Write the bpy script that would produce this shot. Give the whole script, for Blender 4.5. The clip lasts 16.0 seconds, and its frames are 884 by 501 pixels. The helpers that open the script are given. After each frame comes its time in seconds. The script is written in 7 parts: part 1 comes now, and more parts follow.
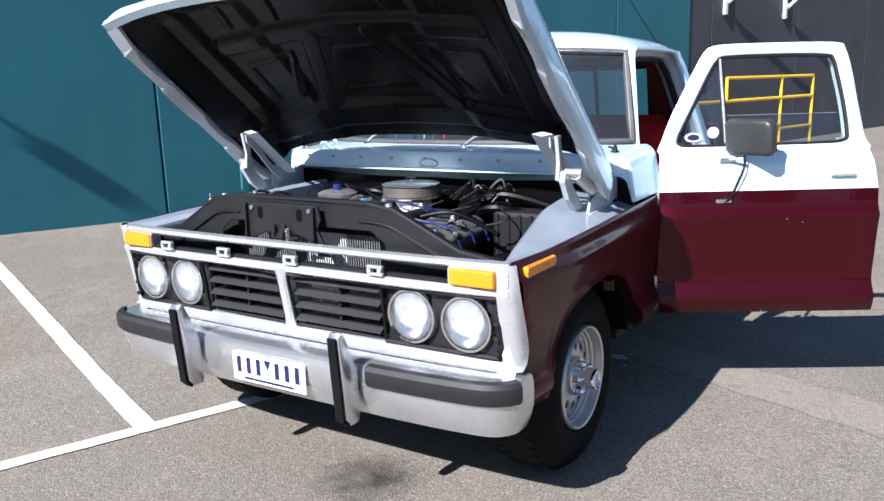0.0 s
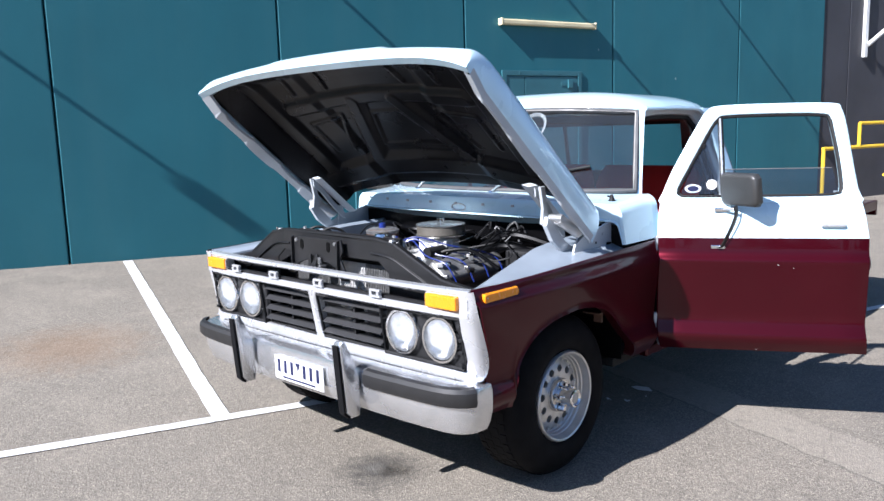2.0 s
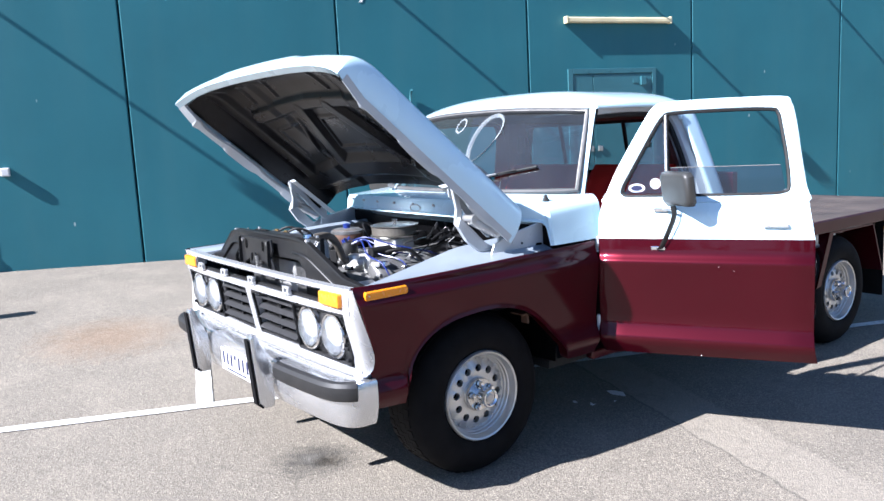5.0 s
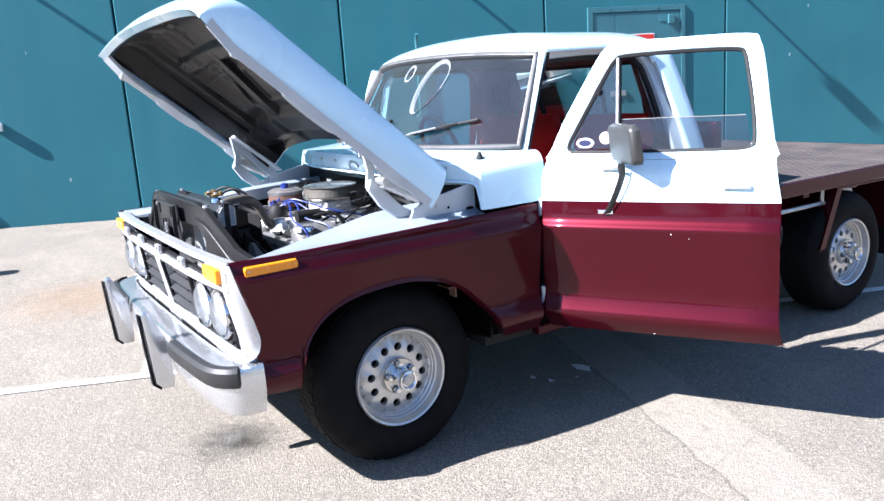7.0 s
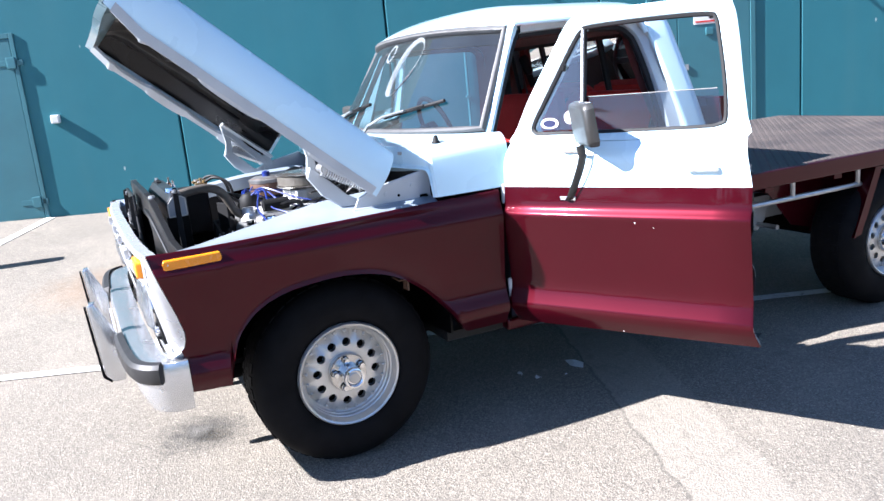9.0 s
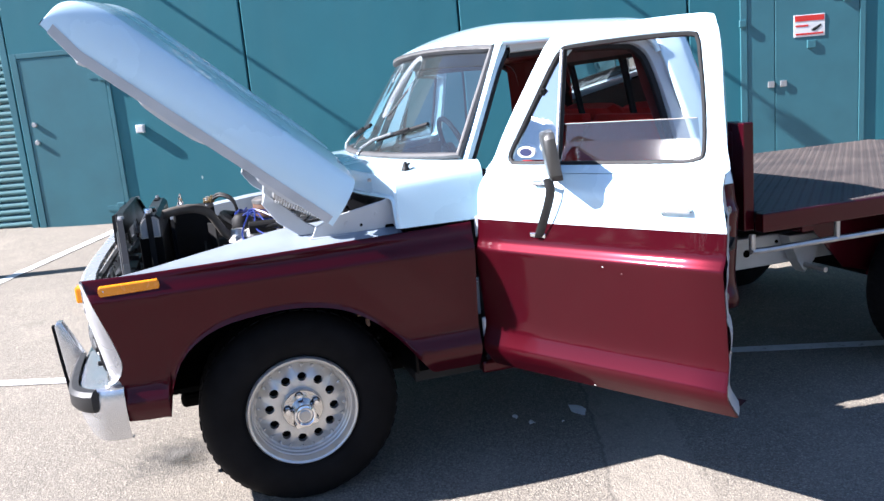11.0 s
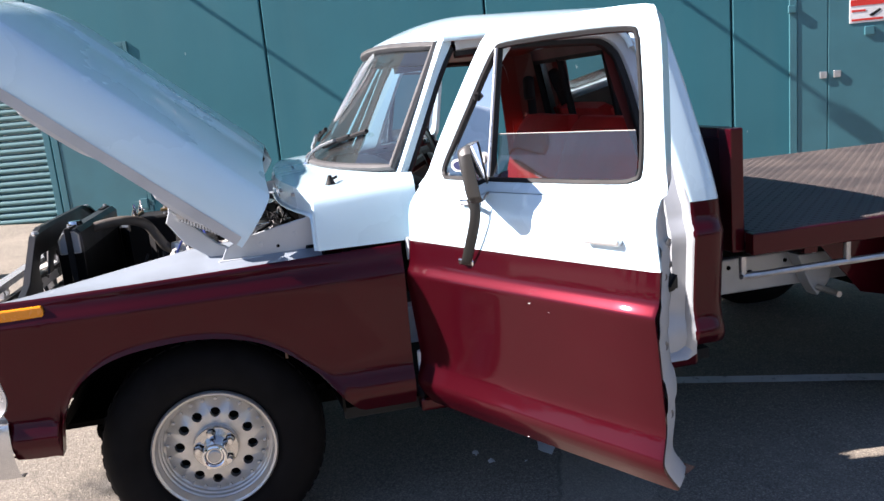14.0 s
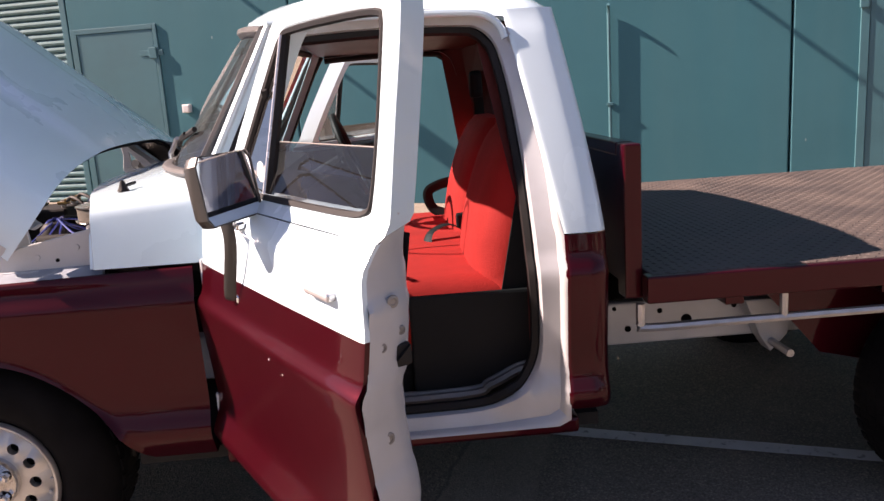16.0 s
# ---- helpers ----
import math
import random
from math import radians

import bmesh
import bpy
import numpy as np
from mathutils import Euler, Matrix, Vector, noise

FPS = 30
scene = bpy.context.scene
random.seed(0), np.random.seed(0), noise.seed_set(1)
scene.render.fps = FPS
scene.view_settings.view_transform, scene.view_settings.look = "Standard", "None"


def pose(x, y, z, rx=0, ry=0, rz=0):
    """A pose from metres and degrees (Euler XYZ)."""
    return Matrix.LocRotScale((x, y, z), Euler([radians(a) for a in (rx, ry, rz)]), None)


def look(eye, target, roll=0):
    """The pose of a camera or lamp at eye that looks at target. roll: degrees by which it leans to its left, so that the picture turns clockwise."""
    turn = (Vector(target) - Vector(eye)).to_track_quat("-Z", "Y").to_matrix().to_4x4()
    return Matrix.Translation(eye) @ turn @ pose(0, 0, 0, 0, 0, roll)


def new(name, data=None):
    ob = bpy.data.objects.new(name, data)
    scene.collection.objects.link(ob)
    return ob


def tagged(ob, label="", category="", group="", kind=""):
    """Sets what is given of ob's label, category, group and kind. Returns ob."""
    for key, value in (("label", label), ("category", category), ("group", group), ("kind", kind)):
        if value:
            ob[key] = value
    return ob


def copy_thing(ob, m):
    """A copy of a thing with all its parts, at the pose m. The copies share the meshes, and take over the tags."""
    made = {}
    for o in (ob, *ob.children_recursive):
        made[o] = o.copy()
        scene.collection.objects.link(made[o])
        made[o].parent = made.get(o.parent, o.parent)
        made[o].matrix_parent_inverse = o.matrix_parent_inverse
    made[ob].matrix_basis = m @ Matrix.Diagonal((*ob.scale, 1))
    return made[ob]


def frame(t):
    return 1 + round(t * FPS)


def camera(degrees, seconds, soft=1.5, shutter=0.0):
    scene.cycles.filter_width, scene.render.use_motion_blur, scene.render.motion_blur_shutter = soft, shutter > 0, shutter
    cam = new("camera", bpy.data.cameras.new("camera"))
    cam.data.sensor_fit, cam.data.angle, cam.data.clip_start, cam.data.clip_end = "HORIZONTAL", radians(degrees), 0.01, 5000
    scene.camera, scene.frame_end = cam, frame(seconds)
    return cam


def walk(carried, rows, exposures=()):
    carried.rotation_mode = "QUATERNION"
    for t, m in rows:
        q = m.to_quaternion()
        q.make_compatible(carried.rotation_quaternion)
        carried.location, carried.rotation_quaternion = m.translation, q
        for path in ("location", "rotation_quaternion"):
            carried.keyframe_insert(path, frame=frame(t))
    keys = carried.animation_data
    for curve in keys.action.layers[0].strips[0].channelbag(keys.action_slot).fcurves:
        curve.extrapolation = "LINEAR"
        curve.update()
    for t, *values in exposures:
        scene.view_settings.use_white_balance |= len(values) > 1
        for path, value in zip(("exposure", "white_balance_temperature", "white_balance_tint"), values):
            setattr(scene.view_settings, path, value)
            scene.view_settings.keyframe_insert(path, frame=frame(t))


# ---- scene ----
cam = camera(58.8, 16.0)
PATH = [
    (0, (2.043, -2.805, 1.541), (0.998, -1.15, 1.128), -1.8),
    (0.5, (2.237, -2.888, 1.543), (1.086, -1.313, 1.103), -1.5),
    (1, (2.522, -2.844, 1.551), (1.253, -1.351, 1.148), -0.7),
    (1.5, (2.74, -2.881, 1.564), (1.439, -1.4, 1.228), -0.9),
    (2, (2.903, -2.887, 1.604), (1.544, -1.451, 1.299), -1.7),
    (2.5, (3.085, -2.741, 1.598), (1.637, -1.371, 1.439), -0.7),
    (3, (3.259, -2.631, 1.586), (1.798, -1.277, 1.402), -0.9),
    (3.5, (3.437, -2.657, 1.566), (1.927, -1.366, 1.334), -1.0),
    (4, (3.575, -2.573, 1.588), (2.004, -1.355, 1.364), -2.5),
    (4.5, (3.684, -2.352, 1.578), (2.065, -1.206, 1.326), -1.4),
    (5, (3.64, -2.194, 1.571), (2.047, -1.02, 1.283), -2.9),
    (5.2, (3.614, -2.112, 1.571), (2.058, -0.891, 1.278), -2.2),
    (7.3, (3.659, -1.391, 1.55), (1.994, -0.367, 1.127), -4.0),
    (7.5, (3.608, -1.346, 1.536), (1.972, -0.277, 1.108), -4.2),
    (8, (3.672, -1.18, 1.521), (1.979, -0.191, 1.123), -4.6),
    (8.5, (3.787, -0.975, 1.521), (2.03, -0.105, 1.128), -4.8),
    (9, (3.776, -0.847, 1.502), (2.0, -0.038, 1.065), -5.6),
    (9.2, (3.746, -0.751, 1.498), (1.967, 0.045, 1.046), -4.1),
    (11.3, (3.778, -0.125, 1.498), (1.875, 0.356, 1.116), -4.0),
    (11.5, (3.728, -0.064, 1.512), (1.824, 0.412, 1.127), -2.1),
    (12, (3.693, 0.064, 1.498), (1.764, 0.423, 1.114), -4.5),
    (12.5, (3.731, 0.227, 1.49), (1.775, 0.396, 1.109), -2.5),
    (13, (3.656, 0.25, 1.49), (1.695, 0.383, 1.119), -4.0),
    (13.5, (3.554, 0.213, 1.493), (1.617, 0.519, 1.099), -5.8),
    (14, (3.547, 0.348, 1.509), (1.622, 0.717, 1.11), -5.4),
    (14.5, (3.581, 0.581, 1.543), (1.638, 0.914, 1.206), -4.8),
    (15, (3.522, 0.746, 1.521), (1.596, 1.115, 1.128), -5.1),
    (15.5, (3.364, 0.992, 1.528), (1.436, 1.345, 1.128), -5.1),
    (16, (3.184, 1.27, 1.465), (1.229, 1.389, 1.062), -3.6),
]
EXPOSURE = [(0.0, 1.25, 5490, 15), (1.5, 1.25, 5490, 15), (2.5, 1.54, 5390, 15), (3.5, 1.64, 5390, 15), (5.0, 1.8, 5390, 15), (7.5, 2.19, 5420, 15), (8.5, 2.2, 5420, 15), (11.5, 2.02, 5600, 17), (12.5, 2.10, 5600, 18), (13.0, 2.12, 5690, 18), (13.5, 1.98, 6000, 19), (14.0, 1.78, 6150, 20), (14.5, 1.25, 7100, 31), (15.2, 1.28, 7400, 34), (16.0, 1.70, 7500, 35)]
walk(cam, [(t, look(eye, target, roll)) for t, eye, target, roll in PATH], EXPOSURE)

# ---- daylight ----
SUN = Vector((-0.16, -1.25, 1.0)).normalized()
world = bpy.data.worlds.new("sky")
scene.world = world
world.use_nodes = True
wn = world.node_tree
sky = wn.nodes.new("ShaderNodeTexSky")
sky.sky_type, sky.sun_disc = "NISHITA", False
sky.air_density, sky.dust_density, sky.ozone_density = 0.9, 0.15, 1.0
sky.sun_elevation = math.asin(SUN.z)
sky.sun_rotation = math.atan2(SUN.x, SUN.y)
wn.links.new(sky.outputs[0], wn.nodes["Background"].inputs[0])
wn.nodes["Background"].inputs[1].default_value = 0.05
lamp = bpy.data.lights.new("sun", "SUN")
lamp.energy, lamp.angle, lamp.color = 5.0, radians(0.53), (1.0, 0.91, 0.78)
new("sun", lamp).matrix_world = look(SUN * 60, (0, 0, 0))


# ---- materials ----
def material(name, colour, rough=0.5, metal=0.0, coat=0.0, vary=0.12, scale=3.0, grain=0.0, grain_scale=120.0, tint=None, spots=0.0, rough_vary=0.1, bump_distance=0.002, spec=0.5):
    """A painted, metal or textile surface: broad mottling, fine grain and uneven gloss."""
    m = bpy.data.materials.new(name)
    m.use_nodes = True
    n, l = m.node_tree.nodes, m.node_tree.links
    b = n["Principled BSDF"]
    b.inputs["Metallic"].default_value = metal
    b.inputs["Coat Weight"].default_value = coat
    b.inputs["Coat Roughness"].default_value = 0.06
    b.inputs["Specular IOR Level"].default_value = spec
    co = n.new("ShaderNodeTexCoord")
    big = n.new("ShaderNodeTexNoise")
    big.inputs["Scale"].default_value, big.inputs["Detail"].default_value = scale, 6.0
    l.new(co.outputs["Object"], big.inputs["Vector"])
    fine = n.new("ShaderNodeTexNoise")
    fine.inputs["Scale"].default_value, fine.inputs["Detail"].default_value = grain_scale, 3.0
    l.new(co.outputs["Object"], fine.inputs["Vector"])
    other = tint or tuple(c * (1 - 2 * vary) for c in colour)
    mix = n.new("ShaderNodeMix")
    mix.data_type = "RGBA"
    mix.inputs["A"].default_value = (*colour, 1)
    mix.inputs["B"].default_value = (*other, 1)
    ramp = n.new("ShaderNodeMapRange")
    ramp.inputs["From Min"].default_value, ramp.inputs["From Max"].default_value = 0.35, 0.75
    l.new(big.outputs["Fac"], ramp.inputs["Value"])
    l.new(ramp.outputs["Result"], mix.inputs["Factor"])
    out = mix.outputs["Result"]
    if spots:
        mix2 = n.new("ShaderNodeMix")
        mix2.data_type = "RGBA"
        cut = n.new("ShaderNodeMapRange")
        cut.inputs["From Min"].default_value, cut.inputs["From Max"].default_value = 0.6, 0.72
        cut.inputs["To Max"].default_value = spots
        l.new(fine.outputs["Fac"], cut.inputs["Value"])
        l.new(cut.outputs["Result"], mix2.inputs["Factor"])
        l.new(out, mix2.inputs["A"])
        mix2.inputs["B"].default_value = (*[c * 0.35 for c in colour], 1)
        out = mix2.outputs["Result"]
    l.new(out, b.inputs["Base Color"])
    r = n.new("ShaderNodeMapRange")
    r.inputs["To Min"].default_value, r.inputs["To Max"].default_value = max(rough - rough_vary, 0.02), min(rough + rough_vary, 1)
    l.new(big.outputs["Fac"], r.inputs["Value"])
    l.new(r.outputs["Result"], b.inputs["Roughness"])
    if grain:
        bump = n.new("ShaderNodeBump")
        bump.inputs["Strength"].default_value, bump.inputs["Distance"].default_value = grain, bump_distance
        l.new(fine.outputs["Fac"], bump.inputs["Height"])
        l.new(bump.outputs["Normal"], b.inputs["Normal"])
    return m


def glass_material(name, tint, see, ior=1.55, dust_haze=0.0):
    """Thin window glass: clear or tinted, with a mirror gloss that grows at a slant, and a dusty film that also carries
    sky glare.
    """
    m = bpy.data.materials.new(name)
    m.use_nodes = True
    n, l = m.node_tree.nodes, m.node_tree.links
    n.remove(n["Principled BSDF"])
    clear = n.new("ShaderNodeBsdfTransparent")
    clear.inputs[0].default_value = (*[c * see for c in tint], 1)
    gloss = n.new("ShaderNodeBsdfGlossy")
    gloss.inputs["Roughness"].default_value = 0.02
    fres = n.new("ShaderNodeFresnel")
    fres.inputs["IOR"].default_value = ior
    mix = n.new("ShaderNodeMixShader")
    l.new(fres.outputs[0], mix.inputs[0])
    l.new(clear.outputs[0], mix.inputs[1])
    l.new(gloss.outputs[0], mix.inputs[2])
    out = mix
    if dust_haze:
        # pale diffuse film: some dirt, plus sky glare put into the colour
        film = n.new("ShaderNodeBsdfDiffuse")
        film.inputs[0].default_value = (0.75, 0.8, 0.82, 1)
        co = n.new("ShaderNodeTexCoord")
        streak = n.new("ShaderNodeTexNoise")
        streak.inputs["Scale"].default_value, streak.inputs["Detail"].default_value = 2.5, 6.0
        l.new(co.outputs["Object"], streak.inputs["Vector"])
        amount = n.new("ShaderNodeMapRange")
        amount.inputs["From Min"].default_value, amount.inputs["From Max"].default_value = 0.3, 0.7
        amount.inputs["To Min"].default_value, amount.inputs["To Max"].default_value = dust_haze * 0.6, dust_haze * 1.4
        l.new(streak.outputs["Fac"], amount.inputs["Value"])
        out = n.new("ShaderNodeMixShader")
        l.new(amount.outputs["Result"], out.inputs[0])
        l.new(mix.outputs[0], out.inputs[1])
        l.new(film.outputs[0], out.inputs[2])
    l.new(out.outputs[0], n["Material Output"].inputs["Surface"])
    return m


def asphalt_material():
    """Worn asphalt: pale aggregate in dark binder, broad grey patches, rusty and oily stains."""
    m = bpy.data.materials.new("asphalt")
    m.use_nodes = True
    n, l = m.node_tree.nodes, m.node_tree.links
    b = n["Principled BSDF"]
    co = n.new("ShaderNodeTexCoord")

    def noise_at(scale, detail=5.0):
        t = n.new("ShaderNodeTexNoise")
        t.inputs["Scale"].default_value, t.inputs["Detail"].default_value = scale, detail
        l.new(co.outputs["Object"], t.inputs["Vector"])
        return t

    def blend(fac, a, colour):
        x = n.new("ShaderNodeMix")
        x.data_type = "RGBA"
        l.new(fac, x.inputs["Factor"])
        if isinstance(a, tuple):
            x.inputs["A"].default_value = (*a, 1)
        else:
            l.new(a, x.inputs["A"])
        x.inputs["B"].default_value = (*colour, 1)
        return x.outputs["Result"]

    def span(src, lo, hi, top=1.0, low=0.0):
        r = n.new("ShaderNodeMapRange")
        r.inputs["From Min"].default_value, r.inputs["From Max"].default_value = lo, hi
        r.inputs["To Min"].default_value, r.inputs["To Max"].default_value = low, top
        l.new(src, r.inputs["Value"])
        return r.outputs["Result"]

    def blot(x, y, radius, wobble):
        """A soft round stain with a ragged rim."""
        d = n.new("ShaderNodeVectorMath")
        d.operation = "DISTANCE"
        l.new(co.outputs["Object"], d.inputs[0])
        d.inputs[1].default_value = (x, y, 0)
        add = n.new("ShaderNodeMath")
        add.operation = "MULTIPLY_ADD"
        add.inputs[1].default_value = wobble
        l.new(noise_at(14.0, 8.0).outputs["Fac"], add.inputs[0])
        l.new(d.outputs["Value"], add.inputs[2])
        return span(add.outputs[0], radius + wobble * 0.75, radius * 0.35 + wobble * 0.5, 1.0)

    stones = n.new("ShaderNodeTexVoronoi")
    stones.inputs["Scale"].default_value = 140.0
    l.new(co.outputs["Object"], stones.inputs["Vector"])
    c = blend(span(stones.outputs["Distance"], 0.15, 0.75), (0.285, 0.252, 0.205), (0.125, 0.110, 0.090))
    c = blend(span(noise_at(60.0).outputs["Fac"], 0.55, 0.75, 0.7), c, (0.36, 0.315, 0.245))
    c = blend(span(noise_at(0.5).outputs["Fac"], 0.4, 0.7, 0.55), c, (0.140, 0.124, 0.103))
    c = blend(span(noise_at(2.2, 8.0).outputs["Fac"], 0.5, 0.72, 0.4), c, (0.29, 0.255, 0.205))
    # single pale and dark chips among the aggregate
    pick = n.new("ShaderNodeSeparateColor")
    l.new(stones.outputs["Color"], pick.inputs[0])
    c = blend(span(pick.outputs[0], 0.86, 0.93, 0.45), c, (0.42, 0.38, 0.30))
    c = blend(span(pick.outputs[1], 0.80, 0.92, 0.4), c, (0.085, 0.075, 0.062))
    # a paler resurfaced strip with ragged seams
    dot = n.new("ShaderNodeVectorMath")
    dot.operation = "DOT_PRODUCT"
    dot.inputs[1].default_value = (0.37, 1.0, 0.0)
    l.new(co.outputs["Object"], dot.inputs[0])
    wob = n.new("ShaderNodeMath")
    wob.operation = "MULTIPLY_ADD"
    wob.inputs[1].default_value = 0.09
    l.new(noise_at(7.0, 8.0).outputs["Fac"], wob.inputs[0])
    l.new(dot.outputs["Value"], wob.inputs[2])
    strip = n.new("ShaderNodeMath")
    strip.operation = "MULTIPLY"
    l.new(span(wob.outputs[0], 1.600, 1.615), strip.inputs[0])
    l.new(span(wob.outputs[0], 1.985, 1.955, 0.38), strip.inputs[1])
    c = blend(strip.outputs[0], c, (0.31, 0.275, 0.225))
    seam = n.new("ShaderNodeMath")
    seam.operation = "MULTIPLY"
    l.new(span(wob.outputs[0], 1.590, 1.600, 0.5), seam.inputs[0])
    l.new(span(wob.outputs[0], 1.614, 1.604), seam.inputs[1])
    c = blend(seam.outputs[0], c, (0.07, 0.065, 0.055))
    # fine cracks with wandering edges
    bend = n.new("ShaderNodeMix")
    bend.data_type = "RGBA"
    bend.inputs["Factor"].default_value = 0.12
    l.new(co.outputs["Object"], bend.inputs["A"])
    l.new(noise_at(3.0, 6.0).outputs["Color"], bend.inputs["B"])
    crack = n.new("ShaderNodeTexVoronoi")
    crack.feature = "DISTANCE_TO_EDGE"
    crack.inputs["Scale"].default_value = 0.55
    l.new(bend.outputs["Result"], crack.inputs["Vector"])
    here = n.new("ShaderNodeMath")
    here.operation = "MULTIPLY"
    l.new(span(crack.outputs["Distance"], 0.004, 0.001, 0.3), here.inputs[0])
    l.new(span(noise_at(0.7).outputs["Fac"], 0.5, 0.62), here.inputs[1])
    c = blend(here.outputs[0], c, (0.03, 0.028, 0.025))
    c = blend(span(noise_at(9.0, 9.0).outputs["Fac"], 0.58, 0.7, 0.35), c, (0.11, 0.098, 0.08))
    mul = n.new("ShaderNodeMath")
    mul.operation = "MULTIPLY"
    mul.inputs[1].default_value = 0.85
    l.new(blot(0.21, -0.52, 0.17, 0.24), mul.inputs[0])
    c = blend(mul.outputs[0], c, (0.035, 0.033, 0.03))
    # pale core painted in for the sky mirrored by the wet oil
    sky_sheen = n.new("ShaderNodeMath")
    sky_sheen.operation = "MULTIPLY"
    sky_sheen.inputs[1].default_value = 0.22
    l.new(blot(0.185, -0.530, 0.035, 0.16), sky_sheen.inputs[0])
    c = blend(sky_sheen.outputs[0], c, (0.30, 0.28, 0.25))
    mul2 = n.new("ShaderNodeMath")
    mul2.operation = "MULTIPLY"
    mul2.inputs[1].default_value = 0.4
    l.new(blot(-2.9, -0.75, 0.55, 0.5), mul2.inputs[0])
    c = blend(mul2.outputs[0], c, (0.20, 0.11, 0.05))
    l.new(c, b.inputs["Base Color"])
    b.inputs["Roughness"].default_value = 0.85
    wet = blot(0.26, -0.48, 0.05, 0.16)
    l.new(span(wet, 0.0, 1.0, 0.12, 0.85), b.inputs["Roughness"])
    bump = n.new("ShaderNodeBump")
    bump.inputs["Strength"].default_value, bump.inputs["Distance"].default_value = 0.6, 0.004
    l.new(stones.outputs["Distance"], bump.inputs["Height"])
    bump2 = n.new("ShaderNodeBump")
    bump2.inputs["Strength"].default_value, bump2.inputs["Distance"].default_value = 0.4, 0.01
    l.new(noise_at(25.0).outputs["Fac"], bump2.inputs["Height"])
    l.new(bump.outputs["Normal"], bump2.inputs["Normal"])
    l.new(bump2.outputs["Normal"], b.inputs["Normal"])
    return m


ASPHALT = asphalt_material()
LINE = material("line_paint", (0.74, 0.74, 0.72), 0.7, vary=0.14, scale=5, grain=0.5, grain_scale=28, spots=0.9)
def nicked(m, colour, scale, size):
    """Sparse small chips that show a paler ground under a wall's paint."""
    n, l = m.node_tree.nodes, m.node_tree.links
    b = n["Principled BSDF"]
    old = b.inputs["Base Color"].links[0].from_socket
    co = n.new("ShaderNodeTexCoord")
    stretch = n.new("ShaderNodeMapping")
    stretch.inputs["Scale"].default_value = (1.0, 1.0, 0.45)
    l.new(co.outputs["Object"], stretch.inputs["Vector"])
    cell = n.new("ShaderNodeTexVoronoi")
    cell.inputs["Scale"].default_value = scale
    l.new(stretch.outputs["Vector"], cell.inputs["Vector"])
    cut = n.new("ShaderNodeMapRange")
    cut.inputs["From Min"].default_value, cut.inputs["From Max"].default_value = size, size * 0.6
    l.new(cell.outputs["Distance"], cut.inputs["Value"])
    streak = n.new("ShaderNodeTexNoise")
    streak.inputs["Scale"].default_value, streak.inputs["Detail"].default_value = 1.6, 8.0
    tall = n.new("ShaderNodeMapping")
    tall.inputs["Scale"].default_value = (2.0, 2.0, 0.25)
    l.new(co.outputs["Object"], tall.inputs["Vector"])
    l.new(tall.outputs["Vector"], streak.inputs["Vector"])
    soft = n.new("ShaderNodeMapRange")
    soft.inputs["From Min"].default_value, soft.inputs["From Max"].default_value = 0.45, 0.8
    soft.inputs["To Max"].default_value = 0.35
    l.new(streak.outputs["Fac"], soft.inputs["Value"])
    wash = n.new("ShaderNodeMix")
    wash.data_type = "RGBA"
    l.new(soft.outputs["Result"], wash.inputs["Factor"])
    l.new(old, wash.inputs["A"])
    wash.inputs["B"].default_value = (0.055, 0.158, 0.182, 1)
    mix = n.new("ShaderNodeMix")
    mix.data_type = "RGBA"
    l.new(cut.outputs["Result"], mix.inputs["Factor"])
    l.new(wash.outputs["Result"], mix.inputs["A"])
    mix.inputs["B"].default_value = (*colour, 1)
    l.new(mix.outputs["Result"], b.inputs["Base Color"])


TEAL = material("teal_wall_paint", (0.032, 0.145, 0.178), 0.55, vary=0.08, scale=0.8, grain=0.25, grain_scale=35, tint=(0.026, 0.122, 0.152), spec=0.25)
nicked(TEAL, (0.35, 0.42, 0.42), 2.6, 0.035)
TEAL_STEEL = material("teal_steel_paint", (0.043, 0.146, 0.176), 0.45, vary=0.1, scale=2.0, grain=0.1, grain_scale=50)
# lighter than TEAL_STEEL: how brightly the slats are lit is put into the colour
SHUTTER = material("lit_shutter_paint", (0.11, 0.23, 0.245), 0.45, vary=0.1, scale=1.5, grain=0.1, grain_scale=50)
JOINT = material("joint_sealant", (0.008, 0.03, 0.035), 0.8)
GREY_WALL = material("dark_grey_wall", (0.055, 0.055, 0.065), 0.7, vary=0.15, scale=1.0, grain=0.2, grain_scale=30)
WHITE_TEXT = material("white_lettering", (0.8, 0.8, 0.78), 0.5)
CREAM = material("cream_plastic", (0.78, 0.68, 0.42), 0.45)
YELLOW = material("yellow_paint", (0.80, 0.52, 0.02), 0.45, vary=0.1, spots=0.5, grain_scale=25)
WHITE = material("white_car_paint", (0.60, 0.785, 0.88), 0.28, coat=0.9, vary=0.03, scale=2.0, grain=0.03, grain_scale=200)
FLANGE = material("pale_inner_paint", (0.27, 0.31, 0.36), 0.32, coat=0.4, vary=0.10, scale=5.0, grain=0.05, grain_scale=80)
SILVER = material("silver_inner_paint", (0.47, 0.50, 0.53), 0.34, metal=0.15, vary=0.08, scale=6.0, grain=0.1, grain_scale=60)
MAROON = material("maroon_car_paint", (0.047, 0.0019, 0.0062), 0.36, metal=0.5, coat=0.42, spec=0.05, vary=0.08, scale=2.5, grain=0.03, grain_scale=200)
BEZEL = material("silver_plastic", (0.66, 0.67, 0.69), 0.27, metal=0.6, vary=0.06, scale=8)
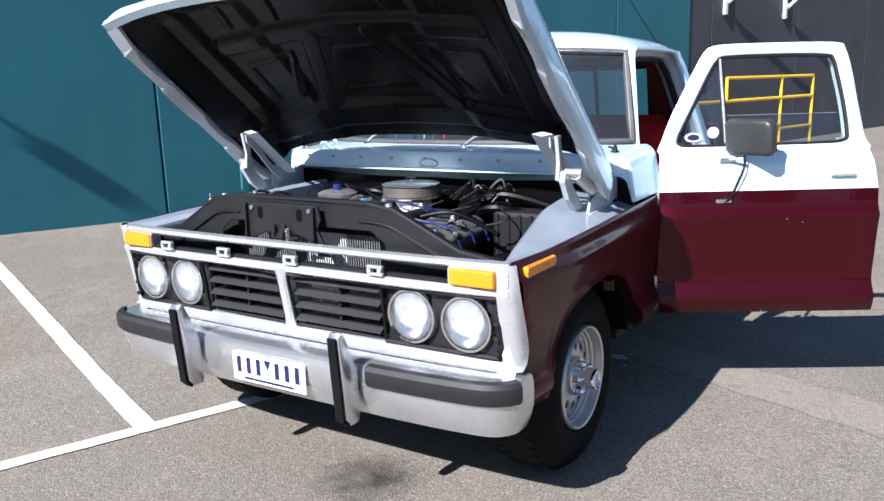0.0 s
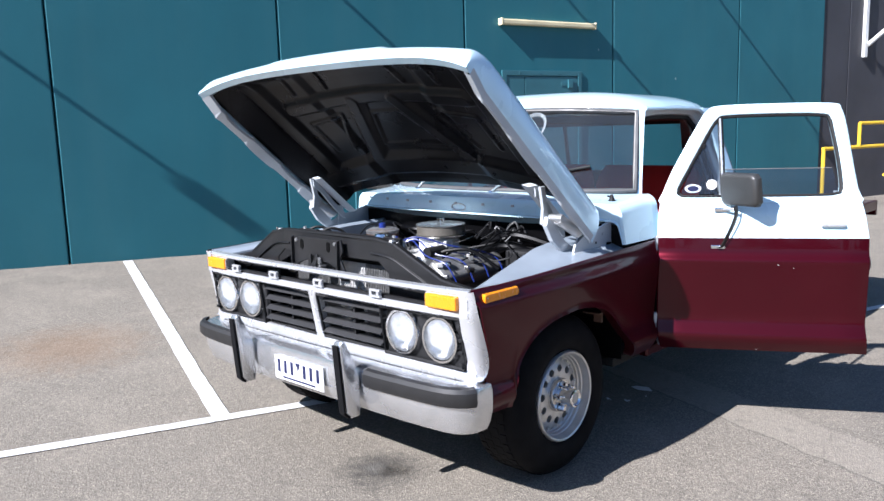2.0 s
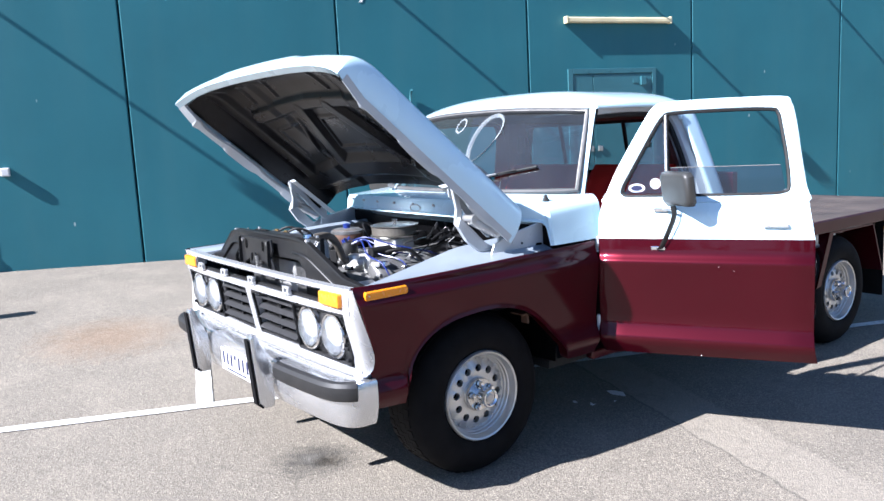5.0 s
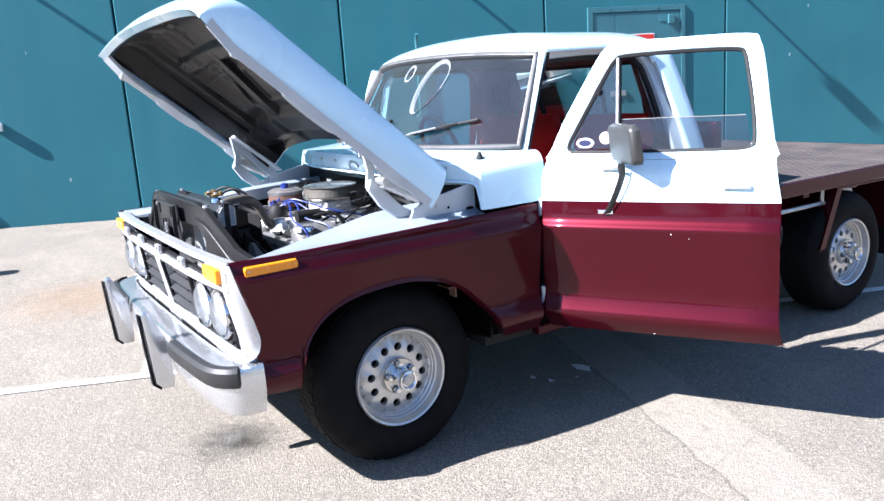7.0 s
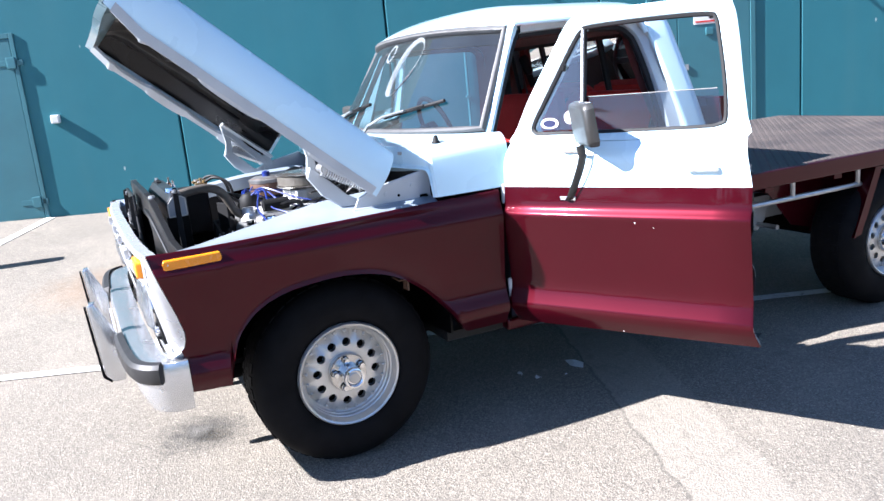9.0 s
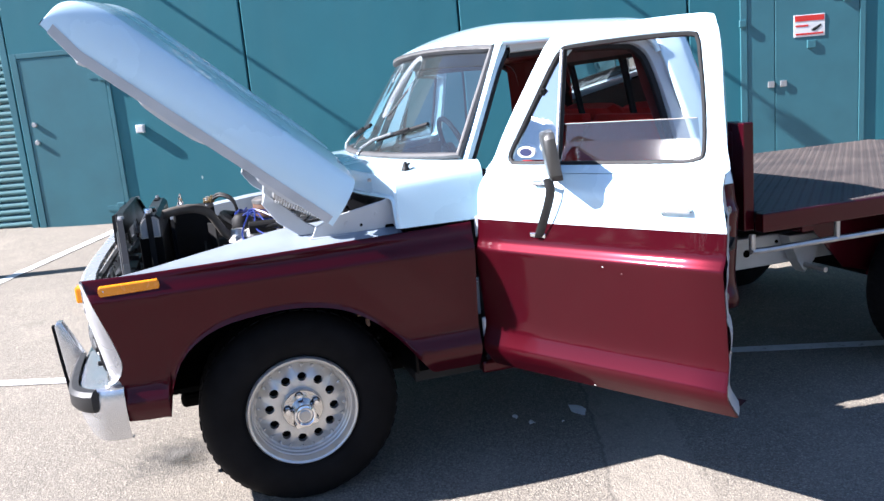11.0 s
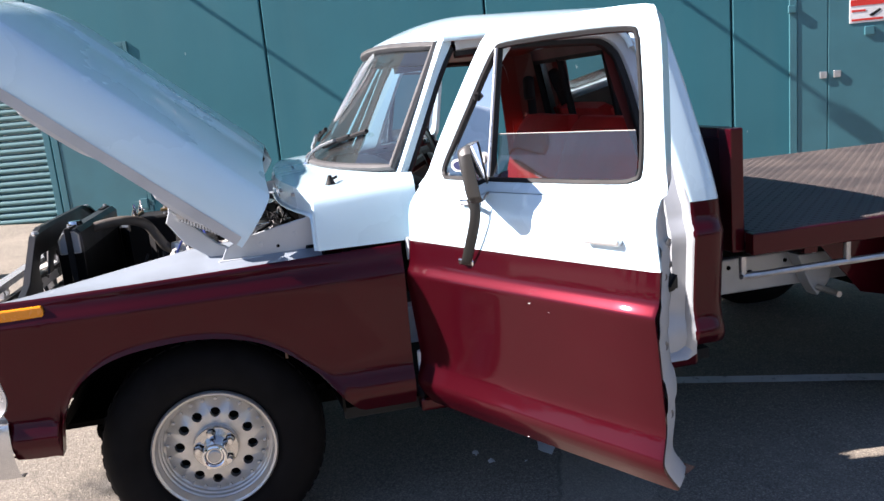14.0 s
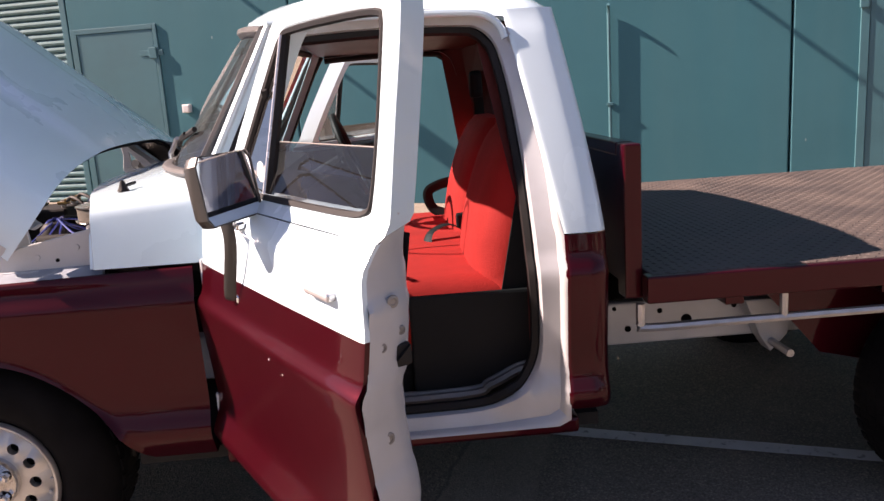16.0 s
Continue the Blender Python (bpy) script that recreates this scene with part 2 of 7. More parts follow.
CHROME = material("chrome", (0.82, 0.82, 0.83), 0.08, metal=1.0, vary=0.06, scale=9, rough_vary=0.05, spots=0.25, grain_scale=60)
WHEEL_ALLOY = material("cast_wheel_alloy", (0.60, 0.60, 0.59), 0.34, metal=0.72, rough_vary=0.06, vary=0.08, scale=16)
ALLOY = material("brushed_alloy", (0.80, 0.79, 0.77), 0.36, metal=0.4, rough_vary=0.03, vary=0.04, scale=14)
POLISH = material("polished_steel", (0.62, 0.61, 0.59), 0.20, metal=0.9, vary=0.1, scale=18)
STEEL = material("galvanised_steel", (0.5, 0.5, 0.5), 0.4, metal=0.8, vary=0.1, scale=20)
BLACK = material("black_paint", (0.0025, 0.0025, 0.003), 0.38, vary=0.2, scale=8, spec=0.10)
UNDERSIDE = material("bonnet_underside_paint", (0.006, 0.006, 0.0075), 0.30, vary=0.25, scale=5, spec=0.18, rough_vary=0.14)
GASKET = material("dark_window_rubber", (0.085, 0.085, 0.087), 0.6, vary=0.15, scale=10, spec=0.3)
BUMPER_CHROME = material("worn_bumper_chrome", (0.70, 0.71, 0.73), 0.25, metal=0.86, vary=0.10, scale=7, rough_vary=0.09, spots=0.08, grain_scale=45)
SATIN = material("satin_black_paint", (0.014, 0.014, 0.015), 0.38, vary=0.2, scale=8, spec=0.4)
BLACK_MATT = material("black_plastic", (0.012, 0.012, 0.013), 0.6, vary=0.15, scale=10, grain=0.15, grain_scale=150, spec=0.25)
RUBBER = material("tyre_rubber", (0.006, 0.006, 0.007), 0.78, vary=0.2, scale=12, grain=0.3, grain_scale=90, spec=0.12)
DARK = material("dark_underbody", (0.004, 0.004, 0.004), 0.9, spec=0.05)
SLAT = material("grey_black_grille_plastic", (0.030, 0.030, 0.032), 0.5, vary=0.15, scale=10, grain=0.1, grain_scale=150)
GREY_RUBBER = material("grey_bumper_rubber", (0.016, 0.016, 0.017), 0.55, vary=0.15, scale=15, grain=0.2, grain_scale=120)
AMBER = material("amber_lens", (0.80, 0.27, 0.002), 0.25, coat=0.35, vary=0.05, scale=30, grain=0.4, grain_scale=150)
LENS = material("headlight_reflector", (0.90, 0.91, 0.93), 0.22, metal=0.55, coat=0.6, vary=0.2, scale=25, grain=0.8, grain_scale=42, bump_distance=0.004)
PLATE = material("plate_white", (0.75, 0.75, 0.75), 0.4)
BLUE_INK = material("dark_blue_ink", (0.012, 0.016, 0.07), 0.5)
RED_CLOTH = material("red_seat_cloth", (0.56, 0.013, 0.006), 0.85, vary=0.1, scale=7, grain=0.6, grain_scale=160)
RED_TRIM = material("red_vinyl_trim", (0.10, 0.016, 0.013), 0.5, vary=0.1, scale=5, grain=0.2, grain_scale=120)
GREY_TRIM = material("charcoal_cloth", (0.007, 0.007, 0.007), 0.85, grain=0.3, grain_scale=120)
BLUE_LEAD = material("blue_ignition_lead", (0.014, 0.030, 0.20), 0.35, coat=0.4)
ENGINE = material("engine_metal", (0.26, 0.26, 0.26), 0.42, metal=0.5, vary=0.25, scale=20, spots=0.4, grain_scale=40)
RUST = material("brown_canister", (0.12, 0.062, 0.038), 0.6, vary=0.2, scale=12)
DECK = material("checker_plate", (0.052, 0.044, 0.043), 0.6, spec=0.3, vary=0.2, scale=4, tint=(0.095, 0.078, 0.070))
TRIM_GREY = material("grey_window_rubber", (0.22, 0.21, 0.20), 0.4, metal=0.3, vary=0.1, scale=10)
WEED = material("dry_grass", (0.11, 0.10, 0.04), 0.8)
SIGN_RED = material("sign_red", (0.6, 0.03, 0.02), 0.5)
GLASS = glass_material("window_glass", (0.93, 0.97, 0.96), 0.9, 1.3)
SCREEN_GLASS = glass_material("windscreen_glass", (0.60, 0.86, 0.96), 0.74, 2.1, dust_haze=0.02)
TINTED = glass_material("tinted_glass", (0.62, 0.68, 0.72), 0.75, 1.9, dust_haze=0.012)
MILKY = glass_material("milky_white", (0.9, 0.93, 0.95), 0.9, 1.5, dust_haze=0.12)
LAMP_GLASS = glass_material("lamp_glass", (0.97, 0.98, 1.0), 0.97, 1.5, dust_haze=0.03)
BRASS = material("dull_brass", (0.36, 0.24, 0.10), 0.38, metal=0.8, vary=0.2, scale=30)
TANK = material("worn_black_tank", (0.045, 0.047, 0.052), 0.34, metal=0.4, vary=0.25, scale=9)
HOSE = material("grey_rubber_hose", (0.115, 0.102, 0.088), 0.55, vary=0.15, scale=14)
SHELL = material("grey_black_mirror_plastic", (0.035, 0.035, 0.034), 0.42, vary=0.12, scale=12, grain=0.1, grain_scale=150)
MIRROR = material("mirror_glass", (0.85, 0.87, 0.9), 0.03, metal=1.0, vary=0.0, rough_vary=0.01)


# ---- mesh helpers ----
def part(name, bm, mat, parent=None, label="", smooth=False, hide_shadow=False):
    """Links a bmesh as one mesh object under a thing or a part."""
    bmesh.ops.recalc_face_normals(bm, faces=bm.faces)
    me = bpy.data.meshes.new(name)
    bm.to_mesh(me)
    bm.free()
    me.materials.append(mat)
    if smooth:
        me.polygons.foreach_set("use_smooth", [True] * len(me.polygons))
        me.set_sharp_from_angle(angle=radians(38))
    ob = new(name, me)
    if parent:
        ob.parent = parent
    if hide_shadow:
        ob.visible_shadow = False
    return tagged(ob, label)


def thing(name, label, category, group="", at=None):
    ob = new(name)
    ob.empty_display_size = 0.1
    if at is not None:
        ob.matrix_world = at
    return tagged(ob, label, category, group)


def join(*bms):
    """One bmesh out of several."""
    out = bmesh.new()
    for b in bms:
        me = bpy.data.meshes.new("scratch")
        b.to_mesh(me)
        b.free()
        out.from_mesh(me)
        bpy.data.meshes.remove(me)
    return out


def moved(bm, m):
    bmesh.ops.transform(bm, matrix=m, verts=bm.verts)
    return bm


def mirrored(bm):
    """The same piece on the other flank of the vehicle."""
    bmesh.ops.scale(bm, vec=(-1, 1, 1), verts=bm.verts)
    bmesh.ops.reverse_faces(bm, faces=bm.faces)
    return bm


def box(x0, x1, y0, y1, z0, z1, bevel=0.0, steps=2):
    bm = bmesh.new()
    bmesh.ops.create_cube(bm, size=1)
    bmesh.ops.scale(bm, vec=(x1 - x0, y1 - y0, z1 - z0), verts=bm.verts)
    bmesh.ops.translate(bm, vec=((x0 + x1) / 2, (y0 + y1) / 2, (z0 + z1) / 2), verts=bm.verts)
    if bevel:
        bmesh.ops.bevel(bm, geom=bm.edges[:], offset=bevel, segments=steps, affect="EDGES", profile=0.5)
    return bm


def sheet(rows, closed=False, thick=0.0):
    """A skin through rows of points; with thick, a plate of that thickness."""
    bm = bmesh.new()
    vs = [[bm.verts.new(p) for p in row] for row in rows]
    for a, b in zip(vs, vs[1:]):
        n = len(a)
        for i in range(n if closed else n - 1):
            j = (i + 1) % n
            bm.faces.new((a[i], a[j], b[j], b[i]))
    if thick:
        bmesh.ops.recalc_face_normals(bm, faces=bm.faces)
        bmesh.ops.solidify(bm, geom=bm.faces[:], thickness=thick)
    return bm


def prism(outline, a0, a1, axis="x", bevel=0.0):
    """A flat outline pushed through from a0 to a1 along an axis; its two numbers are the other two axes in order."""
    def at(p, q, a):
        return {"x": (a, p, q), "y": (p, a, q), "z": (p, q, a)}[axis]
    bm = bmesh.new()
    lo = [bm.verts.new(at(p, q, a0)) for p, q in outline]
    hi = [bm.verts.new(at(p, q, a1)) for p, q in outline]
    n = len(outline)
    caps = [bm.faces.new(lo), bm.faces.new(hi)]
    for i in range(n):
        bm.faces.new((lo[i], lo[(i + 1) % n], hi[(i + 1) % n], hi[i]))
    bmesh.ops.recalc_face_normals(bm, faces=bm.faces)
    if bevel:
        es = [e for f in caps for e in f.edges]
        bmesh.ops.bevel(bm, geom=es, offset=bevel, segments=2, affect="EDGES", profile=0.5)
    return bm


def smooth_path(points, steps=6, closed=False):
    """A Catmull-Rom curve through the points."""
    p = [Vector(q) for q in points]
    n = len(p)
    out = []
    for i in range(n if closed else n - 1):
        a = p[(i - 1) % n] if closed or i else p[0]
        b, c = p[i], p[(i + 1) % n]
        d = p[(i + 2) % n] if closed or i + 2 < n else p[-1]
        for k in range(steps):
            t = k / steps
            out.append(0.5 * (2 * b + (c - a) * t + (2 * a - 5 * b + 4 * c - d) * t * t + (3 * b - a - 3 * c + d) * t ** 3))
    if not closed:
        out.append(p[-1])
    return out


def tube(points, radius, sides=8, closed=False, flat=1.0):
    """A round bar along a path; flat squashes it."""
    p = [Vector(q) for q in points]
    n = len(p)
    rows, ref = [], None
    for i in range(n):
        d = (p[(i + 1) % n] - p[i - 1]) if closed else (p[min(i + 1, n - 1)] - p[max(i - 1, 0)])
        d.normalize()
        if ref is None:
            ref = d.cross(Vector((0, 0, 1)) if abs(d.z) < 0.9 else Vector((1, 0, 0)))
        ref = (ref - d * ref.dot(d)).normalized()
        up = d.cross(ref)
        rows.append([p[i] + radius * (math.cos(2 * math.pi * k / sides) * ref + flat * math.sin(2 * math.pi * k / sides) * up) for k in range(sides)])
    if closed:
        rows.append(rows[0])
    bm = sheet(rows, closed=True)
    if closed:
        bmesh.ops.remove_doubles(bm, verts=bm.verts, dist=1e-5)
    else:
        bm.verts.ensure_lookup_table()
        bm.faces.new(bm.verts[:sides])
        bm.faces.new(bm.verts[-sides:])
    return bm


def lathe(profile, sides=48, axis="x"):
    """A turned piece: rows of (radius, place along the axis)."""
    rows = []
    for r, a in profile:
        ring = []
        for k in range(sides):
            c, s = math.cos(2 * math.pi * k / sides) * r, math.sin(2 * math.pi * k / sides) * r
            ring.append({"x": (a, c, s), "y": (c, a, s), "z": (c, s, a)}[axis])
        rows.append(ring)
    bm = sheet(rows, closed=True)
    bmesh.ops.remove_doubles(bm, verts=bm.verts, dist=1e-5)
    return bm


def coil(a, b, radius, turns, wire, steps=14):
    a, b = Vector(a), Vector(b)
    d = (b - a).normalized()
    u = d.orthogonal().normalized()
    v = d.cross(u)
    n = turns * steps
    return tube([a + (b - a) * i / n + radius * (math.cos(2 * math.pi * i / steps) * u + math.sin(2 * math.pi * i / steps) * v) for i in range(n + 1)], wire, 6)


def lerp_table(table, v):
    """Straight-line reading of a table of (key, value)."""
    if v <= table[0][0]:
        return table[0][1]
    for (a, p), (b, q) in zip(table, table[1:]):
        if v <= b:
            return p + (q - p) * (v - a) / (b - a)
    return table[-1][1]


def words(text, size, depth=0.0015):
    """Raised lettering in the built-in font, as a mesh in its own xy plane."""
    cu = bpy.data.curves.new("letters", "FONT")
    cu.body, cu.size, cu.extrude = text, size, depth
    ob = new("scratch", cu)
    me = bpy.data.meshes.new_from_object(ob.evaluated_get(bpy.context.evaluated_depsgraph_get()))
    bm = bmesh.new()
    bm.from_mesh(me)
    bpy.data.objects.remove(ob)
    bpy.data.curves.remove(cu)
    bpy.data.meshes.remove(me)
    return bm


def fit_words(text, x0, x1, z0, height, y):
    """Lettering on an upright face, stretched to its true width."""
    bm = words(text, 1.0)
    xs = [v.co.x for v in bm.verts]
    lo, hi = min(xs), max(xs)
    cap = 0.70
    for v in bm.verts:
        x, q, d = v.co
        v.co = (x0 + (x - lo) / (hi - lo) * (x1 - x0), y - d, z0 + q / cap * height)
    return bm


# ---- ground ----
WALL_TURN, WALL_AWAY = radians(74.0), 5.4
U = Vector((math.cos(WALL_TURN), math.sin(WALL_TURN), 0))
N = Vector((U.y, -U.x, 0))
WALL = Matrix(((U.x, -N.x, 0, -WALL_AWAY * N.x), (U.y, -N.y, 0, -WALL_AWAY * N.y), (0, 0, 1, 0), (0, 0, 0, 1)))


def ground_height(x, y):
    """Level under the vehicle, then a gentle rise up to the wall."""
    p, s = -(x * N.x + y * N.y), x * U.x + y * U.y
    rise = min(max((p - 1.0) / 4.4, 0.0), 1.0) if p > 2.2 or p < 0.2 else (p - 0.2) ** 2 / 14.65
    return rise * min(max(0.32 - 0.03 * (s + 1.2), 0.05), 0.5)


def build_ground():
    steps = [-900, -300, -100, -40] + [-20 + 0.25 * i for i in range(161)] + [40, 100, 300, 900]
    rows = [[(x, y, ground_height(x, y)) for x in steps] for y in steps]
    ob = part("ground", sheet(rows), ASPHALT, None, "worn grey asphalt car park with pale aggregate and an oil stain", smooth=True)
    tagged(ob, category="ground", kind="structure")


def stripe(name, a, b, width, label):
    """A painted bay line laid over the asphalt."""
    a, b = Vector((*a, 0)), Vector((*b, 0))
    d = (b - a).normalized()
    side = Vector((-d.y, d.x, 0)) * width / 2
    n = max(int((b - a).length / 0.1), 2)
    rng = random.Random(round(a.x * 100))
    rows = []
    for i in range(n + 1):
        c = a + (b - a) * i / n
        l_, r_ = c + side * (1 + rng.uniform(-0.05, 0.05)), c - side * (1 + rng.uniform(-0.05, 0.05))
        rows.append([(q.x, q.y, ground_height(q.x, q.y) + 0.007) for q in (l_, r_)])
    ob = part(name, sheet(rows), LINE, None, label)
    tagged(ob, category="road marking", kind="structure")


build_ground()
stripe("bay_line", (-1.0, -0.645), (-5.3, 0.85), 0.10, "worn white painted bay line on asphalt")
stripe("bay_line", (-3.3, -6.2), (1.47, 5.2), 0.085, "worn white painted line along the bay ends")
stripe("bay_line", (-2.35, -3.05), (-5.9, -1.15), 0.10, "worn white painted bay line on asphalt")


# ---- building ----
def on_wall(ob):
    ob.matrix_world = WALL
    return ob


def base_at(s):
    return min(max(0.32 - 0.03 * (s + 1.2), 0.05), 0.5)


def build_wall():
    """Painted precast panels with recessed joints on a thick backing; openings for a shutter and two doors."""
    top, bottom = 6.2, -0.3
    back = join(box(-3.85, 30, 0.16, 0.36, bottom, top), box(-40, -8.6, 0.16, 0.36, bottom, top), box(-8.6, -3.85, 0.16, 0.36, 3.6, top))
    wall = part("wall_west", back, JOINT, None, "long teal painted precast concrete wall of a shop")
    tagged(wall, category="wall", kind="structure")
    on_wall(wall)
    edges = [-3.85, -1.2, 1.22, 3.78, 6.4, 9.2, 11.5]
    for a, b in zip(edges, edges[1:]):
        part("panel", box(a + 0.008, b - 0.008, 0, 0.16, bottom, top, 0.012, 1), TEAL, wall)
    part("panel", box(-14, -8.6, 0, 0.16, bottom, top, 0.012, 1), TEAL, wall)
    part("panel", box(-40, -14.016, 0, 0.16, bottom, top, 0.012, 1), TEAL, wall)
    part("panel", box(-8.592, -3.858, 0, 0.16, 3.6, top, 0.012, 1), TEAL, wall)
    for a, b in ((11.5, 12.3), (12.3, 16.0), (16.0, 20.0), (20.0, 30.0)):
        part("panel", box(a + 0.008, b - 0.008, 0.02, 0.16, bottom, top, 0.012, 1), GREY_WALL, wall, "dark grey panel")


def lettering(bm, label):
    """Splits a line of raised lettering into one mesh a letter under one thing."""
    line = on_wall(thing("wall_lettering", label, "lettering"))
    left, islands = set(bm.verts), []
    while left:
        stack, island = [left.pop()], []
        while stack:
            v = stack.pop()
            island.append(v)
            for e in v.link_edges:
                w = e.other_vert(v)
                if w in left:
                    left.remove(w)
                    stack.append(w)
        islands.append(island)
    spans = sorted((min(v.co.x for v in i), max(v.co.x for v in i), k) for k, i in enumerate(islands))
    groups = []
    for lo, hi, k in spans:
        if groups and lo < groups[-1][0] - 0.004:
            groups[-1][0] = max(groups[-1][0], hi)
            groups[-1][1].append(k)
        else:
            groups.append([hi, [k]])
    for _, ks in groups:
        keep = {v for k in ks for v in islands[k]}
        index, out = {}, bmesh.new()
        for v in keep:
            index[v] = out.verts.new(v.co)
        for f in bm.faces:
            if f.verts[0] in keep:
                out.faces.new([index[v] for v in f.verts])
        part("letter", out, WHITE_TEXT, line)
    bm.free()


def build_shutter():
    shutter = on_wall(thing("roller_shutter", "closed teal roller shutter with horizontal slats in a steel frame", "roller shutter"))
    z = 0.34
    while z < 3.6:
        a = [(0.112, z), (0.085, z + 0.008), (0.068, z + 0.03), (0.072, z + 0.05), (0.09, z + 0.066), (0.114, z + 0.074), (0.125, z + 0.074), (0.125, z)]
        part("slat", prism(a, -8.55, -3.92, "x"), SHUTTER, shutter)
        z += 0.075
    part("bottom_rail", box(-8.55, -3.92, 0.05, 0.12, 0.26, 0.34, 0.006), TEAL_STEEL, shutter)
    part("guide", box(-3.925, -3.85, 0.0, 0.14, 0.25, 3.6, 0.006), TEAL_STEEL, shutter)
    part("guide", box(-8.6, -8.55, 0.0, 0.14, 0.25, 3.6, 0.006), TEAL_STEEL, shutter)
    part("sill", box(-8.55, -3.85, -0.06, 0.16, 0.2, 0.262, 0.01), material("pale_concrete", (0.42, 0.40, 0.36), 0.8, grain=0.3, grain_scale=60), shutter, "pale concrete threshold")


def low(bm):
    """Steelwork that stands only a little proud of the wall."""
    return moved(bm, Matrix.Diagonal((1, 0.45, 1, 1)))


def hasp(s, z, parent):
    part("hasp_plate", low(box(s - 0.16, s + 0.12, -0.045, -0.032, z - 0.03, z + 0.03, 0.004)), TEAL_STEEL, parent)
    part("hasp_block", low(box(s - 0.04, s + 0.05, -0.09, -0.032, z - 0.06, z + 0.06, 0.008)), TEAL_STEEL, parent)


def build_wall_doors():
    d = on_wall(thing("door", "teal steel door with padlock hasps set in the wall", "door"))
    tagged(d, kind="structure")
    part("leaf", low(box(-3.74, -2.8, -0.03, -0.002, 0.37, 2.3, 0.006)), TEAL_STEEL, d)
    part("frame", low(join(box(-3.82, -3.745, -0.045, -0.003, 0.36, 2.36, 0.005), box(-2.795, -2.75, -0.045, -0.003, 0.36, 2.36, 0.005), box(-3.744, -2.796, -0.045, -0.003, 2.305, 2.36, 0.005))), TEAL_STEEL, d)
    hasp(-2.82, 2.05, d)
    hasp(-2.85, 0.55, d)
    for z in (1.57, 1.37):
        part("door_knob", moved(lathe([(0.0, 0), (0.022, 0.0), (0.03, 0.012), (0.026, 0.03), (0, 0.036)], 14, "y"), Matrix.Translation((-3.67, -0.044, z))), STEEL, d, "steel knob")
    d = on_wall(thing("door", "teal steel double door with sign, locks and a hasp", "door"))
    tagged(d, kind="structure")
    part("leaf", low(box(4.44, 4.745, -0.03, -0.002, 0.16, 2.3, 0.006)), TEAL_STEEL, d)
    part("leaf", low(box(4.755, 5.70, -0.03, -0.002, 0.16, 2.3, 0.006)), TEAL_STEEL, d)
    part("frame", low(join(box(4.36, 4.435, -0.05, -0.003, 0.15, 2.38, 0.005), box(5.705, 5.77, -0.05, -0.003, 0.15, 2.38, 0.005), box(4.436, 5.704, -0.05, -0.003, 2.31, 2.38, 0.005))), TEAL_STEEL, d)
    hasp(5.55, 2.2, d)
    for s in (4.70, 4.84):
        part("lock", low(box(s - 0.035, s + 0.035, -0.075, -0.031, 1.26, 1.33, 0.006)), STEEL, d, "steel lock block")
    part("door_stop", low(box(4.34, 4.42, -0.11, -0.051, 1.95, 2.03, 0.01)), TEAL_STEEL, d)
    part("intercom", low(box(5.11, 5.21, -0.07, -0.031, 1.66, 1.75, 0.008)), TEAL_STEEL, d)
    for s in (4.66, 5.0, 5.35):
        part("bolt_head", low(box(s - 0.012, s + 0.012, -0.062, -0.051, 2.335, 2.36, 0.003)), TEAL_STEEL, d)


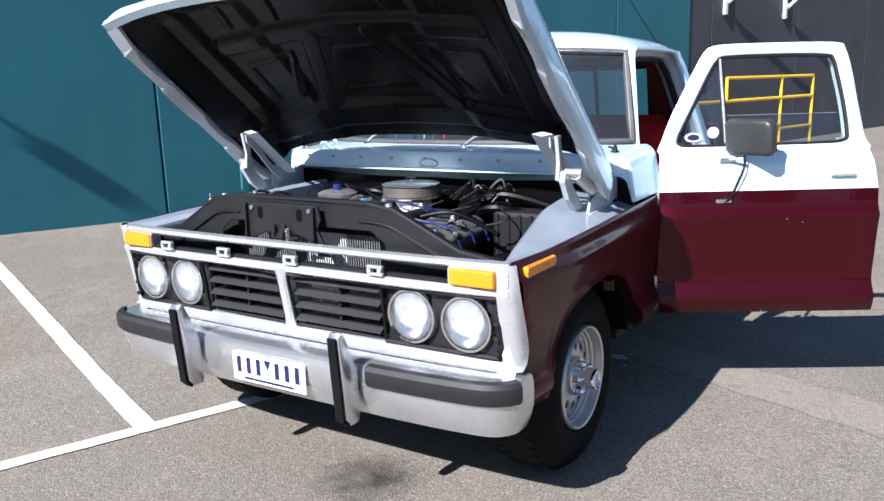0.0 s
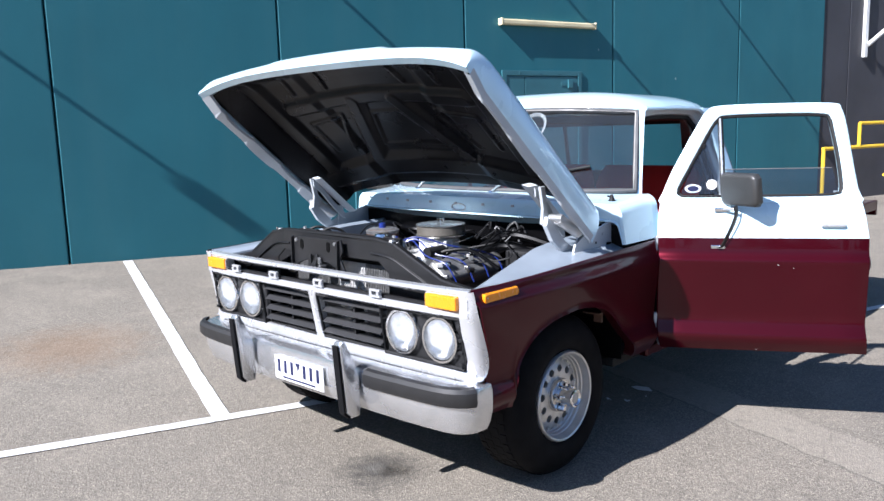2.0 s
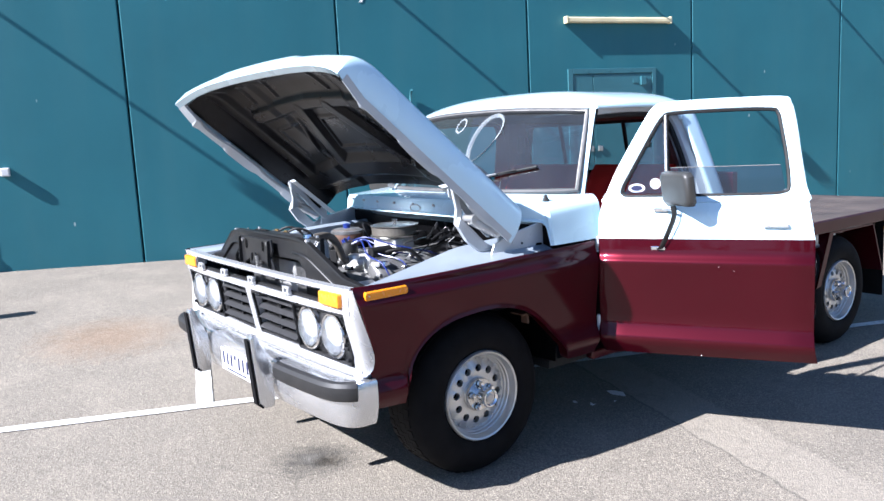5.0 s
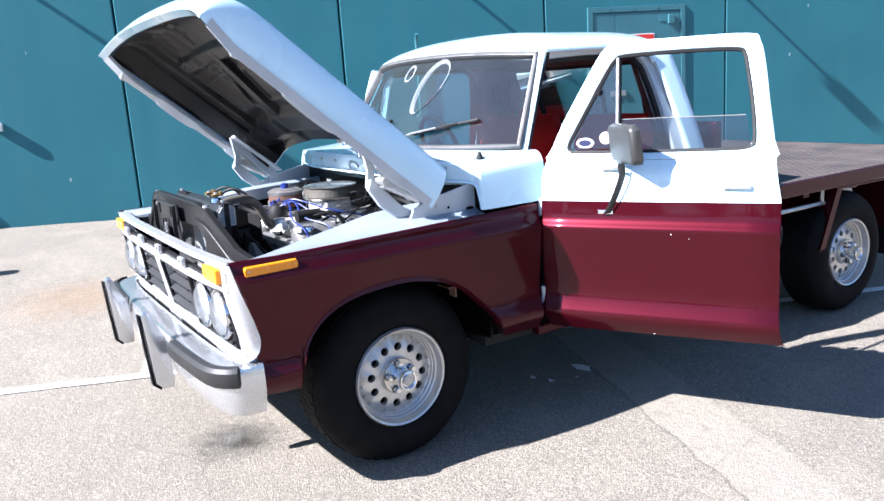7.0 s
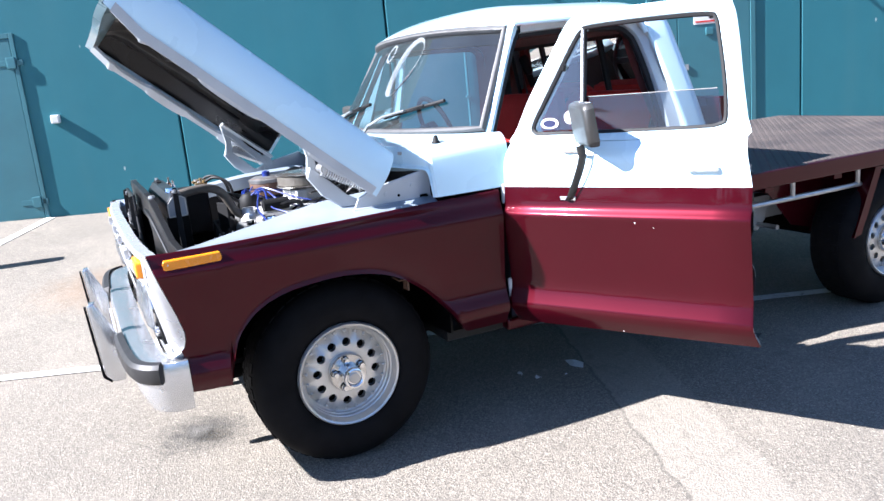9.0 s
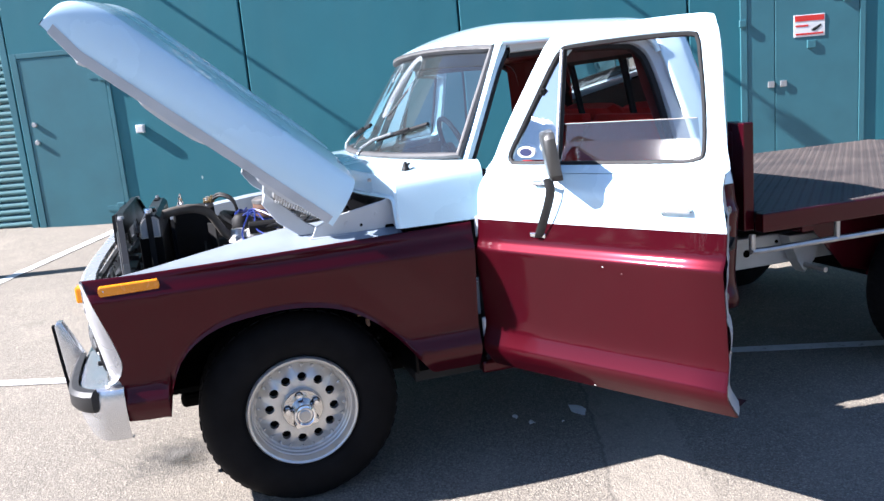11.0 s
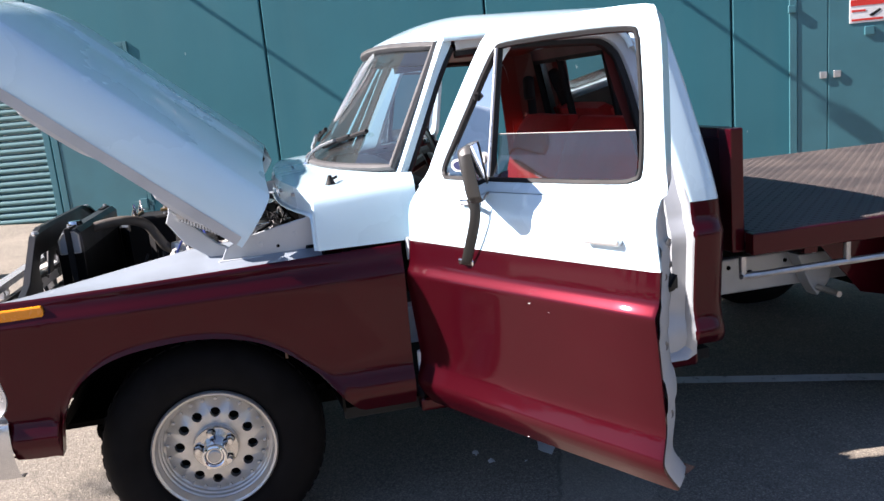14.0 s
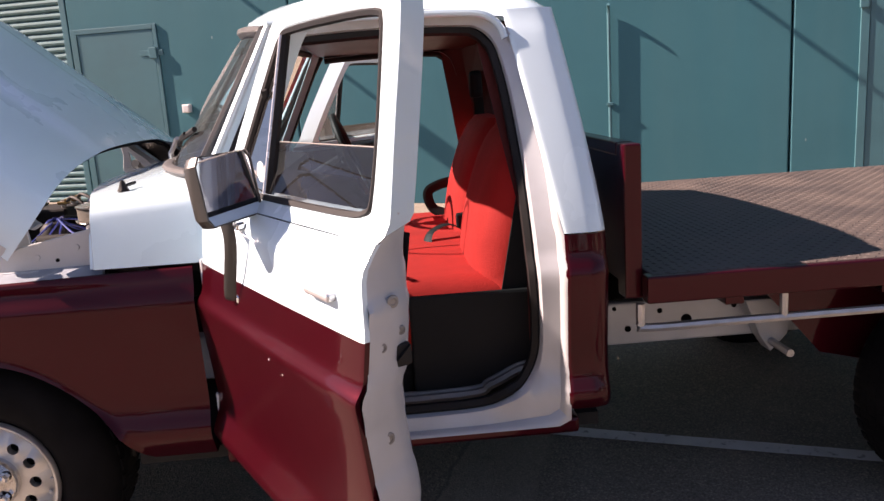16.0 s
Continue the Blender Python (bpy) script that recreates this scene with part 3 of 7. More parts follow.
def build_wall_things():
    s = on_wall(thing("warning_sign", "small red and white warning sign on a teal door", "sign"))
    part("board", box(4.96, 5.31, -0.021, -0.014, 1.79, 2.03, 0.002), PLATE, s)
    part("header", box(4.97, 5.30, -0.024, -0.0215, 1.96, 2.02), SIGN_RED, s, "red header band")
    part("text_bar", box(4.98, 5.12, -0.024, -0.0215, 1.90, 1.92), SIGN_RED, s)
    part("text_bar", box(4.98, 5.29, -0.024, -0.0215, 1.81, 1.83), SIGN_RED, s)
    part("symbol", prism([(5.15, 1.86), (5.26, 1.92), (5.27, 1.90), (5.20, 1.85), (5.18, 1.845)], -0.024, -0.0215, "y"), BLACK_MATT, s)
    b = on_wall(thing("wall_light", "cream batten lamp fixed to the teal wall", "lamp"))
    part("batten", box(4.34, 5.98, -0.085, 0.0, 2.980, 3.055, 0.02, 3), CREAM, b)
    part("end_cap", box(4.32, 4.345, -0.09, -0.002, 2.970, 3.065, 0.008), CREAM, b)
    part("end_cap", box(5.975, 6.00, -0.09, -0.002, 2.970, 3.065, 0.008), CREAM, b)
    k = on_wall(thing("key_box", "small white box fixed to the teal wall", "box"))
    part("case", box(-2.53, -2.44, -0.062, 0.0, 1.38, 1.47, 0.008), PLATE, k)
    part("cover", box(-2.52, -2.45, -0.068, -0.0625, 1.39, 1.46, 0.003), PLATE, k)
    c = on_wall(thing("conduit", "short teal conduit with a bent head on the wall", "pipe"))
    part("pipe", tube(smooth_path([(2.10, -0.03, 0.45), (2.10, -0.03, 1.9), (2.10, -0.035, 2.1), (2.10, -0.09, 2.16)], 5), 0.016, 8), TEAL_STEEL, c)
    part("clip", box(2.07, 2.13, -0.05, 0, 1.2, 1.23, 0.004), TEAL_STEEL, c)
    lettering(fit_words("Our furniture, your home.", -0.95, 3.40, 3.30, 0.24, -0.003), "white painted slogan lettering on the teal wall")
    wide = "I N T E R I O R S"
    lettering(fit_words(wide, 1.38, 4.52, 3.72, 0.27, -0.003), "white painted capitals on the teal wall")
    # unseen arms, added high on the wall so their shadows rake across the panels
    for s0, z0, reach in ((-10.4, 4.5, 0.68), (-4.13, 4.5, 0.65), (0.44, 4.5, 0.70), (4.0, 4.62, 0.65), (7.4, 4.6, 0.65)):
        f = on_wall(thing("shadow_arm", "unseen arm with a box head, added to cast a shadow down the wall", "lamp", "wall floodlights"))
        part("arm", tube([(s0, 0, z0), (s0, -reach, z0 - 0.03)], 0.022, 8), TEAL_STEEL, f)
        part("head", box(s0 - 0.12, s0 + 0.12, -reach - 0.12, -reach + 0.02, z0 - 0.12, z0 - 0.02, 0.02), TEAL_STEEL, f)
        part("wall_plate", box(s0 - 0.07, s0 + 0.07, -0.012, 0, z0 - 0.1, z0 + 0.1, 0.005), TEAL_STEEL, f)
    # white brackets and yellow rails by the dark end wall
    for s0 in (12.75, 15.3):
        f = on_wall(thing("wall_bracket", "white steel triangular bracket on the dark wall", "bracket", "wall brackets"))
        part("upright", box(s0 - 0.05, s0 + 0.05, -0.04, 0.018, 2.72, 4.6, 0.006), WHITE_TEXT, f)
        part("strut", tube([(s0 + 0.02, -0.06, 2.95), (s0 + 0.9, -0.5, 3.75)], 0.04, 6), WHITE_TEXT, f)
    r = on_wall(thing("handrail", "yellow painted tubular handrail beside steps", "handrail"))
    y = -1.0
    for a, b in (((11.1, 1.50), (14.6, 1.50)), ((10.1, 1.10), (14.6, 1.10)), ((13.2, 0.50), (14.6, 0.50)), ((11.9, 0.58), (13.2, 0.58))):
        part("rail", tube([(a[0], y, a[1]), (b[0], y, b[1])], 0.03, 8), YELLOW, r)
    for s0, lo in ((13.2, 0.05), (14.6, 0.05), (11.1, 1.1), (10.12, 0.05)):
        part("post", tube([(s0, y, lo), (s0, y, 1.5 if s0 > 11 else 1.1)], 0.03, 8), YELLOW, r)
    x0, y0 = -4.21, -2.46
    z0 = ground_height(x0, y0)
    b = thing("bollard", "yellow painted steel safety bollard, chipped, standing on asphalt", "bollard")
    part("post", moved(lathe([(0, 0), (0.075, 0), (0.075, 1.045), (0.066, 1.08), (0.04, 1.098), (0, 1.102)], 24, "z"), Matrix.Translation((x0, y0, z0 - 0.005))), YELLOW, b, smooth=True)
    part("collar", moved(lathe([(0.074, 0), (0.13, 0), (0.12, 0.012), (0.074, 0.018)], 24, "z"), Matrix.Translation((x0, y0, z0 - 0.004))), material("old_concrete", (0.3, 0.29, 0.27), 0.9, grain=0.4, grain_scale=50), b)


build_wall()
build_shutter()
build_wall_doors()
build_wall_things()


# ---- distance ----
def build_tree_line():
    """The far row of trees across the car park: dense ragged foliage clumps."""
    leaf = material("far_foliage", (0.05, 0.07, 0.03), 0.9, vary=0.25, scale=0.6)
    rng = random.Random(11)
    verts, faces = [], []
    for k in range(900):
        a = radians(-150 + 230 * rng.random())
        r = 34 + 8 * rng.random()
        top = 5.2 + 2.2 * noise.noise((a * 3.0, 1.0, 0)) + 1.2 * noise.noise((a * 11.0, 5.0, 0))
        c = Vector((r * math.cos(a), r * math.sin(a), top * rng.random() ** 0.6))
        size = 0.7 + 0.8 * rng.random()
        base = len(verts)
        for q in range(6):
            d = Vector((rng.gauss(0, 1), rng.gauss(0, 1), rng.gauss(0, 0.8))).normalized()
            verts.append(c + d * size * rng.uniform(0.7, 1.2))
        for f in ((0, 1, 2), (0, 2, 3), (1, 3, 4), (2, 4, 5), (0, 4, 5), (1, 2, 5), (0, 3, 5), (1, 4, 0)):
            faces.append(tuple(base + i for i in f))
    me = bpy.data.meshes.new("tree_line")
    me.from_pydata(verts, [], faces)
    me.materials.append(leaf)
    ob = new("tree_line", me)
    tagged(ob, "far dark green row of trees beyond the car park", "trees", kind="stuff")


build_tree_line()


# ---- pickup truck ----
# x to the vehicle's left flank, y to its tail, z up; the front axle stands at y = 0.
truck = thing("pickup_truck", "maroon and white vintage flatbed pickup with raised bonnet", "truck")
SIDE = [(0.43, 0.955), (0.47, 0.982), (0.50, 1.002), (0.522, 1.013), (0.536, 1.015), (0.55, 1.011), (0.585, 0.997), (0.605, 0.991), (0.625, 0.989), (0.66, 0.990), (0.75, 0.999), (0.86, 1.011), (0.905, 1.0165), (0.915, 1.0175), (0.921, 1.0168), (0.927, 1.0140), (0.945, 1.0020), (0.953, 0.9985), (0.965, 0.9955), (0.985, 0.993), (1.00, 0.991), (1.03, 0.987)]
UPPER = [(1.03, 0.986), (1.10, 0.980), (1.14, 0.975), (1.16, 0.966), (1.18, 0.950), (1.236, 0.902), (1.26, 0.895), (1.45, 0.85), (1.66, 0.80)]
ZS = [z for z, _ in SIDE]


def side_x(z):
    return lerp_table(SIDE, z) if z <= 1.03 else lerp_table(UPPER, z)


ARCH = [(p.y, p.z) for p in smooth_path([(0, -0.456, 0.47), (0, -0.445, 0.56), (0, -0.40, 0.665), (0, -0.32, 0.74), (0, -0.20, 0.785), (0, 0.0, 0.800), (0, 0.16, 0.772), (0, 0.27, 0.715), (0, 0.37, 0.625), (0, 0.45, 0.525), (0, 0.505, 0.452)], 5)]


def fender_bm():
    """A front wing: bowed skin with a swage line, wheel arch with a rolled lip, and the turned-in top edge."""
    ys = [-0.70 + 0.02 * i for i in range(71)]
    rows = []
    for y in ys:
        if y < -0.455:
            low = 0.47 + max(0, -0.55 - y) * 0.1
        elif y > 0.50:
            low = 0.45
        else:
            low = lerp_table(ARCH, y)
        row = []
        n = 26
        row.append((side_x(max(low, 0.45)) - 0.045, y, low + 0.006))
        for k in range(n + 1):
            z = low + (0.985 - low) * k / n
            yy = y
            front = lerp_table([(0.45, -0.600), (0.61, -0.605), (0.632, -0.616), (0.645, -0.603), (0.67, -0.593), (0.70, -0.591), (0.772, -0.609), (0.886, -0.647), (0.985, -0.676)], z)
            yy = max(y, front)
            narrow = 0.035 * max(0, (-0.1 - y) / 0.6) ** 2
            lip = 0.008 * max(0, 1 - (z - low) / 0.022) if low > 0.46 and -0.47 < y < 0.5 else 0
            row.append((side_x(z) - narrow + lip, yy, z + 0.026 * max(0, (y + 0.5)) * max(0, (z - 0.9) / 0.085)))
        x1 = row[-1][0]
        zt = row[-1][2]
        row += [(x1 - 0.004, row[-1][1], zt + 0.005), (x1 - 0.009, row[-1][1], zt + 0.007), (x1 - 0.014, row[-1][1], zt + 0.006)]
        rows.append(row)
    return sheet(rows, thick=0.0)


def ledge_bm():
    """The pale inner flange on top of a wing, wider towards the bulkhead, with the apron below it."""
    rows = []
    for i in range(25):
        y = -0.66 + 1.10 * i / 24
        zt = 0.990 + 0.026 * max(0, y + 0.5)
        outer = side_x(1.0) - 0.035 * max(0, (-0.1 - y) / 0.6) ** 2 - 0.010
        inner = lerp_table([(-0.66, 0.90), (-0.45, 0.84), (0.0, 0.74), (0.44, 0.70)], y)
        up = lerp_table([(-0.66, -0.018), (-0.45, 0.0), (0.0, 0.05), (0.15, 0.055), (0.44, 0.055)], y)
        rows.append([(outer, y, zt), (outer - 0.02, y, zt - 0.004), ((outer + inner) / 2, y, zt + up * 0.6), (inner + 0.02, y, zt + up), (inner, y, zt + up - 0.015), (inner - 0.005, y, zt + up - 0.08)])
    return sheet(rows)


def apron_bm():
    rows = []
    for i in range(15):
        y = -0.60 + 1.05 * i / 14
        inner = lerp_table([(-0.66, 0.90), (-0.45, 0.84), (0.0, 0.74), (0.44, 0.70)], y)
        rows.append([(inner - 0.004, y, 0.95), (inner - 0.05, y, 0.86), (inner - 0.10, y, 0.75), (0.58, y, 0.62), (0.50, y, 0.5)])
    return sheet(rows)


def marker_bm():
    """A long lens with rounded ends, domed a little and lying along the wing."""
    rows = []
    for out, grow in ((-0.030, 1.0), (-0.004, 1.0), (0.001, 0.93), (0.003, 0.72)):
        row = []
        for end, first_angle in ((-0.442, -90), (-0.616, 90)):
            for k in range(7):
                a = radians(first_angle + 30 * k)
                y = end + 0.012 * math.cos(a) * (1 if abs(math.sin(a)) < 0.9 else 0)
                z = 0.953 + 0.019 * grow * max(-0.95, min(0.95, 1.25 * math.sin(a)))
                row.append((0.984 + (y + 0.625) * 0.053 + out, y, z + (y + 0.53) * 0.02))
        rows.append(row)
    bm = sheet(rows, closed=True)
    bm.verts.ensure_lookup_table()
    bm.faces.new(bm.verts[-14:])
    return bm


for flip in (False, True):
    f = (lambda b: mirrored(b)) if flip else (lambda b: b)
    wing = part("front_wing", f(fender_bm()), MAROON, truck, "glossy maroon front wing with a wheel arch", smooth=True)
    part("inner_flange", f(ledge_bm()), FLANGE, wing, "pale silver-white inner flange", smooth=True)
    part("apron", f(apron_bm()), BLACK, wing, smooth=True)
    part("side_marker", f(marker_bm()), AMBER, wing, "amber side marker lens")
    part("marker_screw", f(box(0.982, 0.988, -0.615, -0.607, 0.949, 0.957, 0.002)), STEEL, wing)
    part("marker_screw", f(box(0.99, 0.996, -0.453, -0.445, 0.949, 0.957, 0.002)), STEEL, wing)
    part("badge", f(box(1.005, 1.013, 0.34, 0.41, 0.918, 0.930, 0.003)), CHROME, wing, "small chrome badge, lettering gone")
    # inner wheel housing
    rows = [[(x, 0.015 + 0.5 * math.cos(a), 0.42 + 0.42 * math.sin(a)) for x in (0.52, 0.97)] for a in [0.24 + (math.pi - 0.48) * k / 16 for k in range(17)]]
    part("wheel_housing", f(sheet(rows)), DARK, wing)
    part("housing_bracket", f(join(box(0.86, 0.95, 0.24, 0.30, 0.715, 0.722, 0.002), box(0.90, 0.945, 0.275, 0.285, 0.67, 0.716, 0.002))), RUST, wing, "pale rusty bracket")


# front end: bezel panel, grille, lamps
CHEEK_BACK = [(0.622, -0.640), (0.632, -0.618), (0.645, -0.605), (0.67, -0.596), (0.70, -0.594), (0.772, -0.612), (0.886, -0.650), (0.985, -0.677)]


def front_panel():
    """Bright grille surround with the lamp and grille openings cut right through."""
    bm = bmesh.new()
    def yf(x, z):
        return lerp_table([(0.55, -0.655), (0.62, -0.668), (0.88, -0.715), (0.985, -0.715)], z) + 0.03 * (abs(x) / 0.95) ** 4
    def bar(x0, x1, z0, z1, depth=0.05, n=12):
        rows = []
        for i in range(n + 1):
            x = x0 + (x1 - x0) * i / n
            rows.append([(x, yf(x, z0) + depth, z0 - 0.0), (x, yf(x, z0) + 0.01, z0), (x, yf(x, (z0 + z1) / 2), z0 + 0.008), (x, yf(x, z1), z1 - 0.008), (x, yf(x, z1) + 0.01, z1), (x, yf(x, z1) + depth, z1)])
        b = sheet(rows, closed=True)
        b.verts.ensure_lookup_table()
        b.faces.new(b.verts[:6])
        b.faces.new(b.verts[-6:])
        return b
    pieces = [bar(-0.945, 0.945, 0.963, 0.985), bar(-0.945, 0.945, 0.872, 0.905), bar(-0.945, 0.945, 0.600, 0.655)]
    for sx in (-1, 1):
        pieces.append(bar(min(sx * 0.735, sx * 0.945), max(sx * 0.735, sx * 0.945), 0.904, 0.964, n=3))
        side = []
        for k in range(31):
            z = 0.622 + 0.363 * k / 30
            back = lerp_table(CHEEK_BACK, z)
            nose = yf(0.945, z) + 0.004
            edge = min(nose + 0.030, back - 0.004)
            side.append([(sx * 0.905, yf(0.9, z) + 0.05, z), (sx * 0.905, yf(0.9, z), z), (sx * 0.930, yf(0.93, z), z), (sx * 0.950, min(nose + 0.002, edge - 0.008), z), (sx * 0.962, min(nose + 0.012, edge - 0.004), z), (sx * 0.968, edge, z), (sx * 0.971, back, z), (sx * 0.960, back + 0.004, z)])
        pieces.append(sheet(side))
    # centre divider, flaring at its foot
    rows = []
    for k in range(11):
        z = 0.61 + 0.28 * k / 10
        w = 0.022 + 0.03 * max(0, (0.70 - z) / 0.09) ** 2 + 0.012 * max(0, (z - 0.84) / 0.05) ** 2
        rows.append([(-w, yf(0, z) + 0.05, z), (-w, yf(0, z) + 0.004, z), (-w * 0.6, yf(0, z) - 0.004, z), (w * 0.6, yf(0, z) - 0.004, z), (w, yf(0, z) + 0.004, z), (w, yf(0, z) + 0.05, z)])
    pieces.append(sheet(rows))
    return join(*pieces), yf


panel_bm, yf = front_panel()
grille = part("grille", panel_bm, BEZEL, truck, "silver grille surround with black slats", smooth=True)
part("lower_valance", join(box(-0.92, 0.92, -0.655, -0.60, 0.53, 0.60, 0.01)), BEZEL, truck, "silver lower panel")
for x0 in (-0.42, 0.06, 0.34, -0.72):
    part("valance_slot", box(x0, x0 + 0.26, -0.6575, -0.65, 0.553, 0.590, 0.004), BLACK_MATT, grille)
for sx in (-1, 1):
    part("upper_slot", box(min(sx * 0.0, sx * 0.735), max(sx * 0.0, sx * 0.735), -0.695, -0.675, 0.9055, 0.918), BLACK_MATT, grille)
    lo, hi = sorted((sx * 0.03, sx * 0.43))
    for k in range(4):
        z = 0.685 + 0.05 * k
        part("slat", prism([(-0.68 - 0.0, z), (-0.655, z + 0.016), (-0.60, z + 0.012), (-0.60, z + 0.004), (-0.66, z - 0.004)], lo, hi, "x"), SLAT, grille)
    part("slat_post", box(sx * 0.235 - 0.006, sx * 0.235 + 0.006, -0.655, -0.60, 0.66, 0.87), BLACK_MATT, grille)
    part("grille_rim", tube([(sx * 0.03, yf(0, 0.66) + 0.012, 0.662), (sx * 0.43, -0.645, 0.662), (sx * 0.45, -0.64, 0.865), (sx * 0.025, yf(0, 0.86) + 0.012, 0.865)], 0.008, 6, closed=True), BLACK_MATT, grille)
    # lamp pod: dark plate behind the pair of lamps
    lo, hi = sorted((sx * 0.45, sx * 0.905))
    part("lamp_pod", box(lo, hi, -0.655, -0.62, 0.655, 0.872, 0.01), BLACK_MATT, grille)
    for k in range(4):
        part("pod_rib", box(min(sx * 0.885, sx * 0.905), max(sx * 0.885, sx * 0.905), -0.68, -0.655, 0.675 + 0.05 * k, 0.690 + 0.05 * k, 0.003), BLACK_MATT, grille)
    part("pod_rim", tube([(sx * 0.45, -0.665, 0.660), (sx * 0.895, -0.655, 0.660), (sx * 0.905, -0.66, 0.70), (sx * 0.905, -0.675, 0.868), (sx * 0.45, -0.69, 0.868)], 0.009, 6, closed=True), BLACK_MATT, grille)
    for hx in (0.565, 0.783):
        lamp_ob = part("headlight", moved(lathe([(0.0, -0.036), (0.03, -0.035), (0.06, -0.028), (0.080, -0.014), (0.086, 0.0), (0.086, 0.02)], 40, "y"), Matrix.Translation((sx * hx, -0.672, 0.768))), LAMP_GLASS, truck, "round sealed-beam headlight with clear ribbed glass", smooth=True)
        part("reflector", moved(lathe([(0.0, 0.013), (0.02, 0.0125), (0.045, 0.009), (0.068, 0.002), (0.084, -0.006)], 40, "y"), Matrix.Translation((sx * hx, -0.672, 0.768))), LENS, lamp_ob, "bright bowl reflector", smooth=True)
        part("chrome_ring", moved(lathe([(0.085, 0.0), (0.087, -0.012), (0.096, -0.012), (0.100, 0.0), (0.100, 0.02)], 40, "y"), Matrix.Translation((sx * hx, -0.668, 0.768))), CHROME, lamp_ob, smooth=True)
    lo, hi = sorted((sx * 0.740, sx * 0.905))
    part("indicator", box(lo, hi, -0.712, -0.68, 0.907, 0.962, 0.006), AMBER, truck, "amber front indicator lens")
# badge blocks in the upper slot
for x in (-0.62, -0.29, 0.06, 0.45):
    part("badge_block", join(box(x - 0.032, x + 0.032, -0.722, -0.706, 0.908, 0.918, 0.002), box(x - 0.032, x + 0.032, -0.722, -0.706, 0.934, 0.944, 0.002), box(x - 0.032, x - 0.016, -0.722, -0.706, 0.9185, 0.9335), box(x + 0.012, x + 0.028, -0.722, -0.706, 0.9185, 0.9335)), BEZEL, grille, "small silver badge block")

# bumper
PLAN = [(0.0, -0.79), (0.30, -0.79), (0.60, -0.785), (0.80, -0.772), (0.90, -0.755), (0.955, -0.72), (0.985, -0.67), (0.99, -0.60)]


def bumper_bm(profile, plan):
    rows = []
    full = [(-x, y) for x, y in reversed(plan[1:])] + list(plan)
    pts = smooth_path([(x, y, 0) for x, y in full], 5)
    for i, p in enumerate(pts):
        d = (pts[min(i + 1, len(pts) - 1)] - pts[max(i - 1, 0)]).normalized()
        out = Vector((d.y, -d.x, 0))
        rows.append([p + out * o + Vector((0, 0, z)) for o, z in profile])
    return sheet(rows)


bumper = part("bumper", bumper_bm([(-0.10, 0.608), (-0.03, 0.612), (-0.006, 0.604), (0.0, 0.585), (0.002, 0.545), (0.0, 0.50), (-0.012, 0.455), (-0.03, 0.415), (-0.05, 0.405), (-0.08, 0.405)], PLAN), BUMPER_CHROME, truck, "worn chrome front bumper", smooth=True)
for sx in (-1, 1):
    plan = [(0.44, -0.788), (0.60, -0.785), (0.80, -0.772), (0.90, -0.755), (0.955, -0.72), (0.978, -0.685)]
    pts = smooth_path([(sx * x, y, 0) for x, y in plan], 5)
    rows = []
    for i, p in enumerate(pts):
        d = (pts[min(i + 1, len(pts) - 1)] - pts[max(i - 1, 0)]).normalized()
        out = Vector((d.y, -d.x, 0)) * sx
        if i in (0, len(pts) - 1):
            prof = [(0.002, 0.60), (0.004, 0.595), (0.004, 0.58), (0.004, 0.55), (0.002, 0.545), (0.0, 0.545)]
        else:
            prof = [(-0.005, 0.616), (0.018, 0.612), (0.03, 0.598), (0.03, 0.555), (0.018, 0.538), (-0.005, 0.536)]
        rows.append([p + out * o + Vector((0, 0, z)) for o, z in prof])
    part("rub_strip", sheet(rows), GREY_RUBBER, bumper, "dark grey rubber rub strip", smooth=True)
    x = 0.395 * sx
    outline = [(-0.845, 0.40), (-0.872, 0.43), (-0.885, 0.60), (-0.895, 0.725), (-0.885, 0.742), (-0.865, 0.742), (-0.82, 0.64), (-0.80, 0.59), (-0.795, 0.44), (-0.80, 0.40)]
    part("overrider", prism(outline, x - 0.024, x + 0.024, "x", 0.008), BUMPER_CHROME, bumper, "chrome overrider", smooth=True)
    part("overrider_pad", prism([(-0.850, 0.405), (-0.874, 0.428), (-0.888, 0.60), (-0.898, 0.728), (-0.906, 0.728), (-0.898, 0.60), (-0.884, 0.425), (-0.855, 0.398)], x - 0.018, x + 0.018, "x", 0.003), RUBBER, bumper, "black rubber facing")
plate = part("number_plate", box(-0.19, 0.178, -0.806, -0.800, 0.452, 0.566, 0.002), PLATE, truck, "white number plate with dark blue characters")
xs = (-0.155, -0.105, -0.055, 0.04, 0.09, 0.14)
for x in xs:
    part("character_bar", box(x - 0.010, x + 0.010, -0.808, -0.8063, 0.487, 0.55), BLUE_INK, plate)
part("emblem", prism([(-0.025, 0.552), (0.010, 0.552), (-0.0075, 0.515)], -0.808, -0.8063, "y"), BLUE_INK, plate)
part("small_text_bar", box(-0.13, 0.12, -0.808, -0.8063, 0.463, 0.471), BLUE_INK, plate)


# bonnet, held open on its hinges
HOOD_TURN = radians(40.4)
HOOD = Matrix.Translation((0, 0.205, 1.09)) @ Matrix.Rotation(-HOOD_TURN, 4, "X")


def hood_point(x, a, h):
    """x across, a forward from the hinge edge, h above the panel's rim."""
    return HOOD @ Vector((x, -a, h))


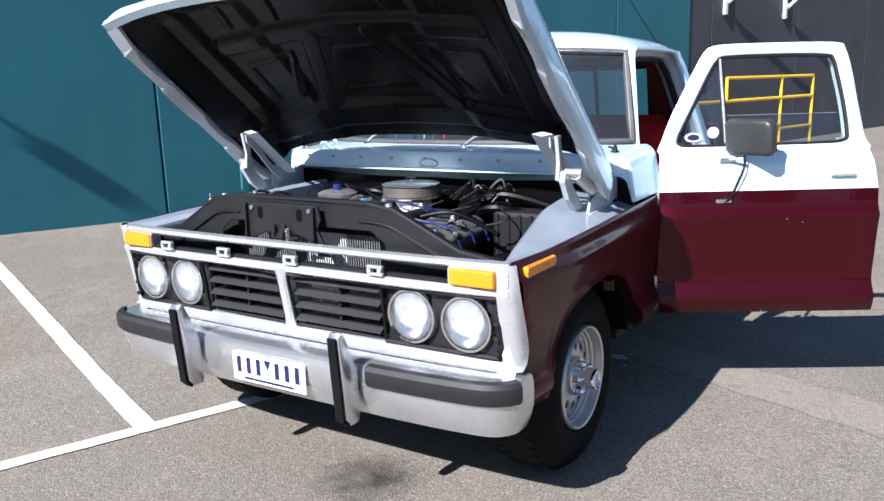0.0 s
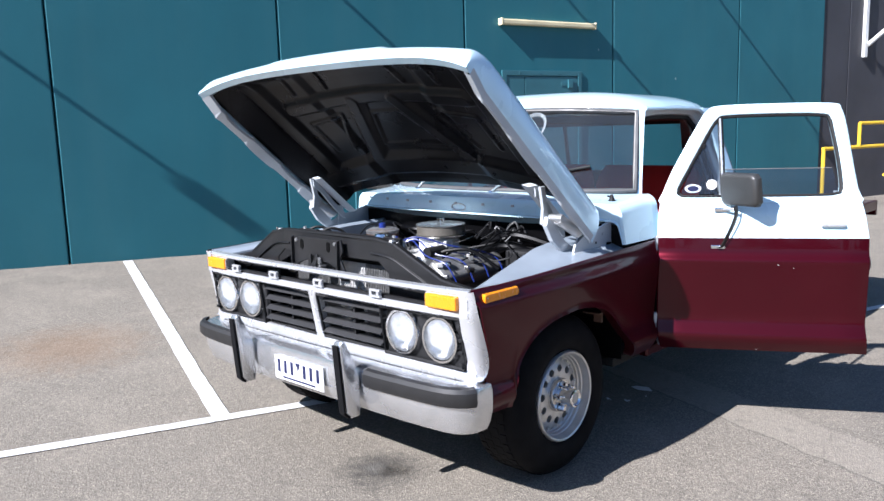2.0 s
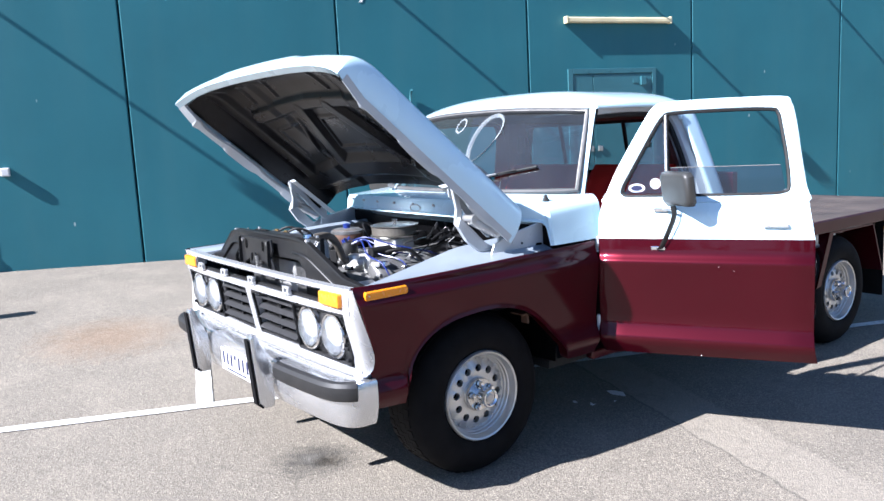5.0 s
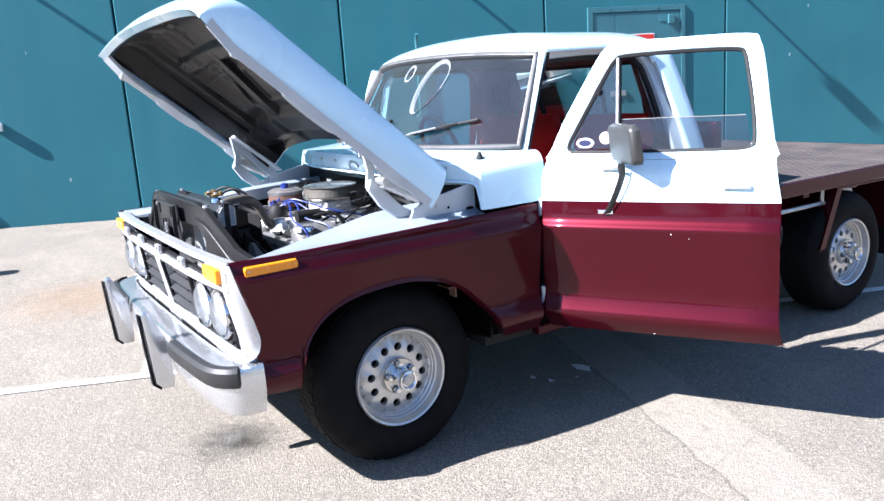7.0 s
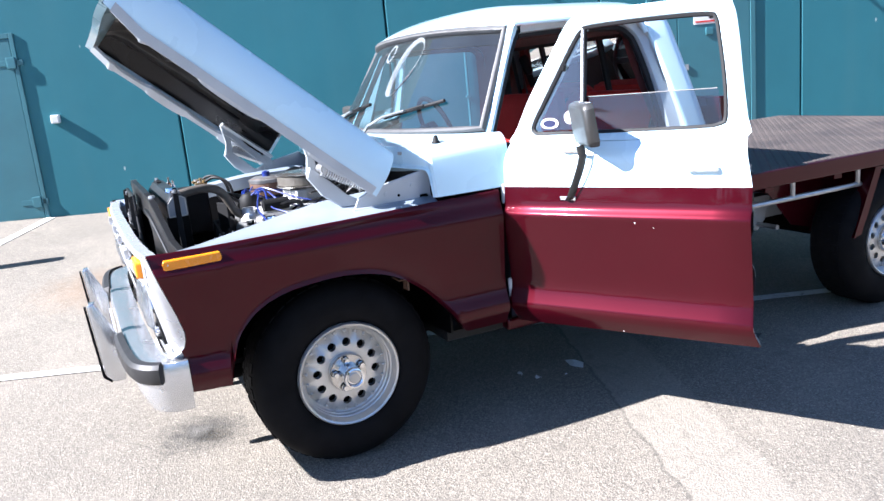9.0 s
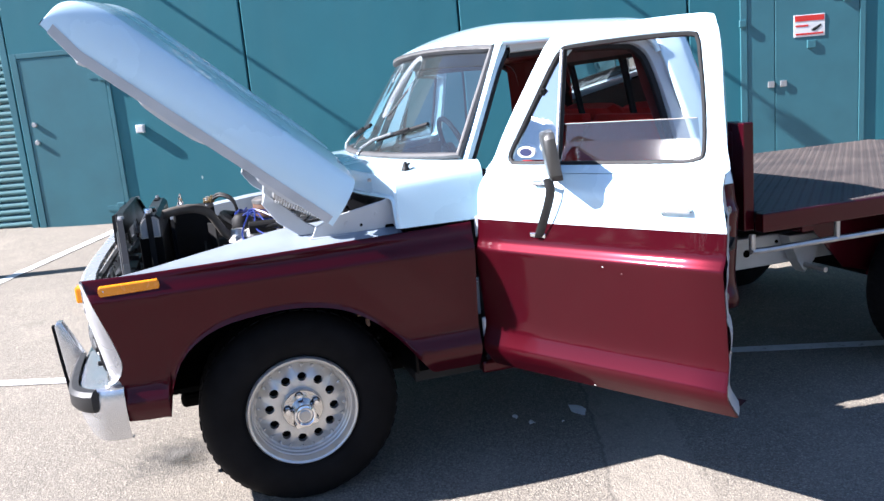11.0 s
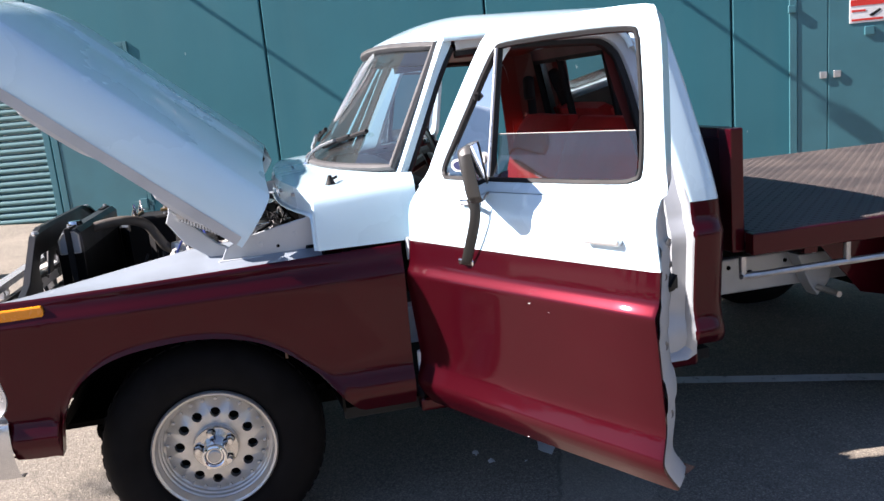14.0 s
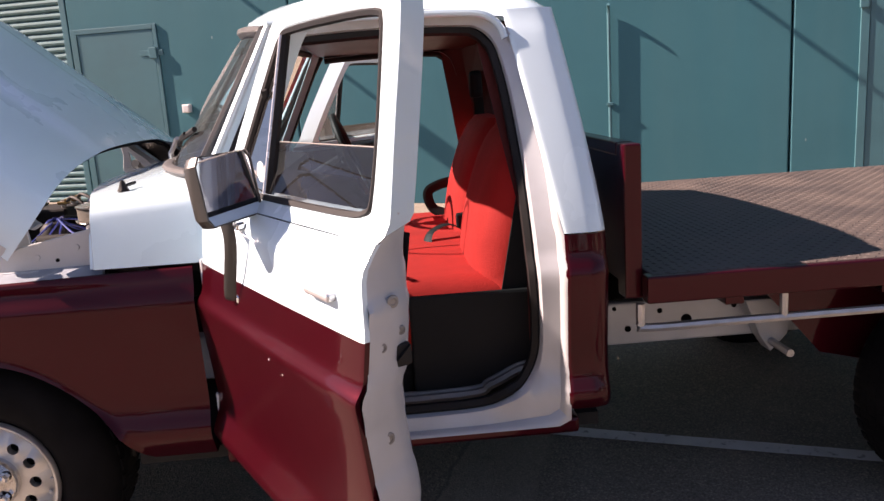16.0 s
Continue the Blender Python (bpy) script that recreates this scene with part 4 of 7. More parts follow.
def hood_top(x, a):
    u = min(abs(x) / 0.95, 1.0)
    s = min(1.0, (1 - u) / 0.064)
    edge = (1 - (1 - s) ** 2) ** 0.5
    crown = 0.083 * (1 - u ** 2.7)
    bulge = 0.016 * max(0, min(1, (0.42 - abs(x)) / 0.05)) * min(1, a / 0.2)
    front = max(0.0, 1 - ((a - 0.96) / 0.18) ** 2) ** 0.5 if a > 0.96 else 1.0
    return (0.012 + 0.133 * edge + crown + bulge) * (0.46 + 0.54 * front)


def hood_rear(x):
    """The rear edge bows forward in the middle, as the scuttle does."""
    return 0.10 * (1 - min(abs(x) / 0.95, 1.0) ** 3)


def hood_rim(a):
    """The turned-down side edges hang a little below the hinge line, but for the nose."""
    return -0.030 * min(1.0, (1.14 - a) / 0.14)


def hood_bm():
    across = [0.95 * math.sin(math.pi / 2 * (-1 + k / 32)) for k in range(65)]
    bow = lambda x: 0.03 * (1 - (x / 0.95) ** 2)
    rows = []
    for i in range(41):
        t = math.sin(math.pi / 2 * i / 40)
        row = [hood_point(-0.95, 1.14 * t, hood_rim(1.14 * t))]
        for x in across:
            a = hood_rear(x) + (1.14 - hood_rear(x)) * t
            row.append(hood_point(x, a + bow(x) * t ** 4, hood_top(x, a)))
        row.append(hood_point(0.95, 1.14 * t, hood_rim(1.14 * t)))
        rows.append(row)
    rows.append([hood_point(-0.95, 1.14, 0)] + [hood_point(x, 1.14 + bow(x), 0.078 * (1 - abs(x / 0.95) ** 5)) for x in across] + [hood_point(0.95, 1.14, 0)])
    return sheet(rows)


hood = part("bonnet", hood_bm(), WHITE, truck, "raised white bonnet with a black framed underside", smooth=True)


BEADS = [((0.0, 0.30), (0.40, 0.285), 0.105, 0.034), ((0.0, 0.83), (0.62, 0.80), 0.060, 0.026)]
for sx in (-1, 1):
    # (x, a) from and to, half width, depth of each pressed bead: box ribs first, then the thin rims of the pockets
    BEADS += [((0.0, 0.30), (sx * 0.40, 0.285), 0.105, 0.034), ((sx * 0.40, 0.285), (sx * 0.80, 0.22), 0.100, 0.034), ((0.0, 0.83), (sx * 0.62, 0.80), 0.060, 0.026)]
    BEADS += [((sx * 0.15, 0.80), (sx * 0.33, 0.36), 0.070, 0.030), ((sx * 0.73, 0.22), (sx * 0.75, 1.04), 0.085, 0.030)]
    BEADS += [((0.0, 0.70), (sx * 0.10, 0.70), 0.016, 0.007), ((sx * 0.10, 0.70), (sx * 0.215, 0.45), 0.016, 0.007), ((sx * 0.215, 0.45), (0.0, 0.455), 0.016, 0.007)]
    BEADS += [((sx * 0.34, 0.70), (sx * 0.59, 0.67), 0.016, 0.007), ((sx * 0.59, 0.67), (sx * 0.59, 0.44), 0.016, 0.007), ((sx * 0.34, 0.70), (sx * 0.45, 0.44), 0.016, 0.007)]
    BEADS += [((sx * 0.25, 1.04), (sx * 0.28, 0.90), 0.020, 0.009), ((sx * 0.50, 1.03), (sx * 0.52, 0.90), 0.020, 0.009)]


def bead_depth(x, a):
    """How far the pressed beads stand out of the inner panel here."""
    most = 0.0
    for (x0, a0), (x1, a1), w, d in BEADS:
        dx, da = x1 - x0, a1 - a0
        t = max(0.0, min(1.0, ((x - x0) * dx + (a - a0) * da) / (dx * dx + da * da)))
        r = math.hypot(x - x0 - dx * t, a - a0 - da * t) / w
        if r < 1:
            most = max(most, d * min(1.0, 1.5 * (1 - r * r) ** 1.3))
    return most


def hood_under():
    """The pressed inner panel: dark fields between rounded beads."""
    rows = []
    for i in range(151):
        row = []
        for k in range(231):
            x = -0.92 + 1.84 * k / 230
            r = hood_rear(x) + 0.012
            a = r + (1.09 - r) * i / 150
            u = abs(x) / 0.92
            t = hood_top(x, a) - 0.022
            h = t - bead_depth(x, a) - 0.012 * min(1, a / 0.15)
            if a > 0.98:
                h = min(h, t - 0.3 * (a - 0.98))
            if u > 0.88:
                h = min(h, 0.02 + 0.8 * (1 - u))
            row.append(hood_point(x, a, h))
        rows.append(row)
    return sheet(rows)


part("inner_frame", hood_under(), UNDERSIDE, hood, "black painted pressed inner frame", smooth=True)
for sx in (-1, 1):
    rows = []
    for i in range(73):
        a = 0.02 + 1.09 * i / 72
        w = 0.046 - 0.014 * max(0.0, math.sin(a * 17.0 + 0.8 * math.sin(a * 5.0))) ** 0.4
        h = hood_rim(a)
        tab = 0.012 * max(0.0, -math.sin(a * 17.0 + 0.8 * math.sin(a * 5.0))) ** 0.3 * (a < 1.0)
        rows.append([hood_point(sx * 0.953, a, h + 0.03), hood_point(sx * 0.951, a, h - 0.003), hood_point(sx * 0.946, a, h - 0.004 - tab), hood_point(sx * (0.95 - w), a, h - 0.004 + 0.55 * w), hood_point(sx * (0.95 - w), a, h + 0.012 + 0.55 * w)])
    part("edge_flange", sheet(rows), SILVER, hood, "pale folded edge flange")
part("lip_flange", sheet([[hood_point(x, 1.14 + 0.03 * (1 - (x / 0.95) ** 2) - d, h + 0.078 * (1 - abs(x / 0.95) ** 5)) for d, h in ((-0.003, 0.02), (-0.002, -0.004), (0.035, -0.004), (0.035, 0.008))] for x in [-0.95 + 0.05 * k for k in range(39)]]), WHITE, hood, "pale folded front lip")

for flip in (False, True):
    f = (lambda b: mirrored(b)) if flip else (lambda b: b)
    x = 0.85
    hinge = part("bonnet_hinge", f(prism([(-0.05, 1.165), (-0.035, 1.205), (0.03, 1.15), (0.10, 1.08), (0.16, 1.045), (0.20, 1.05), (0.21, 1.01), (0.15, 1.0), (0.09, 1.02), (0.0, 1.09)], x - 0.012, x + 0.012, "x", 0.004)), SILVER, truck, "silver bonnet hinge with a coil spring")
    part("upper_arm", f(prism([(-0.045, 1.17), (-0.035, 1.24), (-0.055, 1.34), (-0.02, 1.34), (-0.005, 1.25), (0.0, 1.18)], x - 0.03, x - 0.014, "x", 0.004)), SILVER, hinge)
    part("rear_arm", f(prism([(0.17, 1.0), (0.175, 1.09), (0.18, 1.16), (0.215, 1.16), (0.225, 1.09), (0.225, 1.0)], x + 0.014, x + 0.026, "x", 0.004)), SILVER, hinge)
    part("base_plate", f(box(x - 0.03, x + 0.06, 0.10, 0.25, 0.985, 1.025, 0.006)), SILVER, hinge)
    part("spring", f(coil((x + 0.035, 0.005, 1.194), (x + 0.04, 0.165, 1.112), 0.023, 18, 0.0042)), STEEL, hinge, "coil spring", smooth=True)
    part("pivot", f(moved(lathe([(0, 0.03), (0.018, 0.03), (0.018, -0.04), (0, -0.04)], 14, "x"), Matrix.Translation((x + 0.03, 0.01, 1.195)))), STEEL, hinge)
    part("pivot", f(moved(lathe([(0, 0.03), (0.014, 0.03), (0.014, -0.02), (0, -0.02)], 14, "x"), Matrix.Translation((x + 0.01, 0.19, 1.03)))), STEEL, hinge)
    part("bonnet_rail", f(tube([hood_point(0.77, 0.03, 0.030), hood_point(0.77, 0.36, 0.030)], 0.046, 4, flat=0.25)), SILVER, hinge)
    part("link_plate", f(prism([(-0.055, 1.335), (0.0, 1.31), (0.09, 1.20), (0.175, 1.12), (0.18, 1.085), (0.16, 1.09), (0.08, 1.165), (0.0, 1.255), (-0.05, 1.295)], x - 0.052, x - 0.044, "x", 0.003)), SILVER, hinge)
    side = part("hinge_panel", f(prism([(0.10, 1.0), (0.13, 1.062), (0.20, 1.094), (0.33, 1.120), (0.40, 1.134), (0.43, 1.165), (0.44, 1.165), (0.44, 1.0)], 0.885, 0.897, "x", 0.003)), SILVER, truck, "silver inner panel behind the hinge")
    for y, z, r in ((0.245, 1.062, 0.008), (0.36, 1.085, 0.007)):
        part("bolt", f(moved(lathe([(0, 0.004), (r, 0.004), (r * 1.1, 0)], 8, "x"), Matrix.Translation((0.897, y, z)))), SILVER, side)
    part("panel_hole", f(moved(lathe([(0, 0.001), (0.006, 0.001), (0.006, 0)], 10, "x"), Matrix.Translation((0.897, 0.30, 1.05)))), DARK, side)
    part("panel_slot", f(box(0.896, 0.90, 0.39, 0.425, 1.015, 1.04, 0.006)), DARK, side)


# cab
BELT, ROOF_Z = 1.03, 1.70


def roof_edge(y):
    return lerp_table([(0.92, 0.755), (0.96, 0.785), (1.2, 0.80), (1.6, 0.790), (1.74, 0.775), (1.805, 0.735)], y)


def roof_bm(inset=0.0):
    rows = []
    for i in range(27):
        y = 0.925 + 0.880 * i / 26
        t = (y - 0.925) / 0.880
        w = roof_edge(y) - inset
        top = 1.785 - 0.012 * t - inset - 0.062 * max(0, (0.24 - t) / 0.24) ** 2 - 0.060 * max(0, (t - 0.86) / 0.14) ** 2
        row = []
        for k in range(33):
            u = -1 + 2 * k / 32
            e = (1 - abs(u) ** 3.2) ** 0.55 if abs(u) < 1 else 0
            zlow = lerp_table([(0.88, 1.672), (0.96, 1.684), (1.5, 1.674), (1.805, 1.655)], y)
            bow = -0.075 * (1 - u * u) * max(0, 1 - t / 0.25)
            zlow += 0.012 * (1 - u * u) * max(0, 1 - t / 0.25)
            row.append((u * w, y + bow, zlow + (top - zlow) * e + 0.018 * (1 - u * u)))
        rows.append(row)
    return sheet(rows)


cab = part("cab", roof_bm(), WHITE, truck, "white cab roof above a maroon lower cab", smooth=True)
part("headliner", sheet([[(0.70 * u, y - 0.05 * (1 - u * u) * (y < 1.0), 1.648 + 0.05 * (1 - u * u)) for u in (-1, -0.6, -0.2, 0.2, 0.6, 1)] for y in (0.97, 1.15, 1.4, 1.6, 1.72)]), RED_TRIM, cab, "dark red headliner", smooth=True)
first = []
for k in range(33):
    u = -1 + 2 * k / 32
    e = (1 - abs(u) ** 3.2) ** 0.55 if abs(u) < 1 else 0
    zlow = lerp_table([(0.88, 1.672), (0.96, 1.684)], 0.925) + 0.012 * (1 - u * u)
    lo = Vector((u * 0.758, 0.790 + 0.152 * abs(u) ** 2.5 - 0.004, 1.692 - 0.026 * abs(u) ** 2.5))
    hi = Vector((u * roof_edge(0.925), 0.925 - 0.075 * (1 - u * u), zlow + (1.723 - zlow) * e + 0.018 * (1 - u * u)))
    first.append([lo, lo.lerp(hi, 0.5) + Vector((0, -0.010, 0.006)), hi])
part("roof_header", sheet(first), WHITE, cab, "white strip above the windscreen", smooth=True)
part("roof_gutter", tube(smooth_path([(0.792, 0.95, 1.682), (0.804, 1.2, 1.684), (0.803, 1.48, 1.681), (0.803, 1.575, 1.672), (0.806, 1.622, 1.640), (0.812, 1.640, 1.600)], 5), 0.011, 8), WHITE, cab)


def cowl_section(zt):
    """Half of a cut across the scuttle: gently domed top, rounded shoulder, upright side."""
    half = [(0.90 * k / 12, zt - 0.014 * (k / 12) ** 3) for k in range(13)]
    r = 0.062
    half += [(0.90 + r * math.sin(q), zt - 0.014 - r * 1.1 * (1 - math.cos(q))) for q in [radians(9 * k) for k in range(1, 10)]]
    half += [(0.968, zt - 0.11), (0.978, 1.07), (0.984, 1.03)]
    return [(-x, z) for x, z in reversed(half[1:])] + half


def cowl_bow(x):
    return -0.12 * (1 - min(abs(x) / 0.935, 1) ** 3)


def screen_foot(x):
    """How far back the foot of the windscreen stands at a place across the vehicle."""
    return 0.485 + 0.245 * min(abs(x) / 0.865, 1.0) ** 2.5


def cowl_bm():
    """The pale panel between the bonnet opening and the windscreen, with its rounded shoulders."""
    rows = []
    for i in range(9):
        t = i / 8
        z = lerp_table([(0.0, 1.236), (0.4, 1.246), (1.0, 1.262)], t)
        row = []
        for x, q in cowl_section(z):
            front = 0.43 + cowl_bow(x)
            row.append((x, front + (max(screen_foot(x) + 0.012, front + 0.06) + 0.03 * (abs(x) > 0.9) - front) * t, q))
        rows.append(row)
    return sheet(rows)


part("cowl", cowl_bm(), WHITE, cab, "white scuttle panel", smooth=True)
rows = []
for x, q in cowl_section(1.236):
    y = 0.43 + cowl_bow(x)
    sh = (q - 1.03) / 0.206
    rows.append([(x, y, q)] + [(x * 0.988, y + d, 1.03 + f * sh) for d, f in ((-0.007, 0.190), (-0.004, 0.16), (-0.003, 0.128), (-0.014, 0.124), (-0.015, 0.117), (0.03, 0.112), (0.10, 0.06))])
part("cowl_front", sheet(rows), WHITE, cab, "silver flanged front of the scuttle", smooth=True)
for k in range(9):
    u = -0.8 + 0.2 * k
    part("bolt", box(u * 0.97 - 0.008, u * 0.97 + 0.008, 0.416 + cowl_bow(u * 0.97), 0.435 + cowl_bow(u * 0.97), 1.195, 1.208, 0.003), STEEL, cab)
part("oval_pressing", tube([(0.02 + 0.05 * math.cos(a), 0.302, 1.180 + 0.020 * math.sin(a)) for a in [2 * math.pi * k / 16 for k in range(16)]], 0.004, 5, closed=True), SILVER, cab)
for k in range(41):
    x = -0.60 + 0.03 * k
    y = screen_foot(x) - 0.055
    part("vent_slot", box(x - 0.009, x + 0.009, y - 0.008, y + 0.008, 1.235, 1.2505 - 0.014 * (abs(x) / 0.9) ** 3, 0.0), BLACK_MATT, cab)
part("antenna_base", moved(lathe([(0, 0), (0.018, 0), (0.012, 0.012), (0.006, 0.03), (0, 0.032)], 12, "z"), Matrix.Translation((0.862, 0.500, 1.232))), BLACK_MATT, cab)
part("antenna_stub", tube([(0.862, 0.500, 1.246), (0.825, 0.525, 1.252)], 0.005, 5), BLACK_MATT, cab)
part("firewall", sheet([[(x, 0.40 + 0.05 * (x / 0.9) ** 2, z) for x in (-0.95, -0.5, 0, 0.5, 0.95)] for z in (0.45, 0.7, 1.02, 1.12)], thick=0.01), BLACK, cab)

# windscreen
bot, top = [], []
for k in range(25):
    u = -1 + k / 12
    w = abs(u) ** 2.5
    bot.append(Vector((0.865 * u, screen_foot(0.865 * u), 1.262)))
    top.append(Vector((0.753 * u, 0.790 + 0.152 * w, 1.690 - 0.030 * w)))
rows = [[b.lerp(t, k / 6) for k in range(7)] for b, t in zip(bot, top)]
screen = part("windscreen", sheet(rows), SCREEN_GLASS, truck, "curved windscreen with white marks", smooth=True)
ring = bot + [bot[-1].lerp(top[-1], k / 6) for k in range(1, 6)] + list(reversed(top)) + [top[0].lerp(bot[0], k / 6) for k in range(1, 6)]
part("gasket", tube([p + Vector((0, -0.010, 0.003)) for p in ring], 0.020, 8, closed=True, flat=0.7), GASKET, screen, "dark grey rubber surround", smooth=True)
part("bright_insert", tube([p + Vector((0, -0.024, 0.005)) for p in ring], 0.004, 6, closed=True), TRIM_GREY, screen, "thin grey insert strip", smooth=True)


def on_glass(u, v):
    """A place on the outer face of the windscreen; u across from -1 to 1, v upwards."""
    f = (u + 1) / 2 * (len(bot) - 1)
    i = min(int(f), len(bot) - 2)
    return bot[i].lerp(bot[i + 1], f - i).lerp(top[i].lerp(top[i + 1], f - i), v) + Vector((0, -0.006, 0.003))


# thin translucent white loop and ring lying on the glass
part("white_mark", tube([on_glass(0.24 + (0.115 + 0.03 * math.sin(a)) * math.cos(a) + 0.04 * math.sin(a), 0.66 + 0.29 * math.sin(a)) for a in [2 * math.pi * k / 36 for k in range(36)]], 0.012, 6, closed=True, flat=0.12), MILKY, screen, "white loop")
part("white_mark", tube([on_glass(-0.10 + 0.05 * math.cos(a), 0.84 + 0.09 * math.sin(a)) for a in [2 * math.pi * k / 14 for k in range(14)]], 0.006, 6, closed=True, flat=0.12), MILKY, screen, "white stroke")
part("tint_band", sheet([[b.lerp(t, k) + Vector((0, -0.002, 0.001)) for k in (0.84, 0.98)] for b, t in zip(bot, top)]), TINTED, screen, "blue-green sun strip", hide_shadow=True)
for x0 in (0.13, -0.50):
    foot = screen_foot(x0)
    root = Vector((x0, foot - 0.035, 1.258))
    reach = [Vector((x0 + d, screen_foot(x0 + d) + 0.75 * (z - 1.262) - 0.022, z)) for d, z in ((0.14, 1.326), (0.30, 1.352), (0.50, 1.388))]
    w = part("wiper", tube([root, root.lerp(reach[0], 0.35) + Vector((0, -0.012, 0.012)), reach[0] + Vector((0, -0.016, 0.004)), reach[1] + Vector((0, -0.014, 0.004))], 0.010, 6, flat=0.6), STEEL, truck, "bright wiper arm with a black blade")
    part("blade", tube(reach, 0.009, 6), BLACK_MATT, w)
    part("blade_bridge", tube([reach[0].lerp(reach[1], 0.5) + Vector((0, -0.010, 0.004)), reach[1].lerp(reach[2], 0.5) + Vector((0, -0.010, 0.004))], 0.006, 5), BLACK_MATT, w)
    part("spindle", moved(lathe([(0, 0.022), (0.014, 0.02), (0.018, 0)], 12, "z"), Matrix.Translation((root.x, root.y, 1.243))), CHROME, w)


def pillar_bm():
    """Windscreen pillar from the scuttle up to the roof."""
    rows = []
    for k in range(9):
        t = k / 8
        y, z = 0.722 + 0.218 * t, 1.235 + 0.445 * t
        x, g = side_x(z), 0.872 - 0.117 * t
        rows.append([(g - 0.006, y + 0.004, z), (g + 0.008, y - 0.004, z), (x - 0.010, y + 0.002, z), (x - 0.005, y + 0.010, z), (x - 0.012, y + 0.020, z), (x - 0.034, y + 0.024, z), (x - 0.040, y + 0.050, z), (g - 0.030, y + 0.050, z), (g - 0.030, y + 0.015, z)])
    return sheet(rows, closed=True)


PILLAR_SEAL = [(side_x(1.0) - 0.048, 0.70, 1.0), (side_x(1.12) - 0.048, 0.715, 1.12), (side_x(1.235) - 0.045, 0.772, 1.235), (side_x(1.40) - 0.045, 0.853, 1.40), (side_x(1.56) - 0.045, 0.931, 1.56), (side_x(1.66) - 0.045, 0.985, 1.65)]


def cab_x(z):
    """Half width of the cab body behind the door."""
    return side_x(z) if z <= 1.03 else 0.985 - 0.185 * max(0.0, min(1.0, (z - 1.03) / 0.63)) ** 1.15


def rear_quarter_bm(lo, hi, n=24):
    """The cab corner between the door and the back: outer skin wrapped round to the back."""
    rows = []
    for k in range(n + 1):
        z = lo + (hi - lo) * k / n
        x = cab_x(z) - 0.014 * max(0.0, (z - 1.60) / 0.085) ** 2
        t = max(0, (z - BELT) / (1.66 - BELT))
        yd, yb = 1.757 - 0.115 * t, 1.892 - 0.090 * min(t, 1.05) ** 1.2
        rows.append([(x - 0.02, yd + 0.002, z), (x - 0.008, yd, z), (x - 0.002, yd + 0.006, z), (x - 0.0005, yd + 0.014, z), (x, yd + 0.022, z), (x, (yd + yb) / 2, z), (x, yb - 0.060, z), (x - 0.001, yb - 0.05, z), (x - 0.008, yb - 0.022, z), (x - 0.024, yb - 0.006, z), (x - 0.05, yb, z), (x - 0.22, yb + 0.006, z)])
    return sheet(rows)


OPENING = smooth_path([(0, 0.78, 0.50), (0, 1.10, 0.50), (0, 1.46, 0.502), (0, 1.57, 0.528), (0, 1.64, 0.575), (0, 1.68, 0.65), (0, 1.688, 0.76), (0, 1.683, 0.90), (0, 1.678, 1.02), (0, 1.668, 1.2), (0, 1.652, 1.37), (0, 1.636, 1.49), (0, 1.612, 1.585), (0, 1.57, 1.632), (0, 1.50, 1.645), (0, 1.25, 1.650), (0, 1.0, 1.64)], 4)


def jamb_bm():
    """The silver-white door opening: one pressed channel from the sill round the rear corner and up to the roof."""
    rows = []
    for i, p in enumerate(OPENING):
        d = (OPENING[min(i + 1, len(OPENING) - 1)] - OPENING[max(i - 1, 0)]).normalized()
        out = Vector((0, d.z, -d.y))
        top = max(0.0, min(1.0, (p.z - 1.2) / 0.44))
        wide = 0.076 - 0.028 * top
        if p.z < 0.6:
            wide = min(wide, 0.055 + 0.03 * max(0.0, (p.y - 1.45) / 0.2))
        if p.z < 1.03:
            reach = [wide]
            if out.y > 0.05:
                reach.append((1.762 - p.y) / out.y)
            if out.z < -0.05:
                reach.append((p.z - 0.446) / -out.z)
            wide = max(reach[1:]) if len(reach) == 2 else min(reach[1:])
        row = []
        for across, deep in ((1.0, 0.004), (0.93, 0.006), (0.84, 0.014), (0.76, 0.032), (0.40, 0.040), (0.10, 0.046), (0.0, 0.062), (0.02, 0.12)):
            q = p + out * wide * across
            row.append((cab_x(max(min(q.z, 1.66), 0.5)) - deep, q.y, q.z))
        rows.append(row)
    return sheet(rows)


def seal_bm():
    pts = []
    for p in OPENING:
        pts.append((cab_x(max(min(p.z, 1.66), 0.5)) - 0.078, p.y - (0.010 if p.y > 1.55 else 0.0), p.z + (0.010 if p.z < 0.56 else -0.008 if p.z > 1.6 else 0.0)))
    return tube(pts, 0.017, 6)


